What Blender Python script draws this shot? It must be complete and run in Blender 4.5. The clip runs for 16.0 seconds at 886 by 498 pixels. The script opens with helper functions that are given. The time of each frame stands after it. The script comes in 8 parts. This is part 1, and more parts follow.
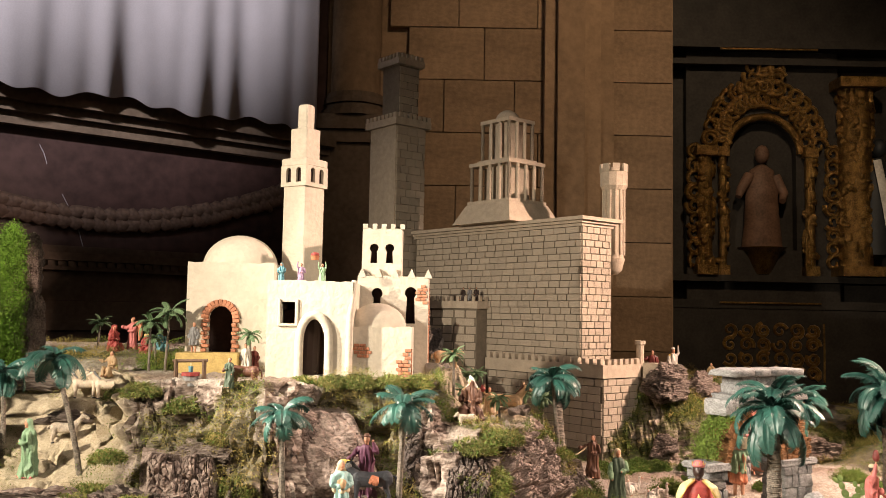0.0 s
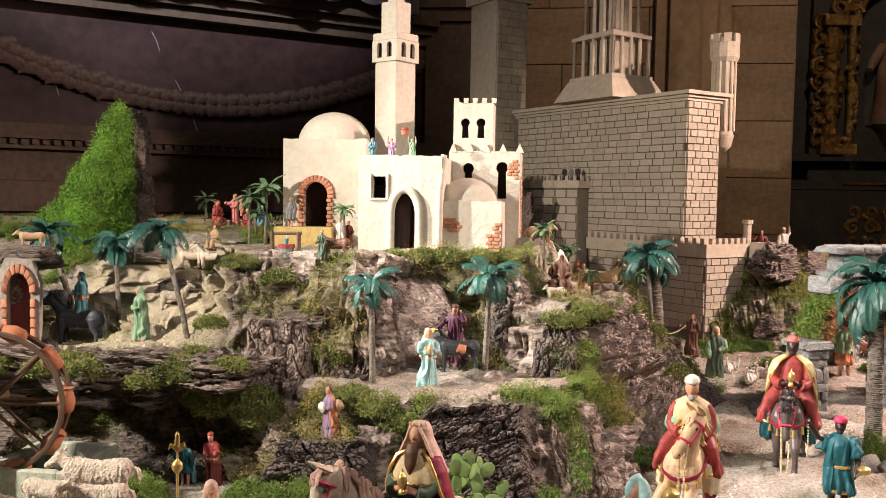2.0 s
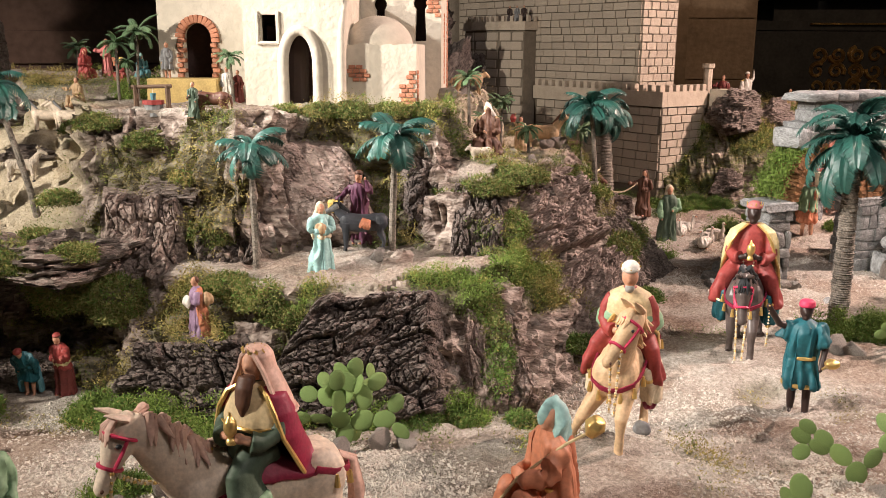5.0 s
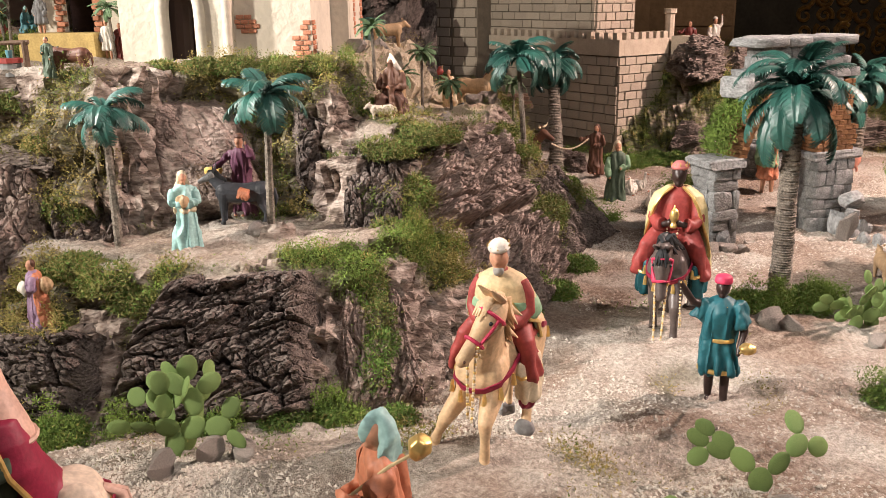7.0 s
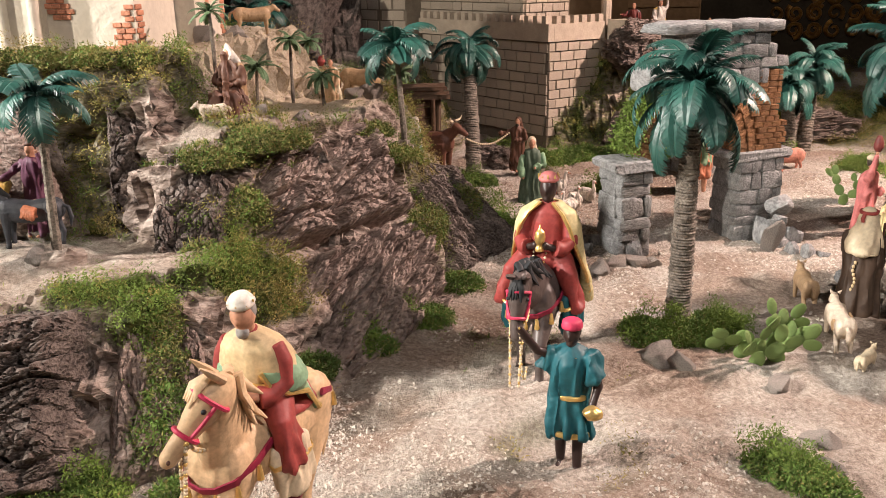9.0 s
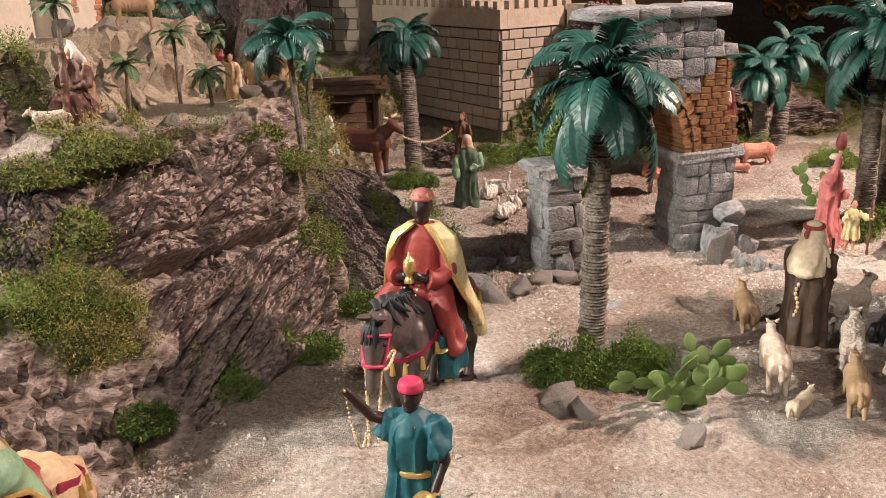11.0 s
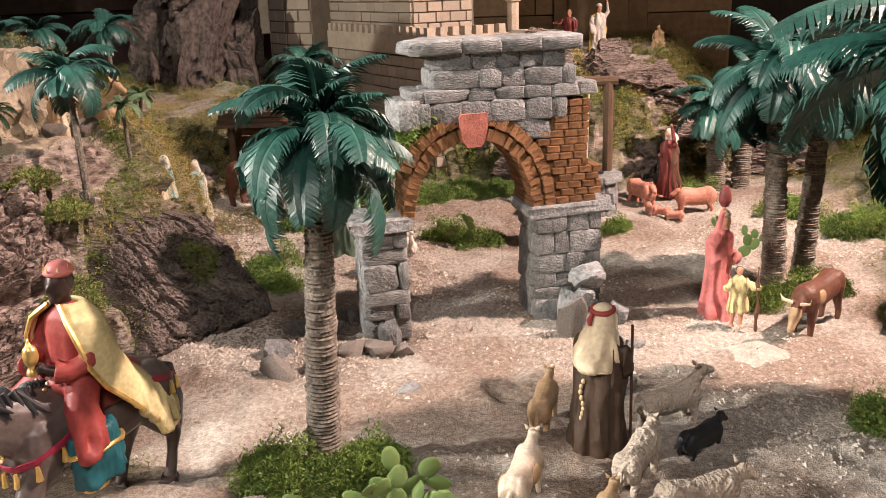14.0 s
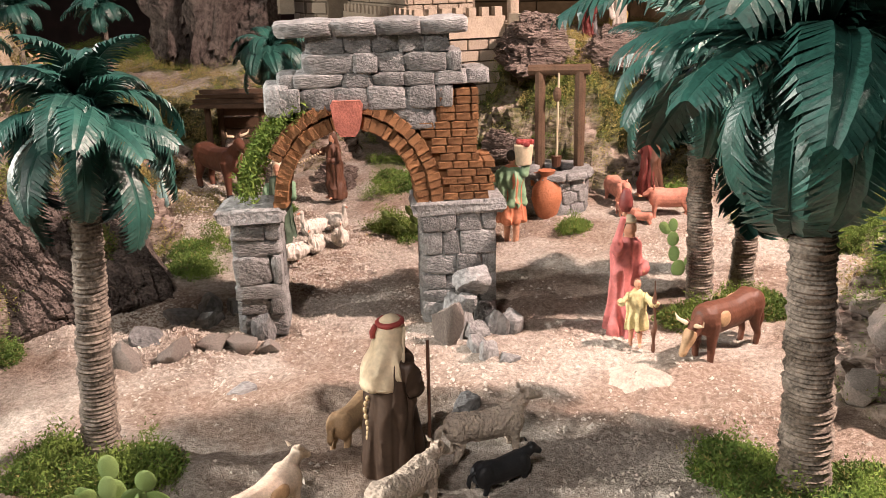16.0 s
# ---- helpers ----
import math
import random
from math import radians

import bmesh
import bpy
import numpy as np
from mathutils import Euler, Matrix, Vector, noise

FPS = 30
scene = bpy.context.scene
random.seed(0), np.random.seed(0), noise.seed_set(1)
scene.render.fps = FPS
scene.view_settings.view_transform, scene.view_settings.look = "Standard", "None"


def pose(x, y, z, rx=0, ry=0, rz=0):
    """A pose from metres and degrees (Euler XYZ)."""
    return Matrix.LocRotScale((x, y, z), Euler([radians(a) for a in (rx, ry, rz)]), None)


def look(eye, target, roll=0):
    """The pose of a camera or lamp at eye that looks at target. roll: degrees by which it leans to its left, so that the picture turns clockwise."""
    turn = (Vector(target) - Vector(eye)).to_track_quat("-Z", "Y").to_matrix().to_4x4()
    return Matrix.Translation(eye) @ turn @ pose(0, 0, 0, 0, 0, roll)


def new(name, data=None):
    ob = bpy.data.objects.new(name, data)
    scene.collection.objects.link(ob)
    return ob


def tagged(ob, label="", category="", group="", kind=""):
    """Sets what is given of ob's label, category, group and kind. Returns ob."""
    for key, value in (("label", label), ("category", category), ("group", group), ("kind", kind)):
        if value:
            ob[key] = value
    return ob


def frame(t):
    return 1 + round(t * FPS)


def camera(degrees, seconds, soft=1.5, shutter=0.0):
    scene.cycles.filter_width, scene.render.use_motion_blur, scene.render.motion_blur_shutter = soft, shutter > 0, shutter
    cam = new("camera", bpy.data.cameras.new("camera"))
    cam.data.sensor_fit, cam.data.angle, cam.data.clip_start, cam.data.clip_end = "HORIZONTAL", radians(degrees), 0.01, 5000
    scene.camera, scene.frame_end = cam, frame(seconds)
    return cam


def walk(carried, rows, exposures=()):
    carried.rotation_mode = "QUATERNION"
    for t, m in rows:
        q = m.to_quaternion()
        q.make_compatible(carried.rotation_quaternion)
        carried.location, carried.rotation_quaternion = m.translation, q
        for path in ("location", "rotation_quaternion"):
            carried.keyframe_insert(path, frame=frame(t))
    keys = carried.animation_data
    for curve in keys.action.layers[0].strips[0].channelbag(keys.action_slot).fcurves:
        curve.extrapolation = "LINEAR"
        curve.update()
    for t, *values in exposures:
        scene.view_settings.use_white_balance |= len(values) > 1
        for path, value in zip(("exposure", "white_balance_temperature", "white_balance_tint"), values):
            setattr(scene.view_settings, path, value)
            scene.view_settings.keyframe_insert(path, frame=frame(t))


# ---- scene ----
cam = camera(53.6, 16.0, 0.6)
METRES, EYE, TILT, LEAN, TURN = 3.0, 1.5, 0.0, 0.0, 0.0
ROWS = [
    (0.0, 0.0, 0.0, 0.0, -0.08, 4.17, -1.05),
    (0.5, 0.0117, 0.0011, -0.0037, 1.41, 2.49, -1.08),
    (1.0, 0.0239, -0.0004, -0.0063, 3.48, 0.86, -1.31),
    (1.5, 0.024, -0.0002, -0.0102, 5.47, -1.1, -1.27),
    (2.0, 0.0252, 0.004, -0.0128, 7.26, -3.37, -0.88),
    (2.5, 0.0319, 0.0099, -0.0159, 8.57, -5.89, -0.55),
    (3.0, 0.0373, 0.0228, -0.0171, 8.0, -8.22, -0.65),
    (3.5, 0.0349, 0.0585, -0.0172, 6.26, -10.01, -0.41),
    (6.0, 0.0968, 0.188, -0.0175, 4.6, -14.88, -0.14),
    (6.5, 0.1192, 0.204, -0.0199, 5.09, -15.88, 0.3),
    (7.0, 0.1333, 0.2309, -0.0227, 4.49, -16.07, 0.72),
    (7.5, 0.1421, 0.276, -0.0229, 3.11, -16.05, 0.78),
    (8.0, 0.1588, 0.3049, -0.0235, 2.05, -16.57, 0.76),
    (8.5, 0.1966, 0.3203, -0.0236, 3.46, -16.96, 0.3),
    (11.0, 0.303, 0.4304, -0.0267, 4.38, -18.23, 1.47),
    (11.5, 0.3414, 0.4362, -0.0239, 5.0, -17.94, 1.24),
    (12.0, 0.3808, 0.4373, -0.0244, 7.26, -17.62, 1.4),
    (12.5, 0.4118, 0.4425, -0.0275, 9.5, -17.36, 1.49),
    (13.0, 0.4348, 0.4648, -0.0309, 9.88, -17.21, 1.62),
    (13.5, 0.459, 0.5145, -0.0321, 9.79, -17.04, 1.72),
    (14.0, 0.4904, 0.5471, -0.0298, 10.48, -16.8, 1.85),
    (14.5, 0.5479, 0.5615, -0.0276, 13.38, -17.12, 1.46),
    (15.0, 0.5948, 0.5695, -0.0319, 16.66, -17.67, 1.8),
    (15.5, 0.615, 0.5874, -0.0363, 18.15, -17.83, 1.79),
    (16.0, 0.6354, 0.6249, -0.0372, 18.78, -17.59, 1.37),
]
walk(cam, [(t, pose(0, 0, EYE, TILT, LEAN, TURN) @ pose(METRES * x, METRES * y, METRES * z, 90 + pitch, roll, yaw)) for t, x, y, z, yaw, pitch, roll in ROWS],
     exposures=[(0.0, 0.2, 7400, 10), (2.0, 0.1, 6600, 10), (3.5, 0.0, 6500, 10), (8.0, 0.0, 6500, 10), (11.0, -0.2, 6500, 10), (12.5, -0.1, 6500, 10), (13.5, 0.05, 6500, 10), (16.0, 0.1, 6500, 10)])

from mathutils import geometry

# ---- light: spotlights at both ends of the display, with unseen fill lamps added for hill, church and room ----
world = bpy.data.worlds.new("church_air")
scene.world = world
world.use_nodes = True
world.node_tree.nodes["Background"].inputs["Color"].default_value = (0.9, 0.75, 0.65, 1)
world.node_tree.nodes["Background"].inputs["Strength"].default_value = 0.018


def spot(name, eye, target, watts, colour, degrees, radius, blend=0.6):
    lamp = bpy.data.lights.new(name, "SPOT")
    lamp.energy, lamp.color, lamp.spot_size, lamp.shadow_soft_size, lamp.spot_blend = watts, colour, radians(degrees), radius, blend
    ob = new(name, lamp)
    ob.matrix_world = look(eye, target)
    return ob


spot("spotlight_left", (-2.9, 0.6, 2.5), (-0.6, 2.75, 1.3), 690, (1.0, 0.91, 0.80), 76, 0.05, 0.8)
spot("spotlight_front", (-2.7, 1.75, 3.0), (1.65, 3.0, 0.75), 1120, (1.0, 0.92, 0.87), 36, 0.06, 0.9)
# soft fill added over the hill; no lamp is known at this spot
spot("middle_fill", (1.7, 0.3, 3.6), (0.45, 2.95, 0.95), 250, (1.0, 0.88, 0.84), 62, 0.22, 0.7)
spot("spotlight_right", (3.4, 3.6, 3.1), (0.55, 3.45, 1.1), 1000, (1.0, 0.73, 0.64), 88, 0.05, 0.5)
# added spot that only brightens the curtain; its real source is unknown
spot("curtain_fill", (-2.4, -1.0, 8.0), (-3.8, 7.1, 5.1), 3900, (0.92, 0.90, 1.0), 32, 0.3, 0.35)
# unseen area lamp added as ambient fill for the dim church
room = bpy.data.lights.new("nave_fill", "AREA")
room.shape, room.size, room.energy, room.color = "SQUARE", 4.0, 17, (1.0, 0.88, 0.78)
new("nave_fill", room).matrix_world = look((1.0, -1.5, 6.5), (0.5, 4.0, 1.0))
# added spot to lift the church walls and altarpiece; no known lamp there
spot("church_wall_fill", (2.2, 2.6, 7.8), (2.3, 9.8, 3.7), 800, (1.0, 0.76, 0.54), 58, 0.3, 0.8)

# ---- materials ----
def material(name, colour, rough=0.8, vary=0.25, scale=20.0, bump=0.2, fine=6.0, metal=0.0, second=None, spec=0.3, rand=0.0, bumpscale=None, dist=0.004, stretch=1.0):
    """A surface with two scales of mottling and a fine relief."""
    m = bpy.data.materials.new(name)
    m.use_nodes = True
    n, l = m.node_tree.nodes, m.node_tree.links
    b = n["Principled BSDF"]
    b.inputs["Roughness"].default_value, b.inputs["Metallic"].default_value = rough, metal
    b.inputs["Specular IOR Level"].default_value = spec
    geo = n.new("ShaderNodeTexCoord")
    big, small = n.new("ShaderNodeTexNoise"), n.new("ShaderNodeTexNoise")
    big.inputs["Scale"].default_value, small.inputs["Scale"].default_value = scale, scale * fine
    big.inputs["Detail"].default_value, small.inputs["Detail"].default_value = 5, 4
    where = n.new("ShaderNodeMapping")
    where.inputs["Scale"].default_value = (1, 1, stretch)
    l.new(geo.outputs["Object"], where.inputs["Vector"])
    l.new(where.outputs["Vector"], big.inputs["Vector"])
    l.new(where.outputs["Vector"], small.inputs["Vector"])
    mean = n.new("ShaderNodeMix")
    mean.data_type = "FLOAT"
    mean.inputs[0].default_value = 0.45
    l.new(big.outputs["Fac"], mean.inputs[2])
    l.new(small.outputs["Fac"], mean.inputs[3])
    ramp = n.new("ShaderNodeValToRGB")
    low = second or tuple(c * (1 - vary) for c in colour)
    high = colour if second else tuple(min(1, c * (1 + vary * 0.7)) for c in colour)
    ramp.color_ramp.elements[0].position, ramp.color_ramp.elements[1].position = 0.36, 0.64
    ramp.color_ramp.elements[0].color, ramp.color_ramp.elements[1].color = (*low, 1), (*high, 1)
    l.new(mean.outputs[0], ramp.inputs["Fac"])
    out = ramp.outputs["Color"]
    if rand:
        info, value, hsv = n.new("ShaderNodeObjectInfo"), n.new("ShaderNodeMapRange"), n.new("ShaderNodeHueSaturation")
        value.inputs["To Min"].default_value, value.inputs["To Max"].default_value = 1 - rand, 1 + rand
        l.new(info.outputs["Random"], value.inputs["Value"])
        l.new(value.outputs["Result"], hsv.inputs["Value"])
        l.new(out, hsv.inputs["Color"])
        out = hsv.outputs["Color"]
    l.new(out, b.inputs["Base Color"])
    if bump:
        bn = n.new("ShaderNodeBump")
        bn.inputs["Strength"].default_value, bn.inputs["Distance"].default_value = bump, dist
        l.new((small if bumpscale is None else big).outputs["Fac"], bn.inputs["Height"])
        l.new(bn.outputs["Normal"], b.inputs["Normal"])
    return m


PLASTER = material("white_plaster", (0.55, 0.495, 0.405), 0.85, 0.10, 14, 0.7, 4, dist=0.005)
BRICK = material("red_brick", (0.50, 0.22, 0.13), 0.85, 0.3, 60, 0.5, 4, rand=0.2)
CORK = material("castle_board", (0.42, 0.35, 0.27), 0.9, 0.18, 25, 0.5, 6)
CORKBRICK = material("castle_brick", (0.41, 0.345, 0.27), 0.9, 0.18, 30, 0.6, 6, rand=0.09)
# near-black colour that paints in the shade inside openings
INSIDESHADE = material("painted_inside_shade", (0.06, 0.035, 0.03), 0.9, 0.3, 20, 0.1)
STONE = material("grey_ruin_stone", (0.245, 0.25, 0.245), 0.9, 0.42, 2.2, 0.6, 4, rand=0.22, dist=0.012)
STONECUT = material("grey_cut_stone", (0.29, 0.295, 0.29), 0.9, 0.4, 35, 1.0, 4, dist=0.006)
OCHREBRICK = material("ochre_arch_brick", (0.27, 0.135, 0.06), 0.85, 0.35, 50, 0.6, 4, rand=0.25)
KEYSTONE = material("red_keystone", (0.44, 0.16, 0.12), 0.85, 0.35, 40, 0.4)
BOULDER = material("boulder_stone", (0.30, 0.27, 0.24), 0.9, 0.35, 22, 0.8, 5, rand=0.2)
BARK = material("cork_bark", (0.44, 0.36, 0.31), 0.95, 0.45, 2.2, 1.0, 5, rand=0.2, dist=0.05, second=(0.11, 0.08, 0.066), stretch=3.0)
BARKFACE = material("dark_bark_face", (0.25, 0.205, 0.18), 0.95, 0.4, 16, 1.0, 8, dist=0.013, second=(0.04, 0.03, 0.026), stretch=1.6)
BARKPALE = material("pinkish_bark_face", (0.42, 0.335, 0.29), 0.95, 0.4, 16, 1.0, 5, dist=0.011, second=(0.10, 0.072, 0.06), stretch=1.6)
JOINT = material("castle_joint", (0.17, 0.14, 0.105), 0.95, 0.2, 25, 0.4, 6)
TRUNK = material("palm_trunk", (0.185, 0.16, 0.13), 0.9, 0.65, 60, 0.6, 4)
FROND = material("palm_frond", (0.021, 0.088, 0.069), 0.42, 0.40, 25, 0.3, 6, spec=0.6, rand=0.25)
FRONDLIGHT = material("pale_palm_frond", (0.12, 0.20, 0.10), 0.55, 0.35, 25, 0.3, 6, rand=0.15)
CACTUS = material("cactus_pad", (0.18, 0.27, 0.085), 0.75, 0.3, 40, 0.4, 5, rand=0.2)
MOSSES = [material("moss_green", (0.15, 0.225, 0.045), 0.95, 0.5, 12, 0, 8), material("moss_olive", (0.27, 0.265, 0.075), 0.95, 0.5, 12, 0, 8),
          material("moss_dry", (0.34, 0.275, 0.10), 0.95, 0.5, 12, 0, 8)]
HEDGE = material("moss_bright", (0.15, 0.29, 0.04), 0.9, 0.5, 14, 0, 8)
GRAVEL = material("pale_gravel", (0.53, 0.485, 0.42), 0.9, 0.3, 60, 0.2, 4)
WOOD = material("brown_wood", (0.11, 0.068, 0.042), 0.7, 0.3, 30, 0.5, 8)
CLAY = material("terracotta", (0.42, 0.16, 0.08), 0.7, 0.25, 30, 0.3)
GOLD = material("gold_paint", (0.75, 0.52, 0.18), 0.35, 0.25, 60, 0.3, 4, metal=0.85)
BRASS = material("brass", (0.70, 0.50, 0.20), 0.35, 0.2, 60, 0.2, 4, metal=0.9)
CHURCH = material("church_ashlar", (0.27, 0.18, 0.115), 0.9, 0.3, 1.4, 0.5, 9, rand=0.12, dist=0.02)
MARBLE = material("dark_marble", (0.078, 0.043, 0.040), 0.45, 0.45, 1.2, 0.15, 8, spec=0.4)
CORNICE = material("brown_cornice", (0.16, 0.115, 0.085), 0.7, 0.3, 2.5, 0.4, 8)
GARLAND = material("carved_garland", (0.17, 0.11, 0.085), 0.7, 0.5, 6, 0.5, 5)
CURTAIN = material("pale_curtain", (0.56, 0.54, 0.60), 0.85, 0.08, 3, 0.15, 30)
ALTARWOOD = material("dark_altar_wood", (0.035, 0.03, 0.025), 0.6, 0.4, 5, 0.3, 6)
GILT = material("old_gilt", (0.26, 0.15, 0.05), 0.32, 0.6, 14, 0.8, 5, metal=0.8, dist=0.02)
FLOOR = material("church_floor", (0.12, 0.10, 0.085), 0.6, 0.3, 1.5, 0.2, 8)
CLOTH = material("table_cloth", (0.10, 0.05, 0.03), 0.95, 0.2, 10, 0.3, 12)

PAINT = {}


def paint(key, r, g, b, rough=0.55, metal=0.0):
    PAINT[key] = material("paint_" + key, (r, g, b), rough, 0.25, 7, 0.22, 5, metal=metal, spec=0.4, dist=0.002)


paint("skin", 0.52, 0.27, 0.17); paint("dark_skin", 0.035, 0.02, 0.017, 0.4); paint("cream", 0.62, 0.52, 0.36)
paint("white", 0.66, 0.62, 0.55); paint("blue", 0.10, 0.26, 0.30); paint("teal", 0.01, 0.09, 0.11); paint("paleblue", 0.30, 0.50, 0.48)
paint("green", 0.07, 0.105, 0.07); paint("mint", 0.22, 0.36, 0.22); paint("red", 0.29, 0.048, 0.042); paint("crimson", 0.25, 0.015, 0.045)
paint("pink", 0.52, 0.17, 0.16); paint("magenta", 0.55, 0.04, 0.10); paint("orange", 0.52, 0.20, 0.11); paint("brown", 0.11, 0.05, 0.03)
paint("darkbrown", 0.035, 0.02, 0.015); paint("tan", 0.40, 0.27, 0.15); paint("yellow", 0.62, 0.46, 0.13); paint("paleyellow", 0.60, 0.52, 0.27)
paint("purple", 0.14, 0.05, 0.09); paint("lilac", 0.30, 0.20, 0.30); paint("gold", 0.72, 0.50, 0.18, 0.35, 0.7); paint("grey", 0.20, 0.20, 0.20)
paint("black", 0.018, 0.02, 0.022); paint("camel", 0.60, 0.42, 0.245)
paint("whitehorse", 0.66, 0.55, 0.43); paint("darkhorse", 0.095, 0.075, 0.068, 0.38); paint("chestnut", 0.12, 0.048, 0.028); paint("pig", 0.56, 0.25, 0.18)
paint("umber", 0.055, 0.034, 0.022); paint("creamgold", 0.62, 0.52, 0.36); paint("rosecream", 0.58, 0.38, 0.30); paint("goldcloth", 0.60, 0.46, 0.26, 0.6); paint("donkey", 0.045, 0.05, 0.06); paint("hair", 0.04, 0.03, 0.02); paint("greybeard", 0.30, 0.29, 0.27); paint("maroon", 0.16, 0.035, 0.03)
for key, tone in (("wool", (0.62, 0.53, 0.43)), ("greywool", (0.42, 0.35, 0.28))):
    PAINT[key] = material("paint_" + key, tone, 0.9, 0.25, 9, 0.6, 2.2, dist=0.025)

# ---- mesh tools ----
class Geo:
    """Collects the faces of one mesh; M is the pose at which pieces are added."""

    def __init__(self):
        self.v, self.f, self.m, self.M = [], [], [], Matrix.Identity(4)
        self.thin, self.r = False, []

    def add(self, verts, faces, mat=0):
        k = len(self.v)
        self.v += [tuple(self.M @ Vector(p)) for p in verts]
        self.f += [tuple(i + k for i in f) for f in faces]
        self.m += [mat] * len(faces)
        self.r += [self.thin] * len(faces)
        return self

    def loft(self, rings, mat=0, caps=True):
        n, verts, faces = len(rings[0]), [p for r in rings for p in r], []
        for i in range(len(rings) - 1):
            for j in range(n):
                a, b = i * n + j, i * n + (j + 1) % n
                faces.append((a, b, b + n, a + n))
        if caps:
            faces += [tuple(range(n - 1, -1, -1)), tuple(range(len(verts) - n, len(verts)))]
        return self.add(verts, faces, mat)

    def tube(self, pts, radii, seg=8, mat=0, squash=1.0, rough=0.0):
        pts = [Vector(p) for p in pts]
        side, rings = None, []
        for i, p in enumerate(pts):
            d = (pts[min(i + 1, len(pts) - 1)] - pts[max(i - 1, 0)]).normalized()
            if side is None:
                side = d.orthogonal() if abs(d.x) > 0.9 else Vector((1, 0, 0)) - d * d.x
            side = (side - d * side.dot(d)).normalized()
            up, r = d.cross(side), radii[i] if isinstance(radii, (list, tuple)) else radii
            rx, ry = r if isinstance(r, tuple) else (r, r * squash)
            rings.append([p + (side * math.cos(a) * rx + up * math.sin(a) * ry) * (1 + rough * random.uniform(-1, 1)) for a in (2 * math.pi * j / seg for j in range(seg))])
        return self.loft(rings, mat)

    def ball(self, c, r, mat=0, seg=10, rings=6, rough=0.0):
        r = r if isinstance(r, tuple) else (r, r, r)
        verts, faces = [(c[0], c[1], c[2] - r[2])], []
        for i in range(1, rings):
            a = math.pi * i / rings - math.pi / 2
            for j in range(seg):
                b, q = 2 * math.pi * j / seg, 1 + rough * random.uniform(-1, 1)
                verts.append((c[0] + r[0] * q * math.cos(a) * math.cos(b), c[1] + r[1] * q * math.cos(a) * math.sin(b), c[2] + r[2] * q * math.sin(a)))
        verts.append((c[0], c[1], c[2] + r[2]))
        for j in range(seg):
            k = (j + 1) % seg
            faces.append((0, 1 + k, 1 + j))
            faces += [(1 + i * seg + j, 1 + i * seg + k, 1 + (i + 1) * seg + k, 1 + (i + 1) * seg + j) for i in range(rings - 2)]
            faces.append((1 + (rings - 2) * seg + j, 1 + (rings - 2) * seg + k, len(verts) - 1))
        return self.add(verts, faces, mat)

    def box(self, lo, hi, mat=0, wobble=0.0, bevel=0.0):
        x0, y0, z0 = lo
        x1, y1, z1 = hi
        w = lambda: random.uniform(-wobble, wobble)
        if not bevel:
            verts = [(x + w(), y + w(), z + w()) for z in (z0, z1) for x, y in ((x0, y0), (x1, y0), (x1, y1), (x0, y1))]
            return self.add(verts, [(3, 2, 1, 0), (4, 5, 6, 7), (0, 1, 5, 4), (1, 2, 6, 5), (2, 3, 7, 6), (3, 0, 4, 7)], mat)
        b, rings = bevel, []
        for z, s in ((z0, b), (z0 + b, 0), (z1 - b, 0), (z1, b)):
            rings.append([(x + w(), y + w(), z + w() * 0.5) for x, y in ((x0 + s + b, y0 + s), (x1 - s - b, y0 + s), (x1 - s, y0 + s + b), (x1 - s, y1 - s - b),
                                                                 (x1 - s - b, y1 - s), (x0 + s + b, y1 - s), (x0 + s, y1 - s - b), (x0 + s, y0 + s + b))])
        return self.loft(rings, mat)

    def panel(self, outline, holes, y0, y1, mat=0):
        """An upright plate in the xz plane between y0 and y1 with openings through it."""
        loops = [outline, *holes]
        flat = [p for loop in loops for p in loop]
        tris = geometry.tessellate_polygon([[Vector((x, z, 0)) for x, z in loop] for loop in loops])
        n = len(flat)
        verts = [(x, y0, z) for x, z in flat] + [(x, y1, z) for x, z in flat]
        faces = [tuple(t) for t in tris] + [tuple(i + n for i in reversed(t)) for t in tris]
        k = 0
        for loop in loops:
            c = len(loop)
            faces += [(k + i, k + (i + 1) % c, k + (i + 1) % c + n, k + i + n) for i in range(c)]
            k += c
        return self.add(verts, faces, mat)

    def mesh(self, name, mats, smooth=True):
        me = bpy.data.meshes.new(name)
        me.from_pydata(self.v, [], self.f)
        for m in mats:
            me.materials.append(m)
        me.polygons.foreach_set("material_index", self.m)
        bm = bmesh.new()
        bm.from_mesh(me)
        bmesh.ops.recalc_face_normals(bm, faces=bm.faces)
        bm.to_mesh(me)
        bm.free()
        me.polygons.foreach_set("use_smooth", [smooth] * len(me.polygons))
        if smooth:
            me.set_sharp_from_angle(angle=radians(50))
        return me


def part(name, geo, mats, parent, label="", smooth=False, at=None):
    ob = new(name, geo.mesh(name, mats if isinstance(mats, (list, tuple)) else [mats], smooth))
    ob.parent = parent
    if at is not None:
        ob.matrix_basis = at
    return tagged(ob, label)


def piece(name, mesh, parent, at):
    ob = new(name, mesh)
    ob.parent, ob.matrix_basis = parent, at
    return ob


def thing(name, label, category, at, group="", kind=""):
    ob = new(name)
    ob.empty_display_size = 0.05
    ob.matrix_basis = at
    return tagged(ob, label, category, group, kind)


def solid(name, geo, mats, label, category, at, group="", kind="", smooth=True):
    ob = new(name, geo.mesh(name, mats if isinstance(mats, (list, tuple)) else [mats], smooth))
    ob.matrix_basis = at
    return tagged(ob, label, category, group, kind)


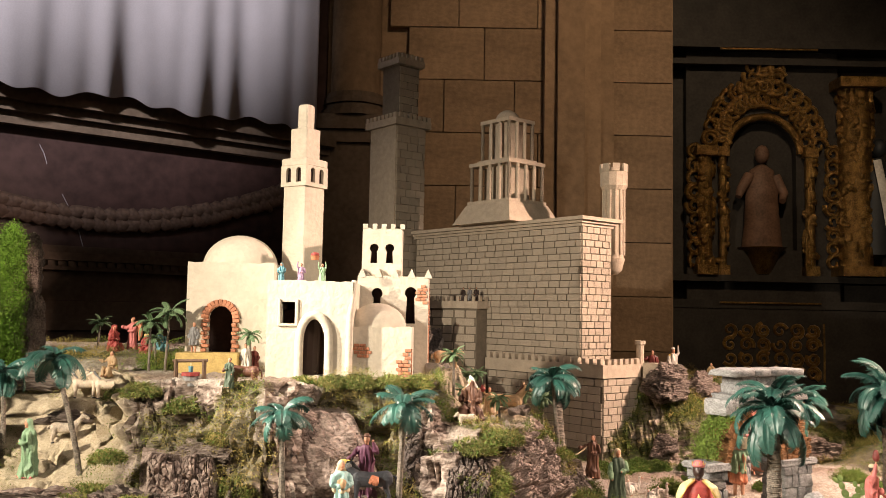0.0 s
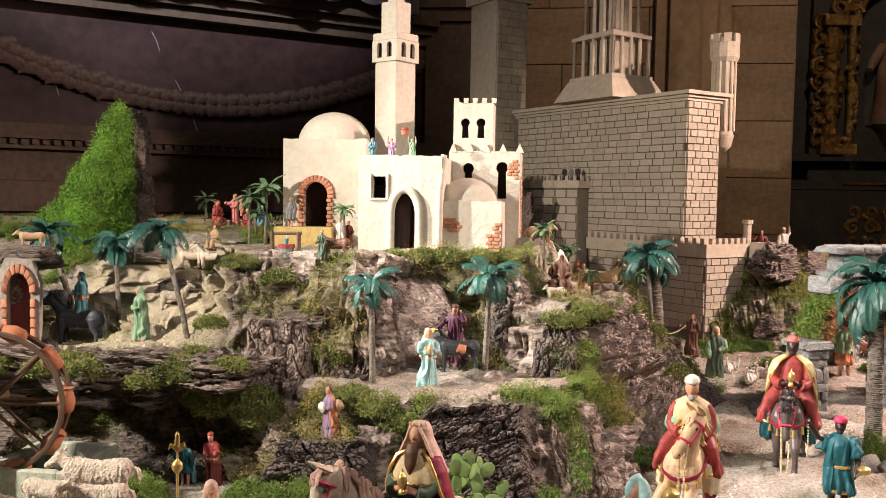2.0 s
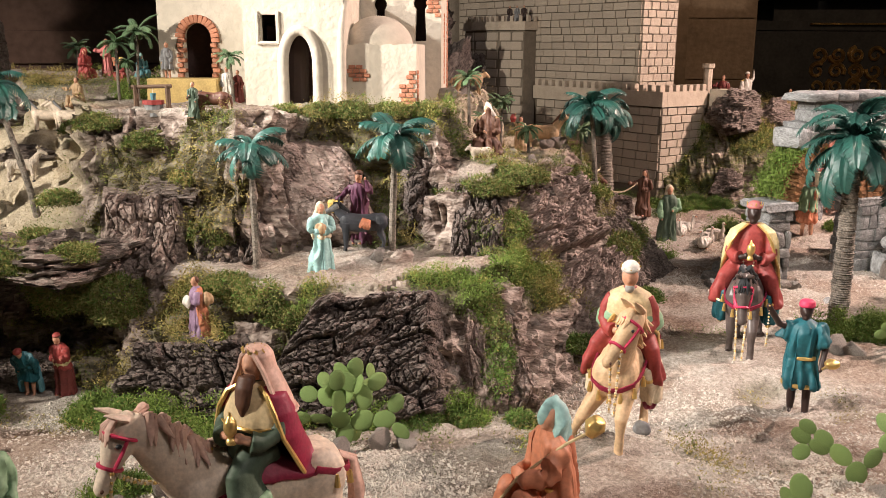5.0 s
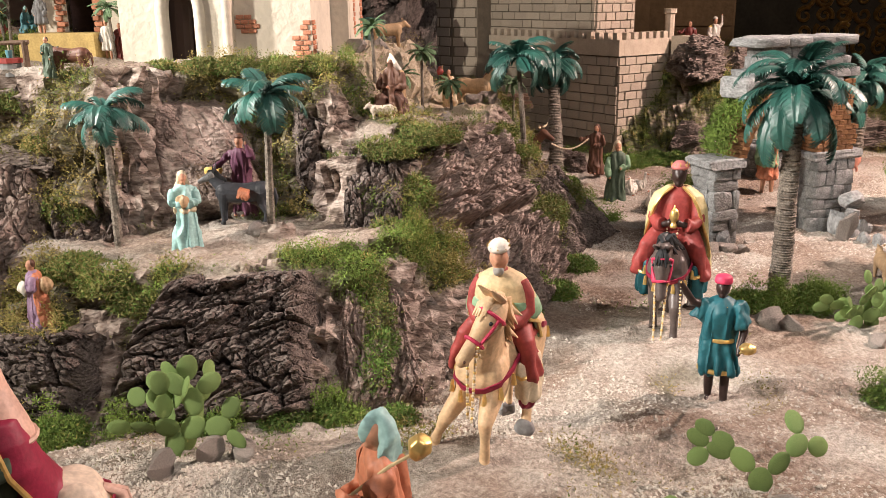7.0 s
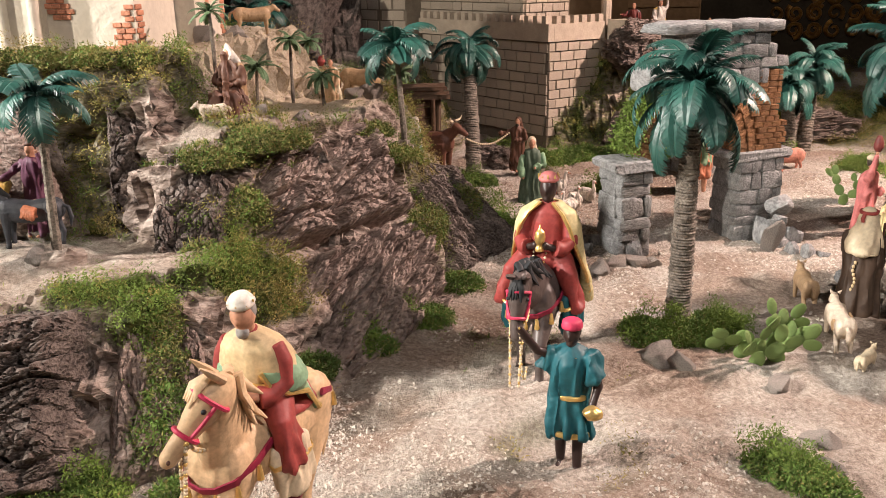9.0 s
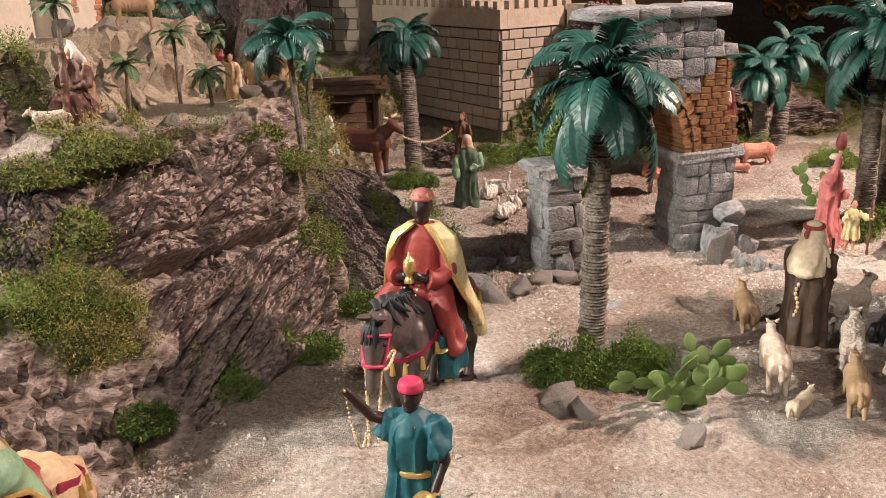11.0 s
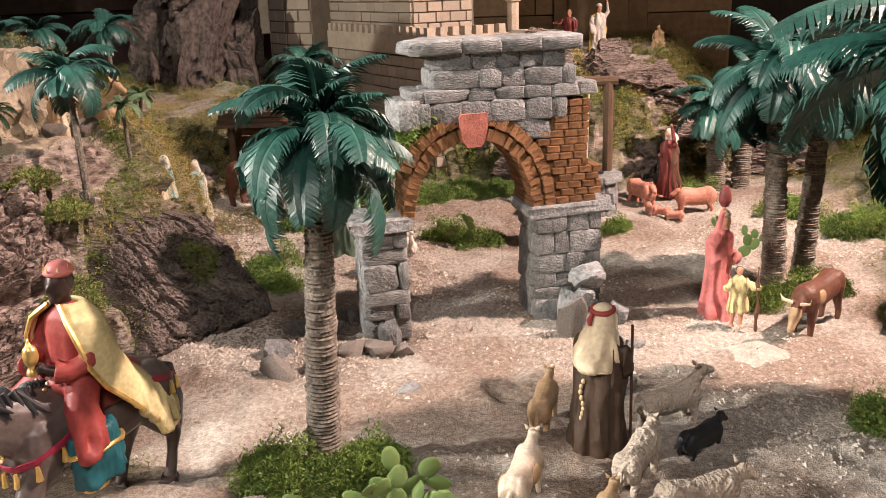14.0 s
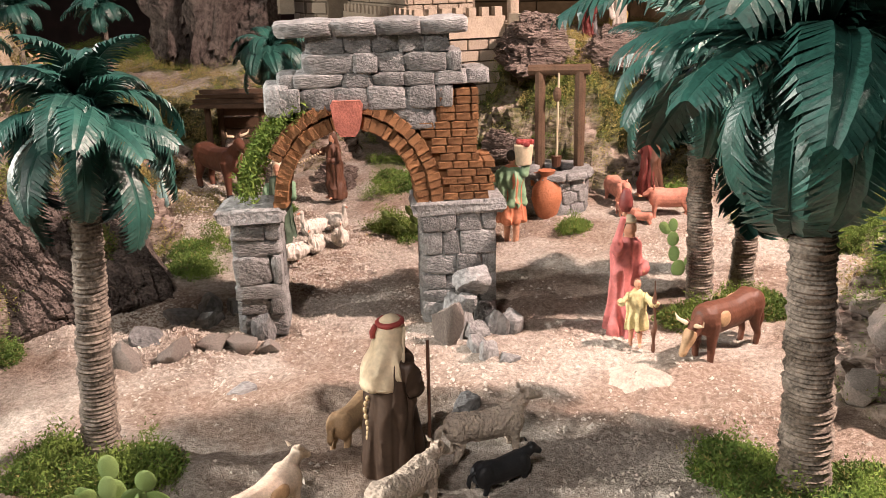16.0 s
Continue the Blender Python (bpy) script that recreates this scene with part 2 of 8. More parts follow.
def hashed(ix, iy, iz):
    h = (ix * 374761393 + iy * 668265263 + iz * 2147483647 + 974634777) & 0xFFFFFFFF
    h = ((h ^ (h >> 13)) * 1274126177) & 0xFFFFFFFF
    return ((h ^ (h >> 16)) & 0xFFFF) / 65535.0


def vnoise(x, y, z):
    x, y, z = (np.asarray(a, dtype=float) for a in (x, y, z))
    ix, iy, iz = (np.floor(a).astype(np.int64) for a in (x, y, z))
    fx, fy, fz = x - ix, y - iy, z - iz
    fx, fy, fz = (f * f * (3 - 2 * f) for f in (fx, fy, fz))
    out = 0
    for dx in (0, 1):
        for dy in (0, 1):
            for dz in (0, 1):
                out = out + hashed(ix + dx, iy + dy, iz + dz) * (fx if dx else 1 - fx) * (fy if dy else 1 - fy) * (fz if dz else 1 - fz)
    return out


def fbm(x, y, z, octaves=4):
    total, amp, norm = 0, 1.0, 0.0
    for k in range(octaves):
        s = 2.03 ** k
        total, norm, amp = total + amp * vnoise(np.asarray(x) * s + 17 * k, np.asarray(y) * s + 5 * k, np.asarray(z) * s), norm + amp, amp * 0.5
    return total / norm


def smooth(a, b, x):
    t = np.clip((x - a) / (b - a), 0, 1)
    return t * t * (3 - 2 * t)

# ---- the display's ground: sand plain, rock terraces and crags ----
def inside(x, y, poly):
    """How far a place lies inside (+) or outside (-) of an outline in the plan."""
    best, odd = np.full(np.shape(x), 1e9), np.zeros(np.shape(x), bool)
    for (ax, ay), (bx, by) in zip(poly, poly[1:] + poly[:1]):
        ex, ey = bx - ax, by - ay
        t = np.clip(((x - ax) * ex + (y - ay) * ey) / (ex * ex + ey * ey), 0, 1)
        best = np.minimum(best, np.hypot(x - ax - t * ex, y - ay - t * ey))
        with np.errstate(divide="ignore", invalid="ignore"):
            odd ^= ((ay > y) != (by > y)) & (x < ax + ex * (y - ay) / (ey if ey else 1e-9))
    return np.where(odd, best, -best)


def blocks(x, y, z):
    """Cracked stone: distances to the nearest and second nearest random seed, and the nearest block's own value."""
    ix, iy, iz = (np.floor(a).astype(np.int64) for a in (x, y, z))
    d1, d2, val = np.full(x.shape, 9.0), np.full(x.shape, 9.0), np.zeros(x.shape)
    for dx in (-1, 0, 1):
        for dy in (-1, 0, 1):
            for dz in (-1, 0, 1):
                cx, cy, cz = ix + dx, iy + dy, iz + dz
                d = np.sqrt((cx + hashed(cx, cy, cz) - x) ** 2 + (cy + hashed(cx + 71, cy, cz) - y) ** 2 + (cz + hashed(cx, cy + 37, cz + 11) - z) ** 2)
                closer = d < d1
                d2 = np.where(closer, d1, np.minimum(d2, d))
                val = np.where(closer, hashed(cx + 5, cy + 9, cz + 3), val)
                d1 = np.where(closer, d, d1)
    return d1, d2, val


PADS = []


def pad(x, y, z, r=0.05):
    """A trodden level spot, on which something stands."""
    PADS.append((x, y, z, r))


def relief(x, y, pads=True):
    x, y = np.asarray(x, float), np.asarray(y, float)
    wx = x + 0.09 * (fbm(x * 4, y * 4, 3.3, 3) - 0.5) * 2
    wy = y + 0.09 * (fbm(x * 4, y * 4, 9.1, 3) - 0.5) * 2
    base = 0.70 + 0.055 * smooth(2.15, 1.75, y) * smooth(1.0, 0.4, x) + 0.055 * (fbm(x * 3.2, y * 3.2, 0.5, 3) - 0.5) + 0.03 * smooth(3.9, 4.6, y)
    base = base + 0.10 * smooth(2.05, 2.5, x + 0.15 * (fbm(x * 6, y * 6, 2.2, 2) - 0.5)) * smooth(2.8, 3.4, y)
    z = base

    def mesa(poly, top, soft, power=1.0, bump=0.05):
        nonlocal z
        s = np.clip(1 + inside(wx, wy, poly) / soft, 0, 1) ** power
        s = s * s * (3 - 2 * s) * 0.5 + s * 0.5
        t = top + bump * (fbm(x * 7, y * 7, 6.6, 3) - 0.5)
        z = np.maximum(z, base + (t - base) * s)

    # the terrace of the flight, the strata hill, the village platform
    mesa([(-0.62, 2.42), (-0.42, 2.31), (-0.12, 2.31), (0.03, 2.40), (0.14, 2.58), (0.12, 2.85), (-0.62, 2.85)], 0.945, 0.26, 0.8, 0.03)
    mesa([(-0.02, 2.74), (0.10, 2.71), (0.23, 2.90), (0.36, 3.18), (0.37, 3.45), (0.25, 3.75), (-0.2, 3.8), (-0.2, 2.95)], 1.115, 0.22, 0.9, 0.02)
    mesa([(-1.02, 2.86), (-0.86, 2.62), (-0.52, 2.60), (-0.3, 2.74), (-0.06, 2.80), (0.02, 2.95), (0.03, 3.7), (-1.0, 3.9), (-1.6, 3.9), (-1.6, 3.2)], 1.285, 0.20, 0.9, 0.02)
    # the slope on the left, rising to the back
    slope = np.clip(1.01 + 0.52 * (y - 2.48), 0.98, 1.34)
    mesa([(-2.6, 2.48), (-1.35, 2.48), (-0.96, 2.42), (-0.84, 2.50), (-0.80, 2.8), (-0.9, 3.9), (-2.6, 3.9)], slope, 0.13, 0.8, 0.03)
    # below the castle, the dark crag beside it and the far cliff with its path
    mesa([(-1.6, 4.0), (-0.1, 4.0), (0.05, 4.6), (0.02, 5.1), (0.35, 5.5), (0.1, 6.1), (-1.6, 6.3)], 1.02, 0.30, 0.9, 0.10)
    mesa([(0.06, 4.62), (0.2, 4.55), (0.26, 4.8), (0.1, 4.95)], 0.98, 0.25, 0.8, 0.15)
    mesa([(1.10, 5.02), (1.25, 4.92), (1.55, 5.15), (1.72, 5.6), (1.7, 6.2), (1.05, 6.2)], 1.12, 0.42, 0.8, 0.08)
    mesa([(1.72, 5.2), (1.95, 5.15), (2.6, 5.3), (2.6, 6.2), (1.7, 6.2)], 0.92, 0.35, 0.8, 0.10)
    mesa([(2.28, 3.35), (2.5, 3.25), (3.2, 3.4), (3.2, 4.6), (2.45, 4.5)], 0.93, 0.22, 0.8, 0.10)
    if pads:
        for px, py, pz, r in PADS:
            k = smooth(r * 1.8, r * 0.6, np.hypot(x - px, y - py))
            z = z * (1 - k) + pz * k
    return z


def ground(x, y):
    return float(relief(np.array([x]), np.array([y]))[0])


for spot_at in ((-0.26, 2.37, 0.943, 0.06), (-0.19, 2.50, 0.958, 0.07), (-0.48, 2.17, 0.845, 0.05), (-1.165, 2.50, 1.02, 0.06), (-1.36, 2.52, 1.0, 0.08), 
                (-1.109, 2.84, 1.21, 0.06), (0.10, 2.84, 1.152, 0.08), (0.2, 3.5, 1.082, 0.09), (-0.42, 2.405, 0.936, 0.025), (-0.11, 2.46, 0.97, 0.03),
                (0.43, 3.22, 1.03, 0.03), (1.38, 5.42, 1.115, 0.10), (0.36, 1.84, 0.77, 0.12), (0.785, 2.245, 0.69, 0.08), (0.76, 2.60, 0.71, 0.10), (0.31, 4.16, 0.76, 0.1), (-1.165, 2.045, 0.70, 0.16)):
    pad(*spot_at)

xs = np.concatenate([np.arange(-2.6, -1.6, 0.03), np.arange(-1.6, 2.3, 0.009), np.arange(2.3, 3.3, 0.025)])
ys = np.concatenate([np.arange(0.9, 1.6, 0.02), np.arange(1.6, 4.4, 0.009), np.arange(4.4, 6.3, 0.025)])
GX, GY = np.meshgrid(xs, ys)
GZ = relief(GX, GY)
gy, gx = np.gradient(GZ, ys, xs)
STEEP = smooth(0.35, 0.95, np.hypot(gx, gy))
nx, ny, nz = -gx, -gy, np.ones_like(GZ)
ln = np.sqrt(nx * nx + ny * ny + 1)
wob = 0.15 * (fbm(GX * 3, GY * 3, GZ * 3, 2) - 0.5)
ridge = 1 - np.abs(2 * fbm(GX * 4 + 3, GY * 4, (GZ + wob) * 34, 4) - 1)
lump = fbm(GX * 11, GY * 11, GZ * 11 + 4, 4) - 0.5
f1, f2, cell = blocks(GX * 7 + 2 * wob, GY * 7, GZ * 24 + 12 * wob)
g1, g2, cell2 = blocks(GX * 22, GY * 22, GZ * 60 + 24 * wob)
push = STEEP * (0.030 * (ridge - 0.6) + 0.055 * lump + 0.050 * (cell - 0.5) - 0.022 * smooth(0.14, 0.0, f2 - f1) + 0.014 * (cell2 - 0.5) - 0.010 * smooth(0.16, 0.0, g2 - g1))
sandy = 1 - STEEP
drift = 1 - np.abs(2 * fbm(GX * 5 + 2, GY * 9, 5.5, 3) - 1)
fine = sandy * (0.022 * (drift - 0.6) * smooth(0.5, 0.9, GX) + 0.026 * (fbm(GX * 20, GY * 20, 0.3, 3) - 0.5) + 0.009 * (vnoise(GX * 75, GY * 75, 0.7) - 0.5))
PX, PY, PZ = GX + push * nx / ln, GY + push * ny / ln, GZ + push * nz / ln + fine
mossn = fbm(GX * 5.5, GY * 5.5, GZ * 5.5 + 7, 4)
edge = smooth(0.12, 0.5, np.hypot(gx, gy))
high = smooth(0.74, 0.82, GZ)
back = smooth(4.55, 4.9, GY) * smooth(0.50, 0.58, fbm(GX * 4, GY * 4, 1.2, 3))
MOSS = np.maximum(smooth(0.425, 0.495, mossn) * edge * np.maximum(high, 0.5), back)
MOSS *= smooth(1.5, 1.8, GY) * (1 - 0.5 * smooth(1.0, 1.6, np.hypot(gx, gy)))
for bare, left in (([(0.11, 2.04), (0.34, 2.14), (0.27, 2.46), (0.15, 2.42)], 0.15), ([(-0.36, 2.04), (0.1, 2.06), (0.04, 2.31), (-0.20, 2.25)], 0.0), ([(0.22, 2.60), (0.50, 3.1), (0.38, 3.2), (0.20, 2.76)], 0.0), ([(0.38, 2.42), (0.60, 3.0), (0.48, 3.1), (0.25, 2.68)], 0.0),
                   ([(0.04, 2.92), (0.2, 3.0), (0.32, 3.25), (0.32, 3.7), (-0.15, 3.75), (-0.1, 2.95)], 0.12), ([(-1.5, 2.44), (-0.98, 2.36), (-0.86, 2.5), (-0.88, 2.8), (-1.1, 3.1), (-1.5, 3.0)], 0.2),
                   ([(-0.5, 4.0), (0.5, 4.0), (0.5, 6.3), (-1.6, 6.3)], 0.8), ([(-0.52, 2.50), (-0.30, 2.52), (-0.22, 2.72), (-0.48, 2.70)], 0.1)):
    MOSS *= left + (1 - left) * smooth(0.02, -0.03, inside(GX, GY, bare))
path_l = smooth(-0.02, 0.03, inside(GX, GY, [(-1.5, 2.44), (-0.98, 2.36), (-0.90, 2.5), (-0.92, 2.8), (-1.1, 3.0), (-1.5, 2.9)]))
top_hill = smooth(-0.02, 0.03, inside(GX, GY, [(0.0, 2.9), (0.2, 2.98), (0.34, 3.25), (0.36, 3.8), (-0.3, 3.9), (-0.2, 3.4)]))
STEEP = STEEP * (1 - 0.85 * np.maximum(path_l, top_hill))
keep = (GY > 0.95 + 0.55 * np.clip(GX, 0, 3)) | (GX < 0.1)
cols = len(xs)
quad = [(j * cols + i, j * cols + i + 1, (j + 1) * cols + i + 1, (j + 1) * cols + i) for j in range(len(ys) - 1) for i in range(cols - 1) if keep[j, i]]
me = bpy.data.meshes.new("ground")
me.from_pydata(np.stack([PX, PY, PZ], -1).reshape(-1, 3).tolist(), [], quad)
# pale: the slope's cream sand, plus lamplight painted onto slope and hilltop
for key, values in (("rock", STEEP), ("moss", MOSS), ("pale", np.maximum(path_l, 0.75 * top_hill))):
    me.attributes.new(key, "FLOAT", "POINT").data.foreach_set("value", values.astype(np.float32).ravel())
me.polygons.foreach_set("use_smooth", [True] * len(me.polygons))
me.set_sharp_from_angle(angle=radians(38))


def ground_material():
    m = bpy.data.materials.new("sand_rock_and_moss")
    m.use_nodes = True
    n, l = m.node_tree.nodes, m.node_tree.links
    b = n["Principled BSDF"]
    b.inputs["Roughness"].default_value, b.inputs["Specular IOR Level"].default_value = 0.95, 0.15
    co = n.new("ShaderNodeTexCoord").outputs["Object"]
    flat = n.new("ShaderNodeMapping")
    flat.inputs["Scale"].default_value = (1, 1, 2.6)
    l.new(co, flat.inputs["Vector"])

    def tex(scale, detail=4, layered=False):
        t = n.new("ShaderNodeTexNoise")
        t.inputs["Scale"].default_value, t.inputs["Detail"].default_value = scale, detail
        l.new(flat.outputs["Vector"] if layered else co, t.inputs["Vector"])
        return t.outputs["Fac"]

    def ramp(fac, stops):
        r = n.new("ShaderNodeValToRGB")
        while len(r.color_ramp.elements) < len(stops):
            r.color_ramp.elements.new(0.5)
        for e, (p, c) in zip(r.color_ramp.elements, stops):
            e.position, e.color = p, (*c, 1)
        l.new(fac, r.inputs["Fac"])
        return r.outputs["Color"]

    def mix(fac, a, c):
        x = n.new("ShaderNodeMix")
        x.data_type = "RGBA"
        l.new(fac, x.inputs[0]), l.new(a, x.inputs[6]), l.new(c, x.inputs[7])
        return x.outputs[2]

    def attr(name):
        a = n.new("ShaderNodeAttribute")
        a.attribute_name = name
        return a.outputs["Fac"]

    blend = n.new("ShaderNodeMix")
    blend.data_type = "FLOAT"
    blend.inputs[0].default_value = 0.5
    l.new(tex(430, 3), blend.inputs[2])
    l.new(tex(120, 3), blend.inputs[3])
    grain = blend.outputs[0]
    sand = mix(ramp(tex(4.5, 8), [(0.38, (0, 0, 0)), (0.57, (1, 1, 1))]), ramp(grain, [(0.36, (0.25, 0.222, 0.188)), (0.50, (0.42, 0.382, 0.33)), (0.64, (0.60, 0.555, 0.49))]),
               ramp(grain, [(0.36, (0.165, 0.122, 0.094)), (0.50, (0.285, 0.222, 0.175)), (0.64, (0.43, 0.36, 0.30))]))
    # mixes in cream sand, brightened in colour for the light on slope and hilltop
    sand = mix(attr("pale"), sand, ramp(grain, [(0.36, (0.46, 0.38, 0.26)), (0.52, (0.60, 0.51, 0.37)), (0.66, (0.70, 0.62, 0.48))]))
    stone = ramp(tex(26, 7, True), [(0.34, (0.07, 0.05, 0.04)), (0.47, (0.23, 0.18, 0.15)), (0.62, (0.43, 0.36, 0.31))])
    moss = ramp(tex(60, 4), [(0.35, (0.03, 0.045, 0.012)), (0.55, (0.08, 0.10, 0.025)), (0.7, (0.15, 0.14, 0.04))])
    l.new(mix(attr("moss"), mix(attr("rock"), sand, stone), moss), b.inputs["Base Color"])
    bn = n.new("ShaderNodeBump")
    bn.inputs["Strength"].default_value, bn.inputs["Distance"].default_value = 1.0, 0.010
    l.new(mix(attr("rock"), grain, tex(70, 7, True)), bn.inputs["Height"])
    l.new(bn.outputs["Normal"], b.inputs["Normal"])
    return m


me.materials.append(ground_material())
tagged(new("ground", me), "sandy ground with cork-bark crags and moss of the nativity display", "ground", kind="structure")

# the table's skirt under the front edge of the display
g = Geo()
g.M = Matrix.Identity(4)
front = [(-2.6, 0.92), (0.0, 0.92), (0.3, 1.14), (3.2, 2.68)]
verts = [(x, y, z) for x, y in front for z in (0.0, 0.66)]
g.add(verts, [(2 * i, 2 * i + 2, 2 * i + 3, 2 * i + 1) for i in range(3)])
skirt = solid("table_skirt", g, CLOTH, "brown cloth skirt hanging round the display table", "cloth", Matrix.Identity(4), kind="structure", smooth=False)
skirt.modifiers.new("thick", "SOLIDIFY").thickness = 0.01

# ---- the church behind the display ----
def plain_box(name, lo, hi, mat, label, category="wall"):
    return solid(name, Geo().box(lo, hi), mat, label, category, Matrix.Identity(4), kind="structure", smooth=False)


plain_box("floor", (-9, -7, -0.2), (9, 13, 0), FLOOR, "dark stone church floor", "floor")
plain_box("ceiling", (-9, -7, 9.0), (9, 13, 9.3), CHURCH, "shadowed church vault", "ceiling")
plain_box("wall_south", (-9, -7.4, 0), (9, -7, 9), CHURCH, "dark church wall")
plain_box("wall_west", (-9.4, -7, 0), (-9, 13, 9), CHURCH, "dark church wall")
plain_box("wall_east", (9, -7, 0), (9.4, 13, 9), CHURCH, "dark church wall")
plain_box("wall_back", (-9, 13, 0), (9, 13.4, 9), CHURCH, "dark church wall")

# the slanting wall with dark marble panels: local x runs along it, local y into it
slant = pose(-1.25, 9.0, 0, 0, 0, math.degrees(math.atan2(1.85, 2.35)))
niche_wall = thing("wall_north", "dark reddish marble wall with mouldings and a carved garland", "wall", slant, kind="structure")
part("marble_panel", Geo().box((-7.5, 0, 0), (0, 0.3, 6.5)), MARBLE, niche_wall)
g = Geo()
for z0, z1, d in ((2.98, 3.08, 0.10), (3.08, 3.16, 0.16), (3.16, 3.24, 0.24), (3.24, 3.32, 0.20)):
    g.box((-7.5, -d, z0), (0.0, 0, z1 - 0.004))
part("upper_cornice", g, CORNICE, niche_wall)
g = Geo()
for z0, z1, d in ((1.30, 1.55, 0.10), (1.55, 1.80, 0.05), (1.80, 1.88, 0.14), (1.88, 1.95, 0.18), (1.95, 2.01, 0.12)):
    g.box((-7.5, -d, z0), (0.0, 0, z1 - 0.004))
for i in range(90):
    g.box((-7.4 + i * 0.08, -0.175, 1.835), (-7.36 + i * 0.08, -0.14, 1.875))
part("lower_cornice", g, CORNICE, niche_wall)
part("wall_base", Geo().box((-7.5, -0.04, 0), (0, 0, 1.296)), MARBLE, niche_wall)
leaf = Geo().ball((0, 0, 0), (0.10, 0.045, 0.06), 0, 9, 6, 0.3).mesh("garland_leaf", [GARLAND])
for i in range(46):
    u = i / 45
    x = -4.5 + 4.4 * u
    z = 2.86 - 0.60 * (1 - (2 * u - 1) ** 2)
    for dz in (-0.05, 0.04):
        piece("garland_leaf", leaf, niche_wall, pose(x, -0.04, z + dz, 0, random.uniform(-30, 30), 0))
for x, z in ((-0.1, 2.62), (-0.1, 2.35)):
    for k in range(9):
        piece("carved_rosette", leaf, niche_wall, pose(0.32 + x + 0.12 * math.cos(k * 0.7), -0.06, z + 0.14 * math.sin(k * 0.7), 0, k * 40, 0))
for x, z, n in ((-2.55, 2.45, 0.5), (-3.6, 2.5, 0.25), (-2.75, 2.85, 0.16)):
    part("white_vein", Geo().tube([(x, -0.006, z), (x + n * 0.25, -0.006, z - n * 0.45), (x + n * 0.42, -0.006, z - n)], 0.003, 4), CURTAIN, niche_wall)

# the curtain that hangs over the upper part of that wall
g = Geo()
cols_n, rings = 220, []
for k, s in ((0, 0.0), (1, 0.5), (2, 1.0)):
    row = []
    for i in range(cols_n):
        x = -6.2 + 5.9 * i / (cols_n - 1)
        fold = 0.028 * math.sin(x * 9 + 1.3 * math.sin(x * 2.1)) + 0.012 * math.sin(x * 23 + 2)
        low = 3.25 + 0.03 * math.sin(x * 5.0) + 0.02 * math.sin(x * 17)
        row.append((x, -0.36 + fold * (0.4 + 0.6 * s), 6.6 + (low - 6.6) * s))
    rings.append(row)
verts = [p for r in rings for p in r]
g.add(verts, [(k * cols_n + i, k * cols_n + i + 1, (k + 1) * cols_n + i + 1, (k + 1) * cols_n + i) for k in range(2) for i in range(cols_n - 1)])
hang = solid("curtain", g, CURTAIN, "pale lilac-grey pleated curtain hanging on the church wall", "curtain", slant)
hang.modifiers.new("thick", "SOLIDIFY").thickness = 0.008

# the stone pier with its half column, and the ashlar wall behind the castle
pier = thing("wall_pier", "brown stone church wall with a half column and pilasters", "wall", pose(0, 9.0, 0), kind="structure")
part("wall_core", Geo().box((-1.25, 0.12, 0), (2.4, 0.6, 9)), CHURCH, pier)
g = Geo()
g.tube([(-0.95, 0.12, 3.75), (-0.95, 0.12, 9)], 0.26, 20)
part("half_column", g, CHURCH, pier, smooth=True)
for z, r in ((3.75, 0.30), (3.69, 0.34), (3.62, 0.32), (3.56, 0.37)):
    part("base_ring", Geo().tube([(-0.95, 0.1, z - 0.06), (-0.95, 0.1, z)], r, 20), CORNICE, pier)
for lo, hi in (((-1.32, -0.22, 3.35), (-0.55, 0.12, 3.5)), ((-1.27, -0.18, 3.22), (-0.6, 0.12, 3.345)), ((-1.25, -0.14, 0), (-0.62, 0.12, 3.215))):
    part("plinth", Geo().box(lo, hi), CORNICE, pier)
block = Geo().box((-0.5, 0, -0.5), (0.5, 0.1, 0.5), 0, 0.0, 0.006).mesh("ashlar_block", [CHURCH], False)
for row in range(15):
    x, z = -0.60 + (0.2 if row % 2 else 0.0), 0.30 + row * 0.56
    while x < 1.05:
        w = random.uniform(0.5, 0.95)
        piece("ashlar_block", block, pier, pose(x + w / 2, 0.035 + random.uniform(0, 0.005), z) @ Matrix.Diagonal((w - 0.007, 1, 0.553, 1)))
        x += w
for x0, x1, y0 in ((1.02, 1.14, -0.10), (1.14, 1.42, -0.22), (1.42, 1.60, -0.12), (1.60, 1.75, -0.04)):
    part("pilaster", Geo().box((x0, y0, 0), (x1 - 0.004, 0.12, 9)), CHURCH, pier)
for row in range(15):
    piece("ashlar_block", block, pier, pose(2.06, 0.035, 0.30 + row * 0.56) @ Matrix.Diagonal((0.62, 1, 0.553, 1)))

# the gilded altarpiece in its dark chapel
altar = thing("altarpiece", "dark carved wooden altarpiece with worn gilding and a niche", "altar", pose(3.97, 10.9, 0))
part("back_board", Geo().box((-1.45, 0.1, 0), (2.6, 0.3, 7)), ALTARWOOD, altar)
niche = [(0.42 * math.cos(a), 3.55 + 0.42 * math.sin(a)) for a in (math.pi * k / 12 for k in range(13))]
hole = [(0.42, 2.35), *niche, (-0.42, 2.35)]
g = Geo()
g.panel([(-0.95, 1.1), (0.95, 1.1), (0.95, 4.9), (-0.95, 4.9)], [hole], -0.06, 0.05)
part("niche_front", g, ALTARWOOD, altar)
part("niche_arch", Geo().tube([(0.47 * math.cos(a), -0.08, 3.55 + 0.47 * math.sin(a)) for a in (math.pi * k / 24 for k in range(25))], 0.05, 10, 0, 1.0, 0.12), GILT, altar, "gilded arch moulding", smooth=True)
scrolls = []
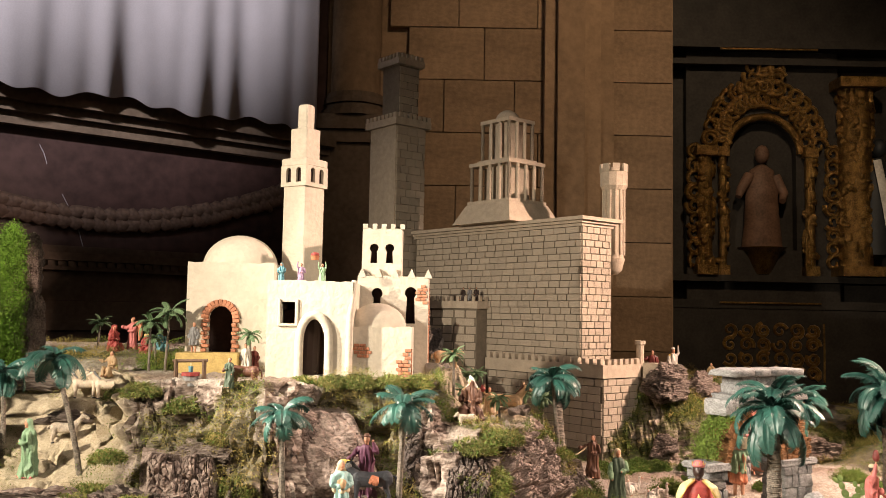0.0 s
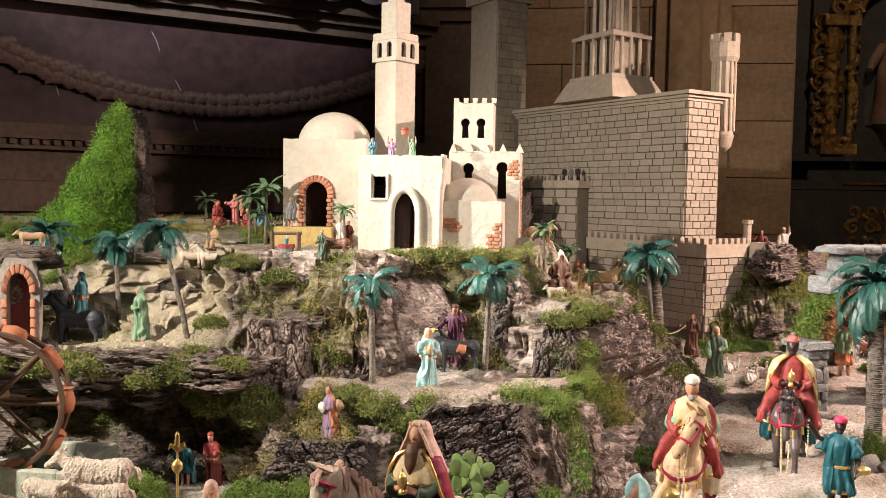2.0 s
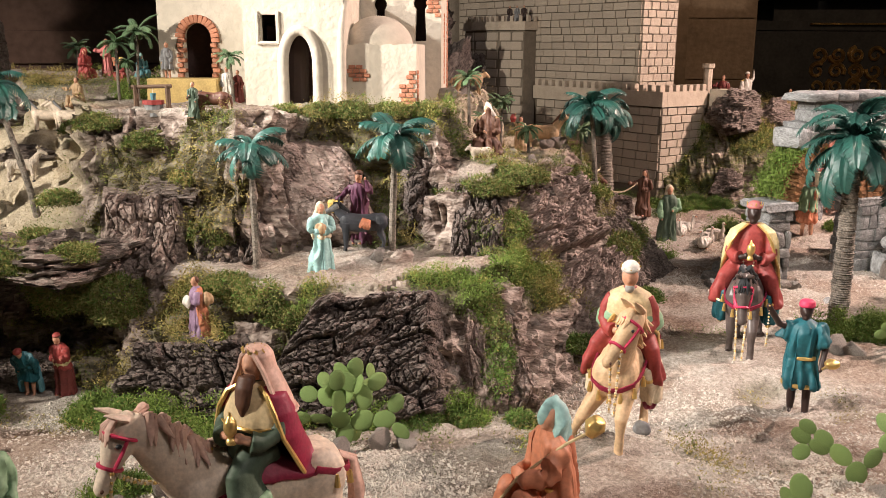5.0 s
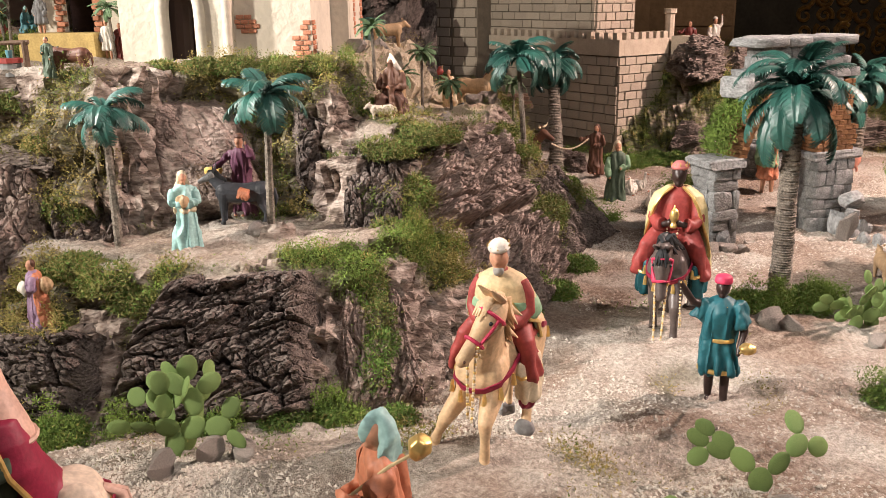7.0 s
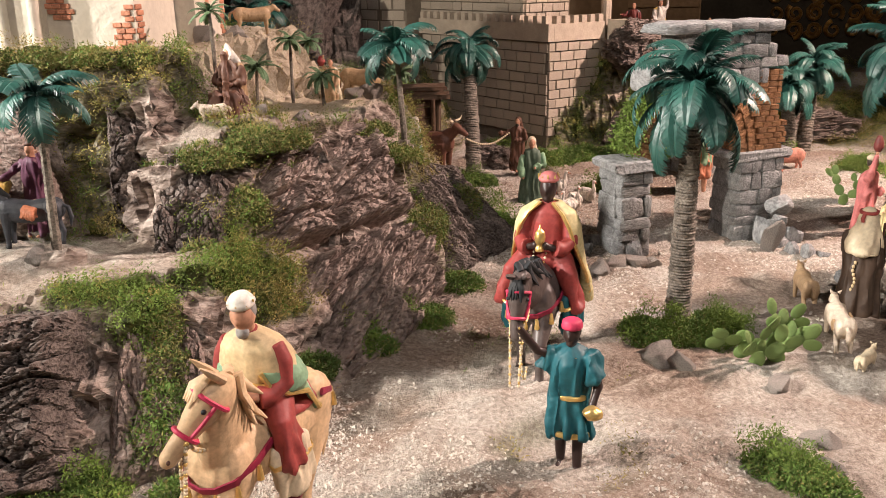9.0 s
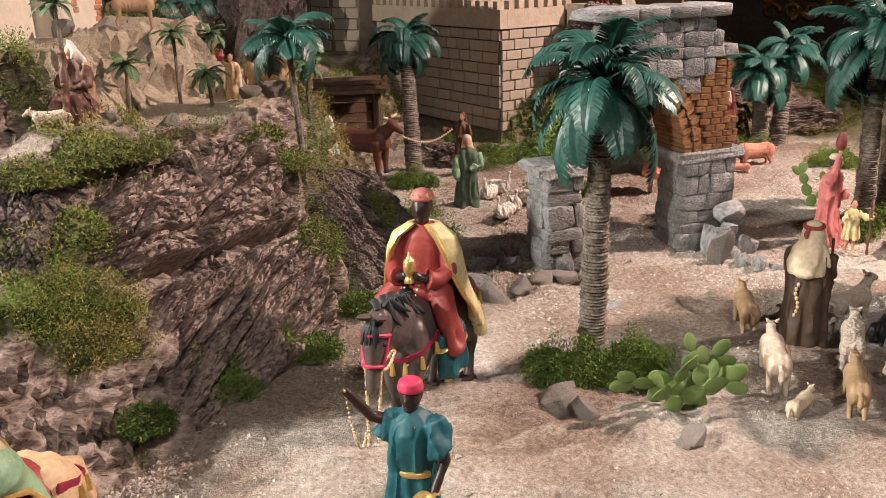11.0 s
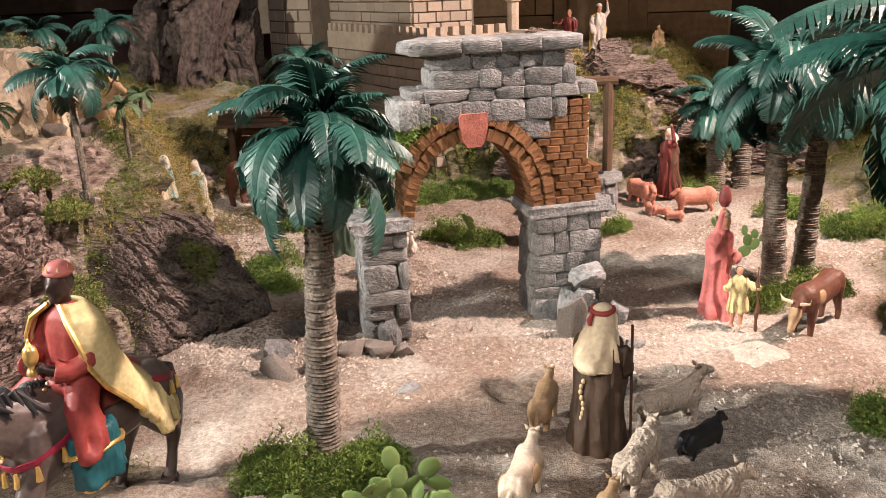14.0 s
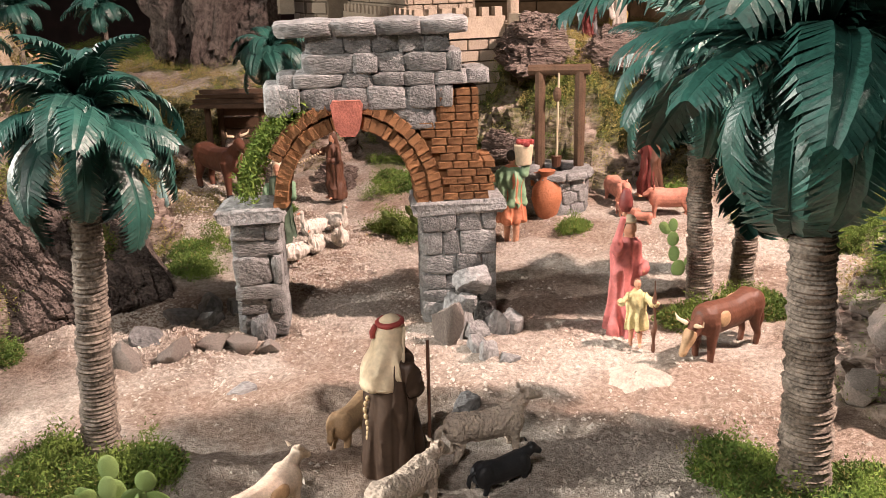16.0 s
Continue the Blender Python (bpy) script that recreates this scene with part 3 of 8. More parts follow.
for k in range(3):
    turns = 1.1 + 0.3 * k
    pts = [(0.11 * (1 - 0.75 * s) * math.cos(turns * 6.28 * s), 0, 0.11 * (1 - 0.75 * s) * math.sin(turns * 6.28 * s)) for s in (j / 16 for j in range(17))]
    scrolls.append(Geo().tube(pts, [0.034 * (1 - 0.55 * j / 16) for j in range(17)], 6, 0, 1.0, 0.1).mesh("scroll", [GILT]))


def carved_column(x, z0, z1, r, bits):
    c = Geo().tube([(x, -0.12, z0), (x, -0.12, z1)], r, 12)
    for _ in range(bits):
        a, z = random.uniform(3.14, 6.28), random.uniform(z0, z1)
        c.ball((x + r * math.cos(a), -0.12 + r * math.sin(a), z), (random.uniform(0.03, 0.06), 0.03, random.uniform(0.03, 0.08)), 0, 6, 4, 0.2)
    c.box((x - r * 1.4, -0.12 - r * 1.4, z1), (x + r * 1.4, 0.02, z1 + 0.12))
    c.box((x - r * 1.4, -0.12 - r * 1.4, z0 - 0.12), (x + r * 1.4, 0.02, z0))
    return part("carved_column", c, GILT, altar, "gilded carved column", smooth=True)


for x, r, n in ((-0.74, 0.09, 40), (-0.52, 0.05, 20), (0.56, 0.06, 20), (1.12, 0.20, 110), (2.15, 0.2, 80)):
    carved_column(x, 2.15, 4.35 if r > 0.15 else 3.5, r, n)
for k in range(34):
    a = math.pi * (k + 0.5) / 34
    rad = 0.62 if k % 2 else 0.80
    piece("scroll", scrolls[k % 3], altar, pose(rad * 0.85 * math.cos(a), -0.12, 3.62 + rad * math.sin(a), 0, math.degrees(a) * 2, 0))
for k in range(9):
    piece("scroll", scrolls[k % 3], altar, pose(0.16 * (k % 3 - 1), -0.15, 4.38 + 0.12 * (k // 3), 0, 70 * k, 0))
for side in (-1, 1):
    for k in range(9):
        piece("scroll", scrolls[k % 3], altar, pose(0.86 * side, -0.10, 2.2 + 0.17 * k, 0, 50 * k, 0))
g = Geo()
for z0, z1, d in ((4.65, 4.72, 0.2), (4.85, 4.95, 0.25), (1.62, 1.72, 0.3), (1.95, 2.03, 0.2)):
    part("ledge", Geo().box((-1.4, -d, z0), (2.6, 0.1, z1)), ALTARWOOD, altar)
for x0, x1, z0, z1 in ((-0.62, 0.6, 1.68, 1.70), (-0.6, 0.6, 4.80, 4.82), (0.62, 0.64, 0.75, 1.45), (-0.98, -0.965, 2.1, 2.5), (0.42, 0.435, 2.1, 2.55)):
    part("gilt_fillet", Geo().box((x0, -0.325, z0), (x1, -0.305, z1)), GILT, altar)
part("altar_front", Geo().box((-1.4, -0.3, 0), (2.6, 0.09, 1.61)), ALTARWOOD, altar)
for k in range(24):
    piece("scroll", scrolls[k % 3], altar, pose(-0.5 + 0.2 * (k % 6), -0.31, 0.85 + 0.17 * (k // 6), 0, 85 * k, 0) @ Matrix.Diagonal((0.8, 0.7, 0.8, 1)))
g = Geo().tube([(0, 0.0, 2.05), (0, 0, 2.3), (0, 0, 2.38)], [0.1, 0.22, 0.3], 12)
part("statue_bracket", g, GILT, altar, smooth=True)
g = Geo()
g.tube([(0, 0, 2.36), (0, 0, 2.7), (0, 0, 3.1), (0, 0, 3.35), (0, 0, 3.42)], [(0.26, 0.16), (0.22, 0.15), (0.2, 0.13), (0.15, 0.1), (0.05, 0.05)], 14)
g.tube([(-0.16, -0.02, 3.28), (-0.28, -0.08, 3.1), (-0.33, -0.12, 3.0)], [0.07, 0.06, 0.04], 8)
g.tube([(0.16, -0.02, 3.28), (0.26, -0.05, 3.05), (0.2, -0.15, 2.95)], [0.07, 0.06, 0.04], 8)
g.ball((0, -0.02, 3.55), (0.09, 0.1, 0.12))
solid("statue", g, material("dark_statue", (0.16, 0.09, 0.06), 0.6, 0.4, 6, 0.3), "dark carved robed statue standing in the altar niche", "statue", pose(3.97, 10.88, 0))
g = Geo()
g.tube([(0, 0, 2.3), (0, 0, 2.9), (0, 0, 3.3), (0, 0, 3.5)], [(0.22, 0.15), (0.2, 0.14), (0.17, 0.12), (0.05, 0.05)], 14, 0)
g.tube([(-0.1, -0.17, 3.45), (0.0, -0.18, 2.9), (0.08, -0.18, 2.4)], [(0.05, 0.02), (0.055, 0.02), (0.06, 0.02)], 6, 1)
g.ball((0, -0.02, 3.62), (0.09, 0.1, 0.12), 0)
solid("statue", g, [PAINT["black"], PAINT["white"]], "dark robed statue with a white sash on the altarpiece", "statue", pose(5.35, 10.7, 0))

# ---- the white village house ----
house = thing("model_house", "white plastered model house with domes, minaret and brick patches", "model house", pose(0, 0, 0))


def arch_outline(x0, x1, z0, zs, ztop, n=8):
    """An opening with a pointed head: sill z0, springing zs, point ztop."""
    c = (x0 + x1) / 2
    left = [(x0 + (c - x0) * (1 - math.cos(a)), zs + (ztop - zs) * math.sin(a)) for a in (math.pi / 2 * k / n for k in range(n))]
    right = [(x1 - (x1 - c) * (1 - math.cos(a)), zs + (ztop - zs) * math.sin(a)) for a in (math.pi / 2 * k / n for k in range(n))]
    return [(x0, z0), *left, (c, ztop), *reversed(right), (x1, z0)]


def keyhole(x, z0, w, h):
    """A horseshoe opening: a slot under a round head."""
    r = w * 0.62
    cz = z0 + h - r
    pts = [(x + r * math.cos(a), cz + r * math.sin(a)) for a in (math.radians(-50 + 280 * k / 14) for k in range(15))]
    return [(x + w / 2, z0), *pts, (x - w / 2, z0)]


def round_door(x0, x1, z0, z1, n=12):
    c, r = (x0 + x1) / 2, (x1 - x0) / 2
    return [(x1, z0), *[(c + r * math.cos(a), z1 - r + r * math.sin(a)) for a in (math.pi * k / n for k in range(n + 1))], (x0, z0)]


def walls(name, x0, x1, y0, y1, z0, z1, holes, label=""):
    """Four plaster walls and a roof, with openings through the front."""
    t = 0.022
    block = part(name, Geo().box((x0 + t, y0 + t, z1 - 0.03), (x1 - t, y1 - t, z1 - 0.012)), PLASTER, house, label)
    g = Geo()
    top = [(x1 - (x1 - x0) * k / 12, z1 + random.uniform(-0.003, 0.004)) for k in range(13)]
    g.panel([(x0, z0), (x1, z0), *top], holes, y0, y0 + t)
    part("front_wall", g, PLASTER, block)
    part("side_wall", Geo().box((x0, y0 + t, z0), (x0 + t, y1, z1), 0, 0.0015), PLASTER, block)
    part("side_wall", Geo().box((x1 - t, y0 + t, z0), (x1, y1, z1), 0, 0.0015), PLASTER, block)
    part("rear_wall", Geo().box((x0 + t, y1 - t, z0), (x1 - t, y1, z1)), PLASTER, block)
    return block


F = 1.265
walls("entrance_block", -0.566, -0.290, 2.845, 3.12, F, 1.595, [arch_outline(-0.448, -0.372, F + 0.01, 1.40, 1.474), [(-0.518, 1.455), (-0.475, 1.455), (-0.475, 1.527), (-0.518, 1.527)]])
walls("dome_block", -0.335, -0.098, 2.885, 3.12, F, 1.450, [])
walls("keyhole_block", -0.302, -0.050, 3.125, 3.35, F, 1.625, [keyhole(-0.232, 1.46, 0.032, 0.125), keyhole(-0.112, 1.46, 0.034, 0.130)])
walls("belfry", -0.29, -0.148, 3.15, 3.28, 1.60, 1.800, [keyhole(-0.248, 1.675, 0.026, 0.07), keyhole(-0.192, 1.675, 0.026, 0.07)])
walls("domed_hall", -0.885, -0.585, 3.045, 3.40, F, 1.660, [round_door(-0.808, -0.722, 1.35, 1.510)])
# dark blocks behind the openings, painted as the shade of the rooms
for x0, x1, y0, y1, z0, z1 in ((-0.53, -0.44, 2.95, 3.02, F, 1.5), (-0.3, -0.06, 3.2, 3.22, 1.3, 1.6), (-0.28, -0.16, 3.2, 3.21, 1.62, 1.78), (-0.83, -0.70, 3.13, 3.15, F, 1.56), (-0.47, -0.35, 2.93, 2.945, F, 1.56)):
    part("interior_shade", Geo().box((x0, y0, z0), (x1, y1, z1)), INSIDESHADE, house, "dark block painted as the unlit inside behind the opening")
for cx, cy, z, r in ((-0.735, 3.19, 1.650, 0.134), (-0.218, 2.99, 1.442, 0.099)):
    part("dome", Geo().ball((cx, cy, z), (r, r, r * 0.88), 0, 28, 20), PLASTER, house, "smooth white plaster dome", smooth=True)
# crenels and merlons
for k in range(5):
    x = -0.29 + 0.0335 * k
    part("merlon", Geo().box((x + 0.001, 3.148, 1.798), (x + 0.017, 3.172, 1.816), 0, 0.001), PLASTER, house)
for k in range(5):
    x = -0.302 + 0.059 * k
    g = Geo()
    g.add([(x, 3.123, 1.622), (x + 0.03, 3.123, 1.622), (x + 0.015, 3.123, 1.655), (x, 3.147, 1.622), (x + 0.03, 3.147, 1.622), (x + 0.015, 3.147, 1.655)],
          [(0, 1, 2), (3, 5, 4), (0, 2, 5, 3), (1, 4, 5, 2), (0, 3, 4, 1)])
    part("merlon", g, PLASTER, house)
# door surround and window frame
pts = [(x, z) for x, z in arch_outline(-0.458, -0.362, F + 0.01, 1.40, 1.486)]
part("door_surround", Geo().tube([(x, 2.838, z) for x, z in pts], 0.014, 8, 0, 0.8), PLASTER, house, smooth=True)
for a, b in (((-0.525, 1.45), (-0.525, 1.535)), ((-0.468, 1.45), (-0.468, 1.535)), ((-0.525, 1.452), (-0.468, 1.452))):
    part("window_frame", Geo().tube([(a[0], 2.843, a[1]), (b[0], 2.843, b[1])], 0.005, 6), PLASTER, house)
part("door_curtain", Geo().tube([(-0.43, 2.885, F), (-0.425, 2.885, 1.47)], [(0.03, 0.01), (0.03, 0.01)], 10), PAINT["darkbrown"], house, "dark brown curtain in the doorway")
part("buttress", Geo().tube([(-0.298, 2.85, F), (-0.298, 2.85, 1.47), (-0.285, 2.86, 1.60)], [0.014, 0.012, 0.01], 8), PLASTER, house, smooth=True)
# minaret, turned on its corner
tower = part("minaret", Geo().box((-0.054, -0.054, 1.55), (0.054, 0.054, 1.965), 0, 0.001, 0.004), PLASTER, house, "tall white stepped minaret", at=pose(-0.522, 3.25, 0, 0, 0, -32))
for lo, hi in (((-0.040, -0.040, 2.052), (0.040, 0.040, 2.175)), ((-0.023, -0.023, 2.172), (0.023, 0.023, 2.268)), ((-0.061, -0.061, 2.030), (0.061, 0.061, 2.060))):
    part("tier", Geo().box(lo, hi, 0, 0.001, 0.004), PLASTER, tower)
for yaw in (0, 90, 180, 270):
    g = Geo()
    g.M = pose(0, 0, 0, 0, 0, yaw)
    g.panel([(-0.0605, 1.955), (0.0605, 1.955), (0.0605, 2.032), (-0.0605, 2.032)], [round_door(-0.036, -0.012, 1.970, 2.024), round_door(0.012, 0.036, 1.970, 2.024)], -0.0615, -0.050)
    part("gallery_wall", g, PLASTER, tower)
# dark block painted as the shade within the gallery
part("gallery_shade", Geo().box((-0.045, -0.045, 1.96), (0.045, 0.045, 2.03)), INSIDESHADE, tower)
# bricks of the hall door and of the bare patches
brick = Geo().box((-0.5, -0.5, -0.5), (0.5, 0.5, 0.5), 0, 0.02, 0.08).mesh("brick", [BRICK])


def lay_brick(x, y, z, w, d, h, turn=0, face=0):
    piece("brick", brick, house, pose(x, y, z, 0, turn, face) @ Matrix.Diagonal((w, d, h, 1)))


for k in range(13):
    a = math.pi * (k + 0.5) / 13
    lay_brick(-0.765 + 0.054 * math.cos(a), 3.046, 1.467 + 0.054 * math.sin(a), 0.024, 0.02, 0.013, -math.degrees(a))
for k in range(8):
    for x in (-0.817, -0.713):
        lay_brick(x + (0.003 if k % 2 else -0.003), 3.046, 1.358 + k * 0.0145, 0.024 if k % 2 else 0.018, 0.02, 0.012)
for row in range(4):
    for k in range(3):
        if (row, k) not in ((0, 0), (3, 2)):
            lay_brick(-0.285 + k * 0.02 + (0.009 if row % 2 else 0) , 2.8855, 1.355 + row * 0.0115, 0.0185, 0.008, 0.010)
for row in range(9):
    n = (3, 3, 2, 2, 2, 2, 1, 1, 1)[row]
    for k in range(n):
        lay_brick(-0.109 - k * 0.021 - (0.007 if row % 2 else 0), 2.8855, F + 0.012 + row * 0.0122, 0.0195, 0.008, 0.0105)
    lay_brick(-0.0985, 2.905 + (0.008 if row % 2 else 0), F + 0.012 + row * 0.0122, 0.008, 0.032, 0.0105)
for row in range(6):
    for k in range(2 if row in (1, 2, 3, 4) else 1):
        lay_brick(-0.061 - k * 0.019 - (0.006 if row % 2 else 0), 3.1255, 1.535 + row * 0.0115, 0.0175, 0.008, 0.010)
for row in range(26):
    lay_brick(-0.0505, 3.33 - (0.008 if row % 2 else 0), F + 0.01 + row * 0.0125, 0.008, 0.030, 0.011)
    if row > 4 and row < 22:
        lay_brick(-0.0505, 3.21 + (0.006 if row % 2 else 0), F + 0.01 + row * 0.0125, 0.008, 0.022, 0.011)
# the yellow step before the hall
solid("retaining_wall", Geo().box((-0.885, 2.935, 1.25), (-0.675, 3.04, 1.352), 0, 0.002, 0.004), material("ochre_plaster", (0.50, 0.36, 0.14), 0.9, 0.25, 30, 0.5),
      "low ochre plastered wall before the domed hall", "wall", Matrix.Identity(4), smooth=False)

# ---- the castle ----
U, V = Vector((-0.645, 0.764, 0)), Vector((0.764, 0.645, 0))


def castle_frame(x, y, z=0.0):
    """Local x along the long face away from its corner to the right-hand rear, local y back."""
    m = Matrix.Identity(4)
    for r in range(3):
        m[r][0], m[r][1] = -U[r], V[r]
    m[0][3], m[1][3], m[2][3] = x, y, z
    return m


castle = thing("model_castle", "grey-brown brick model castle with towers, lantern and battlements", "model castle", castle_frame(0.766, 4.83))
cbrick = Geo().box((-0.5, -0.5, -0.5), (0.5, 0.5, 0.5), 0, 0.02, 0.035).mesh("brick", [CORKBRICK], False)


def brick_face(parent, x0, x1, z0, z1, y, side, w=0.098, h=0.0455, gap=0.0055, limit=999):
    """Courses of bricks on an upright face; side 0: the long face, 1: the short face at x = y."""
    rows = int(round((z1 - z0) / h))
    h = (z1 - z0) / rows
    for r in range(rows):
        x = x0 - (w / 2 if r % 2 else 0)
        while x < x1 - 0.01:
            step = w * random.uniform(0.8, 1.2)
            a, b = max(x, x0), min(x + step, x1)
            if b - a > 0.02:
                c, zz = (a + b) / 2, z0 + (r + 0.5) * h
                at = pose(c, y + random.uniform(-0.001, 0.001), zz) if side == 0 else pose(y + random.uniform(-0.001, 0.001), c, zz, 0, 0, 90)
                piece("brick", cbrick, parent, at @ Matrix.Diagonal((b - a - gap * random.uniform(0.7, 1.5), 0.012, h - gap * random.uniform(0.5, 1.1), 1)))
            x += step


L = 1.46
part("keep", Geo().box((-L, 0.004, 0.9), (-0.004, 0.26, 2.0)), JOINT, castle)
brick_face(castle, -1.46, 0.0, 1.24, 1.995, 0.0, 0, 0.085, 0.038)
brick_face(castle, 0.0, 0.25, 1.24, 1.995, 0.0, 1, 0.066, 0.038)
g = Geo()
for z0, z1, o in ((1.995, 2.012, 0.012), (2.012, 2.028, 0.025), (2.028, 2.05, 0.042)):
    g.box((-L - 0.02, -o, z0), (o, 0.27 + o, z1 - 0.002))
part("cornice", g, CORK, castle)


def crenels(parent, x0, x1, y0, y1, z, n, size=0.02, height=0.026, along=0):
    for k in range(n):
        a = (k + 0.5) / n
        if along == 0:
            c = x0 + (x1 - x0) * a
            g = Geo().box((c - size / 2, y0, z), (c + size / 2, y1, z + height), 0, 0.001)
        else:
            c = y0 + (y1 - y0) * a
            g = Geo().box((x0, c - size / 2, z), (x1, c + size / 2, z + height), 0, 0.001)
        part("merlon", g, CORK, parent)


# bastion in front
bastion = thing("model_bastion", "low brick model bastion with battlements below the castle", "model castle", castle_frame(0.860, 4.69))
part("bastion_body", Geo().box((-0.90, 0.004, 0.70), (-0.004, 0.30, 1.20)), JOINT, bastion)
brick_face(bastion, -0.88, 0.0, 0.78, 1.165, 0.0, 0, 0.085, 0.043)
brick_face(bastion, 0.0, 0.30, 0.78, 1.165, 0.0, 1, 0.068, 0.040)
g = Geo()
g.box((-0.90, -0.014, 1.168), (0.014, 0.02, 1.238))
g.box((-0.02, 0.021, 1.168), (0.014, 0.31, 1.238))
part("parapet", g, CORK, bastion)
crenels(bastion, -0.90, 0.012, -0.014, 0.018, 1.2385, 17, 0.026, 0.03)
crenels(bastion, -0.018, 0.013, 0.02, 0.31, 1.2385, 6, 0.026, 0.03, 1)
part("small_turret", Geo().tube([(-0.03, 0.36, 1.15), (-0.03, 0.36, 1.34), (-0.03, 0.36, 1.345), (-0.03, 0.36, 1.365)], [0.022, 0.022, 0.03, 0.03], 8), CORK, bastion)
part("rear_wall", Geo().box((-0.9, 0.305, 0.75), (-0.03, 0.42, 1.21)), CORK, bastion)
stair = thing("model_staircase", "small stepped brick staircase beside the bastion", "staircase", castle_frame(0.860, 4.69))
for k in range(5):
    part("step", Geo().box((0.02, 0.32 + 0.035 * k, 0.9), (0.12, 0.42 + 0.035 * k, 1.245 - 0.03 * k), 0, 0.001), CORKBRICK, stair)

# gate tower on the long face
gate = thing("model_gate_tower", "small grey brick gate tower with battlements", "model castle", castle_frame(0.766, 4.83))
g = Geo()
hexa = [(-1.31, -0.005), (-1.28, -0.09), (-1.10, -0.16), (-0.88, -0.16), (-0.75, -0.09), (-0.75, -0.005)]
g.loft([[(x, y, z) for x, y in hexa] for z in (1.0, 1.53)])
part("tower_body", g, JOINT, gate)
g = Geo()
g.loft([[((x + 1.03) * 1.05 - 1.03, y * 1.08 - 0.002, z) for x, y in hexa] for z in (1.53, 1.575)])
part("parapet", g, CORK, gate)
for (ax, ay), (bx, by) in zip(hexa, hexa[1:]):
    n = max(2, int(math.hypot(bx - ax, by - ay) / 0.042))
    for k in range(n):
        x, y = ax + (bx - ax) * (k + 0.5) / n, ay + (by - ay) * (k + 0.5) / n
        part("merlon", Geo().box((-0.009, -0.008, 0), (0.009, 0.008, 0.028)), CORK, gate, at=pose((x + 1.03) * 1.035 - 1.03, y * 1.05, 1.5755, 0, 0, math.degrees(math.atan2(by - ay, bx - ax))))
for row in range(10):
    for (ax, ay), (bx, by) in ((hexa[1], hexa[2]), (hexa[2], hexa[3]), (hexa[3], hexa[4])):
        span, turn = math.hypot(bx - ax, by - ay), math.degrees(math.atan2(by - ay, bx - ax))
        for k in range(2):
            f = (k + 0.5) / 2 + (0.0 if row % 2 else 0.06 * (1 - 2 * k))
            piece("brick", cbrick, gate, pose(ax + (bx - ax) * f, ay + (by - ay) * f, 1.055 + row * 0.049, 0, 0, turn) @ Matrix.Diagonal((span * 0.42, 0.010, 0.043, 1)))

# tall tower behind the far end
keep_tower = thing("model_tower", "tall square brick model tower in two stages", "model tower", castle_frame(-0.33, 5.92))
part("tower_body", Geo().box((-0.30, -0.004, 1.2), (-0.004, 0.25, 2.78)), CORK, keep_tower)
brick_face(keep_tower, 0.0, 0.25, 1.75, 2.77, 0.0, 1, 0.085, 0.055)
part("parapet", Geo().box((-0.33, -0.03, 2.78), (0.03, 0.28, 2.83)), CORK, keep_tower)
crenels(keep_tower, -0.33, 0.03, -0.03, -0.01, 2.831, 8, 0.026, 0.03)
crenels(keep_tower, 0.01, 0.03, -0.01, 0.28, 2.831, 7, 0.026, 0.03, 1)
part("upper_stage", Geo().box((-0.24, 0.05, 2.83), (-0.05, 0.22, 3.22)), JOINT, keep_tower)
brick_face(keep_tower, 0.05, 0.22, 2.84, 3.21, -0.049, 1, 0.075, 0.05)
part("parapet", Geo().box((-0.27, 0.02, 3.22), (-0.02, 0.25, 3.265)), CORK, keep_tower)
crenels(keep_tower, -0.27, -0.02, 0.02, 0.04, 3.266, 6, 0.022, 0.03)
crenels(keep_tower, -0.04, -0.02, 0.04, 0.25, 3.266, 5, 0.022, 0.03, 1)

# lantern on the castle roof
lantern = thing("model_lantern", "two-tiered colonnaded model lantern with a small dome", "model lantern", castle_frame(0.766, 4.83) @ pose(-0.70, 0.10, 2.048) @ Matrix.Scale(1.12, 4))
g = Geo()
ring = lambda a, b, z: [(-a, -b, z), (a, -b, z), (a, b, z), (-a, b, z)]
g.loft([ring(0.23, 0.20, 0.0), ring(0.17, 0.15, 0.11)])
part("sloped_base", g, CORK, lantern)
for a, b, z0, z1 in ((0.165, 0.145, 0.11, 0.13), (0.16, 0.14, 0.325, 0.345), (0.125, 0.11, 0.345, 0.36), (0.115, 0.10, 0.565, 0.585)):
    part("slab", Geo().box((-a, -b, z0), (a, b, z1)), CORK, lantern)
part("inner_core", Geo().box((-0.095, -0.08, 0.13), (0.095, 0.08, 0.325)), CORK, lantern)
part("upper_core", Geo().box((-0.065, -0.06, 0.36), (0.065, 0.06, 0.565)), CORK, lantern)
for a, b, z0, z1, n in ((0.148, 0.128, 0.13, 0.325, 4), (0.105, 0.09, 0.36, 0.565, 3)):
    for k in range(n + 1):
        s = -1 + 2 * k / n
        for x, y in ((s * a, -b), (a, s * b), (s * a, b), (-a, s * b)):
            part("colonnette", Geo().tube([(x, y, z0), (x, y, z1)], 0.010, 8), CORK, lantern, smooth=True)
part("dome", Geo().ball((0, 0, 0.575), (0.075, 0.07, 0.075), 0, 16, 10), CORK, lantern, smooth=True)

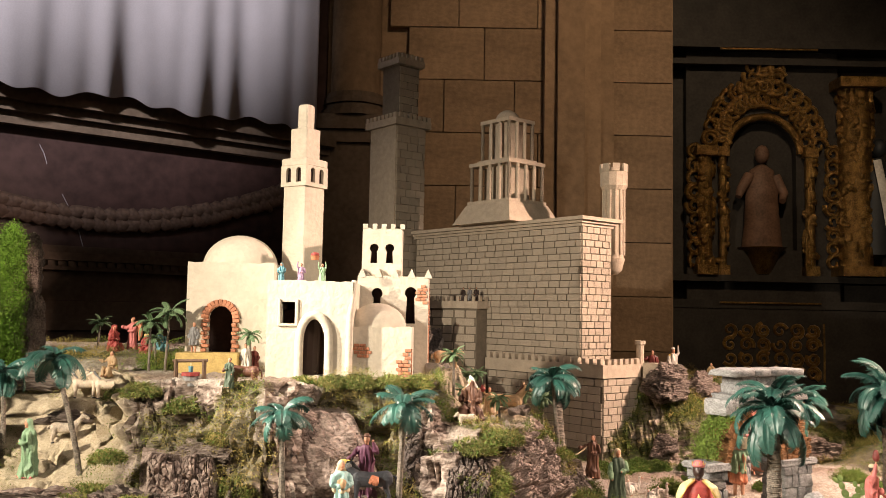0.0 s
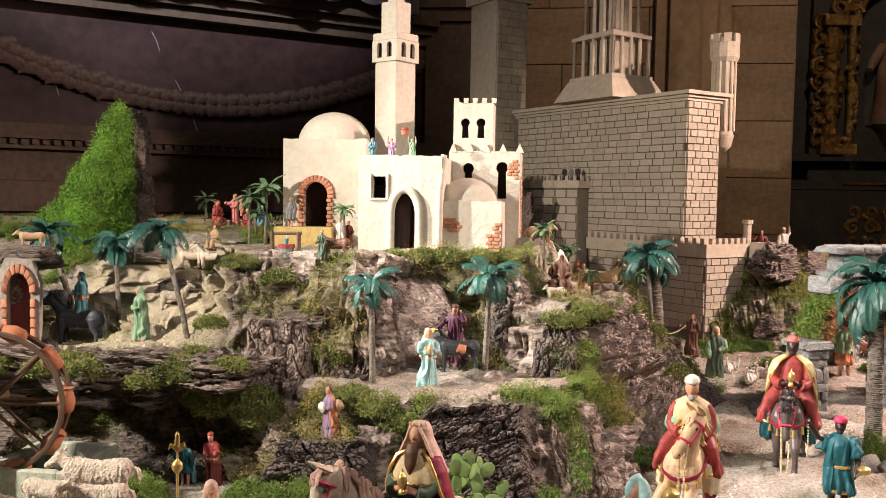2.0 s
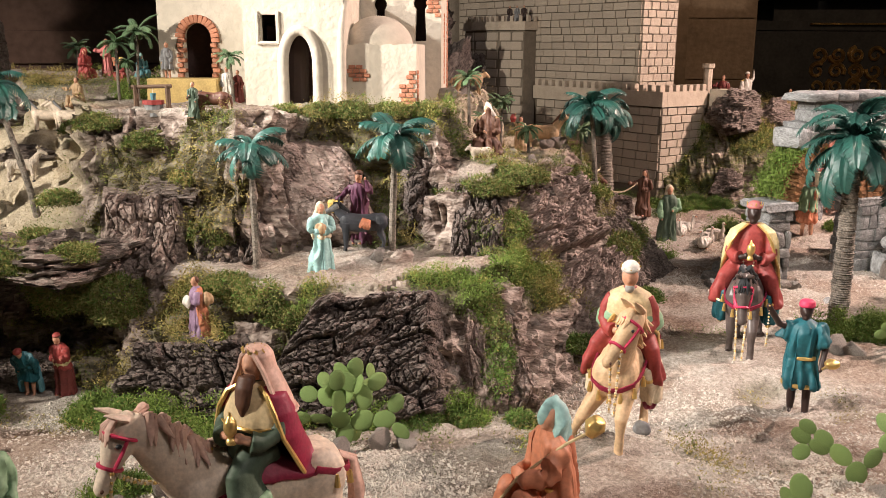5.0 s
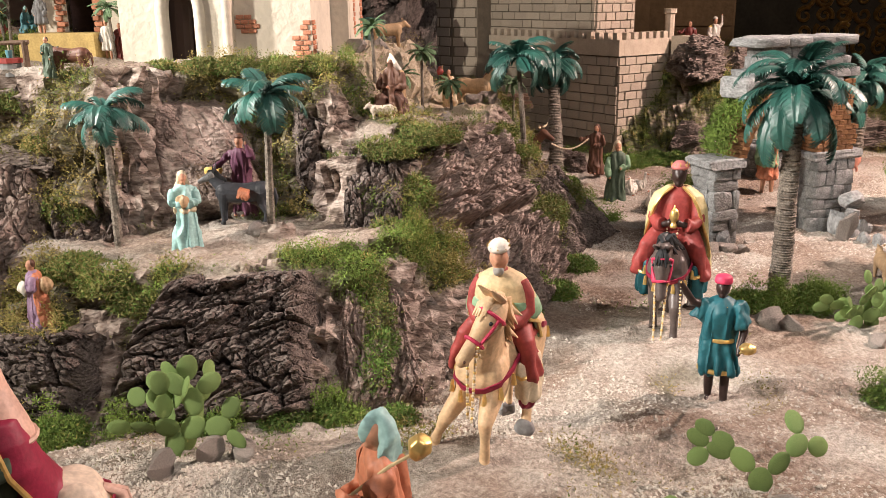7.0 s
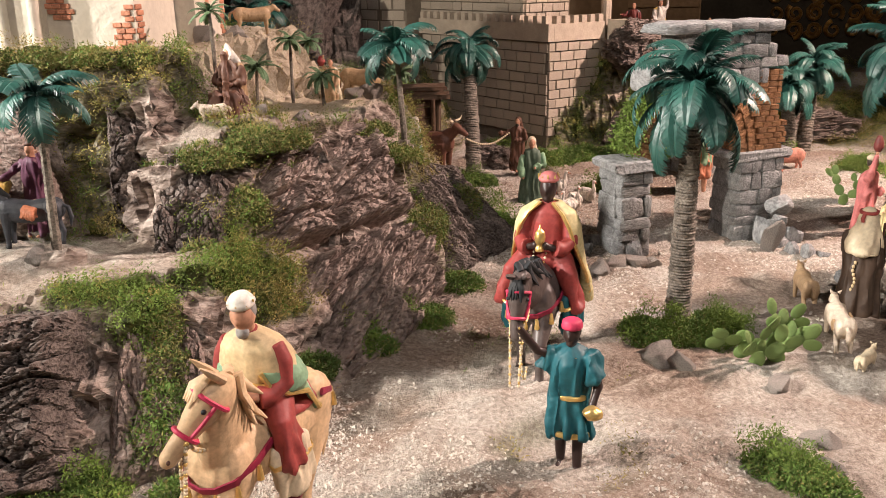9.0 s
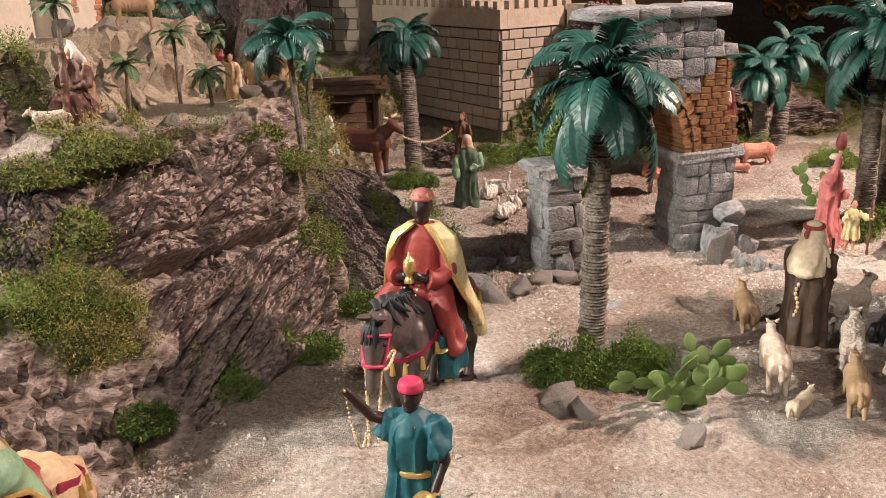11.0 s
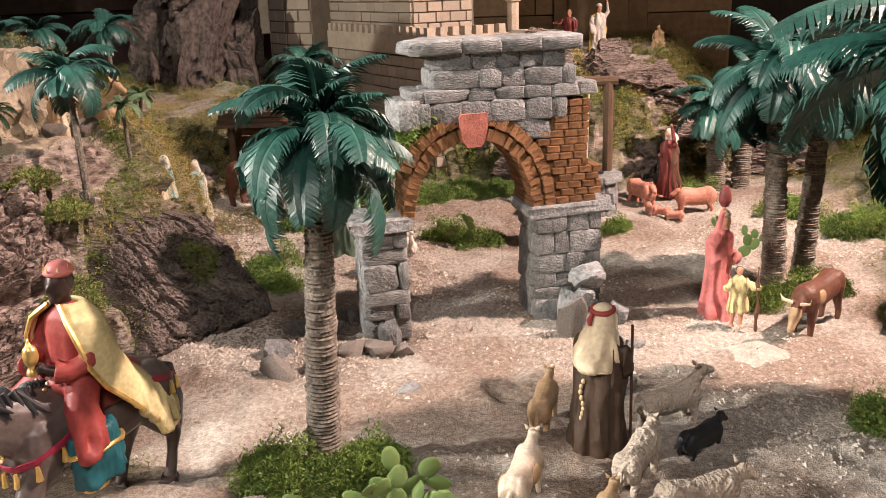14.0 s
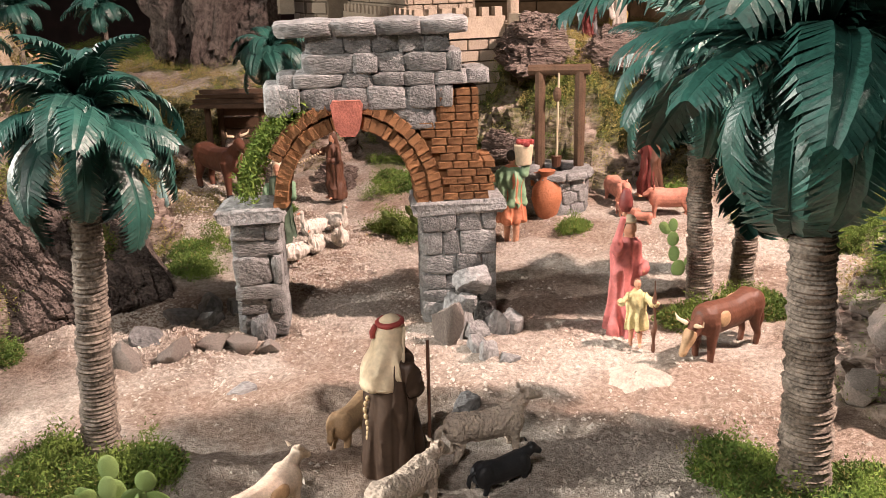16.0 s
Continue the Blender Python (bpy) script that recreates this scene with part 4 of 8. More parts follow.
# corner turret hung on the right-hand face
turret = thing("model_turret", "slender ribbed corner turret with battlements and plants", "model turret", pose(0.985, 5.05, 0))
part("shaft", Geo().tube([(0, 0, 1.83), (0, 0, 2.24)], 0.058, 16), CORK, turret, smooth=True)
for k in range(12):
    a = 2 * math.pi * k / 12
    part("rib", Geo().tube([(0.06 * math.cos(a), 0.06 * math.sin(a), 1.85), (0.06 * math.cos(a), 0.06 * math.sin(a), 2.24)], 0.008, 6), CORK, turret)
part("corbel", Geo().tube([(0, 0, 1.735), (0, 0, 1.765), (0, 0, 1.83)], [0.02, 0.05, 0.066], 10), CORK, turret, smooth=True)
g = Geo().tube([(0, 0, 2.225), (0, 0, 2.25), (0, 0, 2.33)], [0.066, 0.08, 0.08], 12)
part("head", g, CORK, turret)
for k in range(8):
    a = 2 * math.pi * k / 8
    part("merlon", Geo().box((-0.02, -0.008, 0), (0.02, 0.008, 0.045)), CORK, turret, at=pose(0.072 * math.cos(a), 0.072 * math.sin(a), 2.331, 0, 0, math.degrees(a) + 90))
part("bracket", Geo().box((-0.14, -0.02, 1.98), (-0.05, 0.02, 2.02)), CORK, turret)

# ---- the ruined arch ----
def lumpy(name, w, d, h, mat, seed, ridges=0.0, n=26, m=16, square=0.75, cut=0.62, rough=0.35):
    """A broken stone: a ball cut by flat planes, cracked into blocks, with layered bark ridges if asked."""
    rnd, verts, faces = np.random.default_rng(seed), [], []
    for i in range(m + 1):
        a = math.pi * i / m - math.pi / 2
        for j in range(n):
            b = 2 * math.pi * j / n
            verts.append((math.cos(a) * math.cos(b), math.cos(a) * math.sin(b), math.sin(a)))
    p = np.array(verts)
    p = np.sign(p) * np.abs(p) ** square * 1.15
    for _ in range(9):
        q = rnd.normal(0, 1, 3)
        q /= np.linalg.norm(q)
        over = np.maximum(p @ q - rnd.uniform(cut, cut + 0.23), 0)
        p -= over[:, None] * q
    p *= (1 + rough * (fbm(p[:, 0] * 1.9 + seed * 7.7, p[:, 1] * 1.9, p[:, 2] * 1.9 + seed, 4) - 0.5))[:, None]
    if ridges:
        wob = 0.5 * (fbm(p[:, 0] * 1.5, p[:, 1] * 1.5, p[:, 2] * 1.5 + seed, 2) - 0.5)
        layer = 1 - np.abs(2 * fbm(p[:, 0] * 0.7 + seed, p[:, 1] * 0.7, (p[:, 2] + wob) * 7.5 + seed * 3, 3) - 1)
        a1, a2, val = blocks(p[:, 0] * 1.3 + seed, p[:, 1] * 1.3, (p[:, 2] + wob) * 4.6)
        p *= (1 + ridges * (0.42 * (layer - 0.6) + 0.40 * (val - 0.5) - 0.30 * smooth(0.16, 0.0, a2 - a1)))[:, None]
    p *= np.array([w, d, h]) * 0.5
    for i in range(m):
        for j in range(n):
            a, b = i * n + j, i * n + (j + 1) % n
            faces.append((a, b, b + n, a + n))
    me = Geo().add(p.tolist(), faces).mesh(name, [mat], True)
    me.set_sharp_from_angle(angle=radians(32))
    return me


rough_block = []
for k in range(10):
    me = lumpy("stone", 1.0, 1.0, 1.0, STONE, 60 + k, 0, 28, 15, 0.20, 1.30, 0.09)
    me.set_sharp_from_angle(angle=radians(24))
    rough_block.append(me)
voussoir = Geo().box((-0.5, -0.5, -0.5), (0.5, 0.5, 0.5), 0, 0.06, 0.07).mesh("brick", [OCHREBRICK], False)
random.seed(5)
ARCH = pose(1.175, 3.415, 0.70, 0, 0, 24)
ruin = thing("ruined_arch", "ruined grey stone gateway with an ochre brick arch and red keystone", "ruin", ARCH)


def stone(parent, x, y, z, w, d, h, tilt=0.0):
    piece("stone", random.choice(rough_block), parent, pose(x, y, z, random.uniform(-1.5, 1.5), tilt + random.uniform(-1.2, 1.2), random.uniform(-1, 1)) @ Matrix.Diagonal((w * 0.92, d * 0.9, h * 0.92, 1)))


def courses(x0, x1, z0, z1, depth, h=0.042, w=0.055, core=True):
    if core:
        part("rubble_core", Geo().box((x0 + 0.01, -depth / 2 + 0.016, z0), (x1 - 0.01, depth / 2 - 0.016, z1 - 0.005)), BOULDER, ruin)
    rows = max(1, int(round((z1 - z0) / h)))
    share = [random.uniform(0.65, 1.4) for _ in range(rows)]
    level = z0
    for r in range(rows):
        hh = (z1 - z0) * share[r] / sum(share)
        mid = level + hh / 2
        level += hh
        x = x0
        while x < x1 - 0.012:
            ww = min(random.uniform(0.55, 1.6) * w, x1 - x)
            if x1 - x - ww < 0.02:
                ww = x1 - x
            for y in (-depth / 2 + 0.013, depth / 2 - 0.013):
                stone(ruin, x + ww / 2, y + random.uniform(-0.004, 0.004), mid, ww, 0.04, hh)
            x += ww
        for x in (x0 + 0.012, x1 - 0.012):
            stone(ruin, x, 0, mid, 0.03, depth - 0.045, hh)


# local: two piers with imposts, a tall brick ring between them, masonry above
courses(-0.230, -0.137, 0.0, 0.236, 0.105)
courses(0.138, 0.285, 0.0, 0.236, 0.105)
for x0, x1 in ((-0.252, -0.125), (0.122, 0.306)):
    part("impost", Geo().box((x0, -0.066, 0.236), (x1, 0.066, 0.261), 0, 0.006, 0.005), STONECUT, ruin)
R0, RV, CX, CZ = 0.122, 0.148, 0.006, 0.261
N = 42
for k in range(N):
    a = math.pi * (k + 0.5) / N
    if abs(k - N / 2 + 0.5) < 1.2:
        continue
    for layer, (r, dr) in enumerate(((0.014, 0.027), (0.042, 0.026))):
        if layer and k > 34:
            continue
        for y in (-0.03, 0.03):
            tilt = math.degrees(math.atan2((RV + r) * math.cos(a), -(R0 + r) * math.sin(a)))
            piece("brick", voussoir, ruin, pose(CX + (R0 + r) * math.cos(a), y + random.uniform(-0.003, 0.003), CZ + (RV + r + random.uniform(-0.002, 0.002)) * math.sin(a), 0, -tilt, random.uniform(-4, 4)) @ Matrix.Diagonal(((RV + r) * math.pi / N * 0.93, 0.056, dr, 1)))
g = Geo().loft([[(CX - w, -0.068, CZ + z), (CX - w * 0.9, 0.066, CZ + z), (CX + w * 0.9, 0.066, CZ + z), (CX + w, -0.068, CZ + z)] for w, z in ((0.014, 0.136), (0.022, 0.148), (0.027, 0.17), (0.03, 0.195), (0.026, 0.203))])
part("keystone", g, KEYSTONE, ruin, "red worn keystone", smooth=True)
for r in range(14):
    z = 0.27 + r * 0.0155
    rise = (z - CZ) / (RV + 0.056)
    inner = CX + (R0 + 0.056) * math.sqrt(max(0.0, 1 - rise ** 2)) if rise < 1 else 0.12
    end = 0.255 if r > 4 else 0.285
    x = max(inner, 0.10) + (0.012 if r % 2 else 0)
    if z > 0.425:
        x = max(x, 0.18)
    while x < end - 0.012:
        w = min(0.03, end - x)
        for y in (-0.032, 0.032):
            piece("brick", voussoir, ruin, pose(x + w / 2, y, z, 0, random.uniform(-2, 2), random.uniform(-3, 3)) @ Matrix.Diagonal((w - 0.002, 0.05, 0.0138, 1)))
        x += w
part("spandrel_core", Geo().box((0.145, -0.045, 0.265), (0.245, 0.045, 0.46)), OCHREBRICK, ruin)
for z0, z1, x0, x1, h, w in ((0.444, 0.487, -0.115, 0.205, 0.043, 0.055), (0.487, 0.512, -0.12, 0.275, 0.025, 0.055), (0.512, 0.548, -0.07, 0.222, 0.036, 0.06), (0.548, 0.584, -0.062, 0.20, 0.036, 0.07)):
    courses(x0, x1, z0, z1, 0.10, h, w, core=True)
stone(ruin, 0.145, 0, 0.43, 0.06, 0.11, 0.055)
stone(ruin, 0.105, 0, 0.445, 0.06, 0.11, 0.045)
stone(ruin, -0.125, 0, 0.464, 0.05, 0.115, 0.06)
x = -0.115
for w in (0.095, 0.08, 0.085, 0.085):
    piece("capstone", rough_block[0], ruin, pose(x + w / 2, 0, 0.594, 0, random.uniform(-3, 3), random.uniform(-4, 4)) @ Matrix.Diagonal((w, 0.13, 0.026, 1)))
    x += w


boulders = [lumpy("boulder", 1, 1, 1, STONE, s) for s in range(4)]
slabs = [lumpy("boulder", 1, 1, 1, BOULDER, s + 10) for s in range(4)]


def boulder(x, y, w, d, h, kind=0, z=None, turn=None, label="grey weathered stone lying on the sand", sink=0.25):
    ob = new("boulder", random.choice(boulders if kind == 0 else slabs))
    zz = (ground(x, y) if z is None else z) + h * (0.5 - sink)
    ob.matrix_basis = pose(x, y, zz, random.uniform(-8, 8), random.uniform(-8, 8), random.uniform(0, 360) if turn is None else turn) @ Matrix.Diagonal((w, d, h, 1))
    return tagged(ob, label, "stone", "stones by the arch")


for x, y, w, d, h in ((1.015, 3.31, 0.06, 0.05, 0.055), (1.03, 3.30, 0.05, 0.05, 0.09), (0.93, 3.36, 0.05, 0.05, 0.06), (0.87, 3.36, 0.06, 0.05, 0.07), (0.83, 3.30, 0.07, 0.06, 0.05), (0.90, 3.29, 0.05, 0.06, 0.05),
                      (0.82, 3.20, 0.09, 0.07, 0.05), (1.41, 3.40, 0.06, 0.06, 0.11), (1.445, 3.40, 0.05, 0.05, 0.05), (1.47, 3.42, 0.05, 0.05, 0.08), (1.50, 3.46, 0.06, 0.05, 0.06),
                      (1.455, 3.34, 0.04, 0.035, 0.06), (1.495, 3.31, 0.035, 0.04, 0.06), (1.53, 3.30, 0.035, 0.04, 0.035), (1.12, 3.05, 0.05, 0.035, 0.02), (1.51, 3.10, 0.05, 0.04, 0.035)):
    boulder(x, y, w, d, h)
boulder(1.44, 3.40, 0.075, 0.07, 0.055, 0, 0.795, 10, "grey block balanced on the fallen stones", 0.0)
boulder(1.425, 3.375, 0.04, 0.04, 0.045, 0, 0.765, 40, "round grey stone on the fallen stones", 0.1)
boulder(1.405, 3.335, 0.055, 0.028, 0.11, 1, None, 20, "pale pointed stone leaning at the pier", 0.15)
for x, y, w, d, h in ((0.93, 3.14, 0.08, 0.05, 0.05), (0.97, 3.20, 0.07, 0.05, 0.04), (1.02, 3.22, 0.06, 0.05, 0.035), (0.86, 3.08, 0.07, 0.05, 0.07), (1.07, 3.24, 0.05, 0.04, 0.03), (0.98, 2.62, 0.08, 0.07, 0.05), (1.02, 2.58, 0.05, 0.04, 0.05),
                      (1.00, 4.05, 0.05, 0.04, 0.06), (1.05, 4.07, 0.05, 0.04, 0.05), (-0.05, 1.84, 0.05, 0.04, 0.04), (-0.11, 1.80, 0.06, 0.04, 0.03), (0.0, 1.86, 0.05, 0.04, 0.025), (1.18, 2.24, 0.05, 0.04, 0.03),
                      (1.12, 2.27, 0.05, 0.05, 0.05), (1.20, 2.33, 0.06, 0.05, 0.04), (0.80, 1.84, 0.05, 0.04, 0.03), (-0.36, 1.66, 0.05, 0.03, 0.05), (-0.42, 1.62, 0.04, 0.03, 0.03), (1.19, 2.52, 0.05, 0.04, 0.035),
                      (2.12, 3.28, 0.07, 0.06, 0.05), (2.16, 3.36, 0.08, 0.06, 0.07), (2.2, 3.22, 0.07, 0.06, 0.05), (2.14, 3.44, 0.06, 0.05, 0.05), (2.2, 3.5, 0.08, 0.07, 0.08)):
    boulder(x, y, w, d, h, 1, label="brown-grey stone lying among gravel")
for x, y, s in ((-1.30, 2.40, 0.05), (-1.22, 2.40, 0.04), (-1.05, 2.36, 0.045), (-1.0, 2.33, 0.04), (-1.42, 2.45, 0.05), (-1.12, 2.42, 0.035), (0.16, 2.86, 0.04), (0.17, 2.94, 0.05), (0.22, 3.0, 0.045), (0.06, 2.92, 0.04), (0.32, 3.42, 0.06), (0.28, 3.36, 0.05), (-0.14, 2.44, 0.04), (-0.21, 2.60, 0.05), (-0.03, 3.1, 0.06), (0.02, 3.2, 0.06)):
    boulder(x, y, s, s * 0.8, s * 0.8, 1, label="pale stone on the hillside path")

# ---- crags of cork bark set into the slopes ----
crags = [lumpy("cork_crag", 1, 1, 1, BARK, s + 20, 0.55, 72, 48) for s in range(7)]


def crag(x, y, w, d, h, turn, tip=0, z=None, lift=0.0, label="ridged grey-brown cork bark rock set in the slope"):
    ob = new("cork_crag", random.choice(crags))
    ob.matrix_basis = pose(x, y, (ground(x, y) if z is None else z) + lift, tip, random.uniform(-8, 8), turn) @ Matrix.Diagonal((w, d, h, 1))
    return tagged(ob, label, "rock", "cork rocks")


random.seed(12)
for x, y, w, d, h, turn, tip in ((-0.66, 2.52, 0.16, 0.10, 0.10, 0, -30), (-0.90, 2.24, 0.16, 0.10, 0.20, -10, -10), (-1.08, 2.30, 0.18, 0.10, 0.16, 0, -10), (-1.25, 2.34, 0.18, 0.10, 0.14, 5, -10), (-1.5, 2.36, 0.25, 0.12, 0.2, 5, -10), (-1.3, 2.92, 0.30, 0.10, 0.09, 10, -10), (-1.16, 2.74, 0.16, 0.08, 0.06, 5, -15), (1.25, 4.82, 0.25, 0.2, 0.22, 30, -15), (1.45, 4.95, 0.25, 0.2, 0.2, 40, -15), (1.62, 5.05, 0.25, 0.2, 0.2, 40, -15), (1.8, 5.0, 0.25, 0.2, 0.15, 20, -15), (1.15, 4.6, 0.14, 0.12, 0.14, 20, 0), (2.3, 3.3, 0.2, 0.16, 0.12, 20, -10), (2.28, 3.55, 0.16, 0.16, 0.14, 70, -10), (2.1, 4.9, 0.3, 0.2, 0.14, 0, 0), (0.62, 4.5, 0.12, 0.1, 0.1, 0, 0), (0.68, 4.42, 0.1, 0.1, 0.12, 0, 0)):
    crag(x, y, w, d, h, turn, tip)

for x, y, w, d, h, turn in ((-1.40, 2.30, 0.36, 0.40, 0.13, 5), (-1.17, 2.28, 0.32, 0.40, 0.13, -8), (-0.98, 2.25, 0.28, 0.38, 0.14, 6), (-0.83, 2.30, 0.24, 0.34, 0.13, -15)):
    crag(x, y, w, d, h, turn, -4, 0.955, label="jutting cork bark shelf overhanging a dark hollow")

# far rock lies in shade, which the darker bark colour puts in
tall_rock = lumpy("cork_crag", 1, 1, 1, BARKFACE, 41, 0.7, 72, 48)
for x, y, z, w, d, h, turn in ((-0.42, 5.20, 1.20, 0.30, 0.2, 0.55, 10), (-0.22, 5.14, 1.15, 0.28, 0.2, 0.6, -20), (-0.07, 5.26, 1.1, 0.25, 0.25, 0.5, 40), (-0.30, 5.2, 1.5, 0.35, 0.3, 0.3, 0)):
    ob = crag(x, y, w, d, h, turn, -6, z, label="tall cork rock behind the hill, shade put in as dark bark")
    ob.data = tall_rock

# broad sheets of cork bark laid over the faces of the hill
def bark_sheet(foot_l, foot_r, top_r, top_l, bulge, seed, grain=0.0, rough=1.0, mat=None, label="broad sheet of ridged cork bark on the rock face", nu=170, nv=120, beds=30):
    a, b, c, d = (np.array(q, float) for q in (foot_l, foot_r, top_r, top_l))
    u, v = np.meshgrid(np.linspace(0, 1, nu), np.linspace(0, 1, nv))
    edge_u = 0.10 * (fbm(v * 4 + seed, u * 0 + seed * 3.1, 0.2, 3) - 0.5)
    edge_v = 0.12 * (fbm(u * 5 + seed, u * 0 + seed * 1.7, 0.9, 3) - 0.5)
    u2, v2 = u + edge_u * (1 - 2 * np.abs(u - 0.5)) + edge_u, v + edge_v
    p = (a * ((1 - u2) * (1 - v2))[..., None] + b * (u2 * (1 - v2))[..., None] + c * (u2 * v2)[..., None] + d * ((1 - u2) * v2)[..., None])
    n = np.cross(b - a, d - a)
    n /= np.linalg.norm(n)
    wide, tall = np.linalg.norm(b - a), np.linalg.norm(d - a)
    sx, sy = u * wide, v * tall
    ca, sa = math.cos(radians(grain)), math.sin(radians(grain))
    along, across = sx * ca + sy * sa, -sx * sa + sy * ca
    warp = 0.035 * (fbm(along * 9 + seed, across * 9, 1.1, 3) - 0.5)
    layer = 1 - np.abs(2 * fbm(along * 6 * beds / 30 + seed * 5, (across + warp) * beds, seed, 3) - 1)
    f1, f2, cell = blocks(along * 15 * (beds / 30) ** 1.5 + seed * 3, (across + warp) * beds * 1.13, np.full_like(along, 0.5 + seed))
    h1, h2, cell2 = blocks(along * 46 + seed, (across + warp) * 90, np.full_like(along, 0.3))
    big = fbm(along * 7 + seed, across * 7, 4.4, 3) - 0.5
    relief_n = rough * (0.020 * (layer - 0.6) + 0.024 * (cell - 0.5) - 0.016 * smooth(0.16, 0.0, f2 - f1) + 0.009 * (cell2 - 0.5) - 0.007 * smooth(0.18, 0.0, h2 - h1)) + 0.05 * big
    f = smooth(0.0, 0.16, u) * smooth(1.0, 0.84, u) * smooth(0.0, 0.10, v) * smooth(1.0, 0.80, v)
    push = f * (bulge + relief_n) - 0.055 * (1 - f)
    p = p + push[..., None] * n
    origin = (a + b) / 2
    quads = [(r * nu + k, r * nu + k + 1, (r + 1) * nu + k + 1, (r + 1) * nu + k) for r in range(nv - 1) for k in range(nu - 1)]
    me = bpy.data.meshes.new("bark_crag")
    me.from_pydata((p - origin).reshape(-1, 3).tolist(), [], quads)
    me.polygons.foreach_set("use_smooth", [True] * len(me.polygons))
    me.set_sharp_from_angle(angle=radians(30))
    me.materials.append(mat or BARKFACE)
    ob = new("bark_crag", me)
    ob.matrix_basis = Matrix.Translation(origin.tolist())
    return tagged(ob, label, "rock", "cork rocks")


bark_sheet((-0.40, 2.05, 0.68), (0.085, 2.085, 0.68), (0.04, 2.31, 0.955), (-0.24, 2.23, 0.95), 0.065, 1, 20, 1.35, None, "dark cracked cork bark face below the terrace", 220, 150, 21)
bark_sheet((0.075, 2.10, 0.68), (0.27, 2.19, 0.68), (0.16, 2.42, 0.87), (0.02, 2.42, 0.965), 0.03, 2, 82, 0.6, BARKPALE, "pale split bark slab leaning on the terrace")
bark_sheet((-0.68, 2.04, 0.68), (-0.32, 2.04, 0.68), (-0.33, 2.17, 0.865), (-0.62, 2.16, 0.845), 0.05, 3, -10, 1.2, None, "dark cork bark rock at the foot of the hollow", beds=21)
bark_sheet((0.20, 2.58, 0.90), (0.49, 3.12, 0.88), (0.34, 3.22, 1.13), (0.13, 2.71, 1.075), 0.03, 4, 6, 1.5, BARKPALE, "layered pinkish cork bark face under the hilltop", beds=17)
bark_sheet((0.37, 2.42, 0.67), (0.60, 3.02, 0.67), (0.47, 3.10, 0.90), (0.22, 2.64, 0.89), 0.035, 5, 24, 1.4, BARKPALE, "folded pinkish cork bark face at the hill's foot", beds=19)
bark_sheet((0.55, 3.08, 0.67), (0.76, 3.46, 0.67), (0.47, 3.62, 0.92), (0.42, 3.18, 1.02), 0.03, 6, -60, 0.7, None, "ridged cork bark flank running down to the sand")
bark_sheet((0.16, 2.36, 0.74), (0.36, 2.50, 0.68), (0.25, 2.66, 0.90), (0.10, 2.58, 0.95), 0.015, 7, 60, 1.0, None, "cork bark rock in the cleft of the hill")
bark_sheet((-0.42, 2.53, 0.97), (-0.12, 2.60, 0.95), (-0.27, 2.74, 1.22), (-0.46, 2.66, 1.24), 0.02, 8, -40, 0.15, BARKPALE, "smooth bare rock slab below the village")
bark_sheet((-0.10, 2.62, 0.95), (0.10, 2.64, 0.93), (0.06, 2.76, 1.10), (-0.16, 2.78, 1.25), 0.015, 9, 70, 0.9, None, "dark cork bark rock below the house")
bark_sheet((0.01, 2.54, 0.92), (0.17, 2.47, 0.84), (0.17, 2.69, 1.06), (0.0, 2.73, 1.13), 0.035, 12, 65, 1.0, None, "ridged cork bark rock beside the terrace")
bark_sheet((-0.80, 2.32, 0.86), (-0.58, 2.36, 0.86), (-0.60, 2.52, 1.10), (-0.84, 2.50, 1.14), 0.03, 10, 75, 1.0, BARKPALE, "pale knotted bark rock on the slope")
bark_sheet((-0.58, 2.38, 0.90), (-0.40, 2.44, 0.92), (-0.44, 2.60, 1.14), (-0.64, 2.56, 1.16), 0.02, 11, 60, 1.0, None, "grey knotted bark rock on the slope")

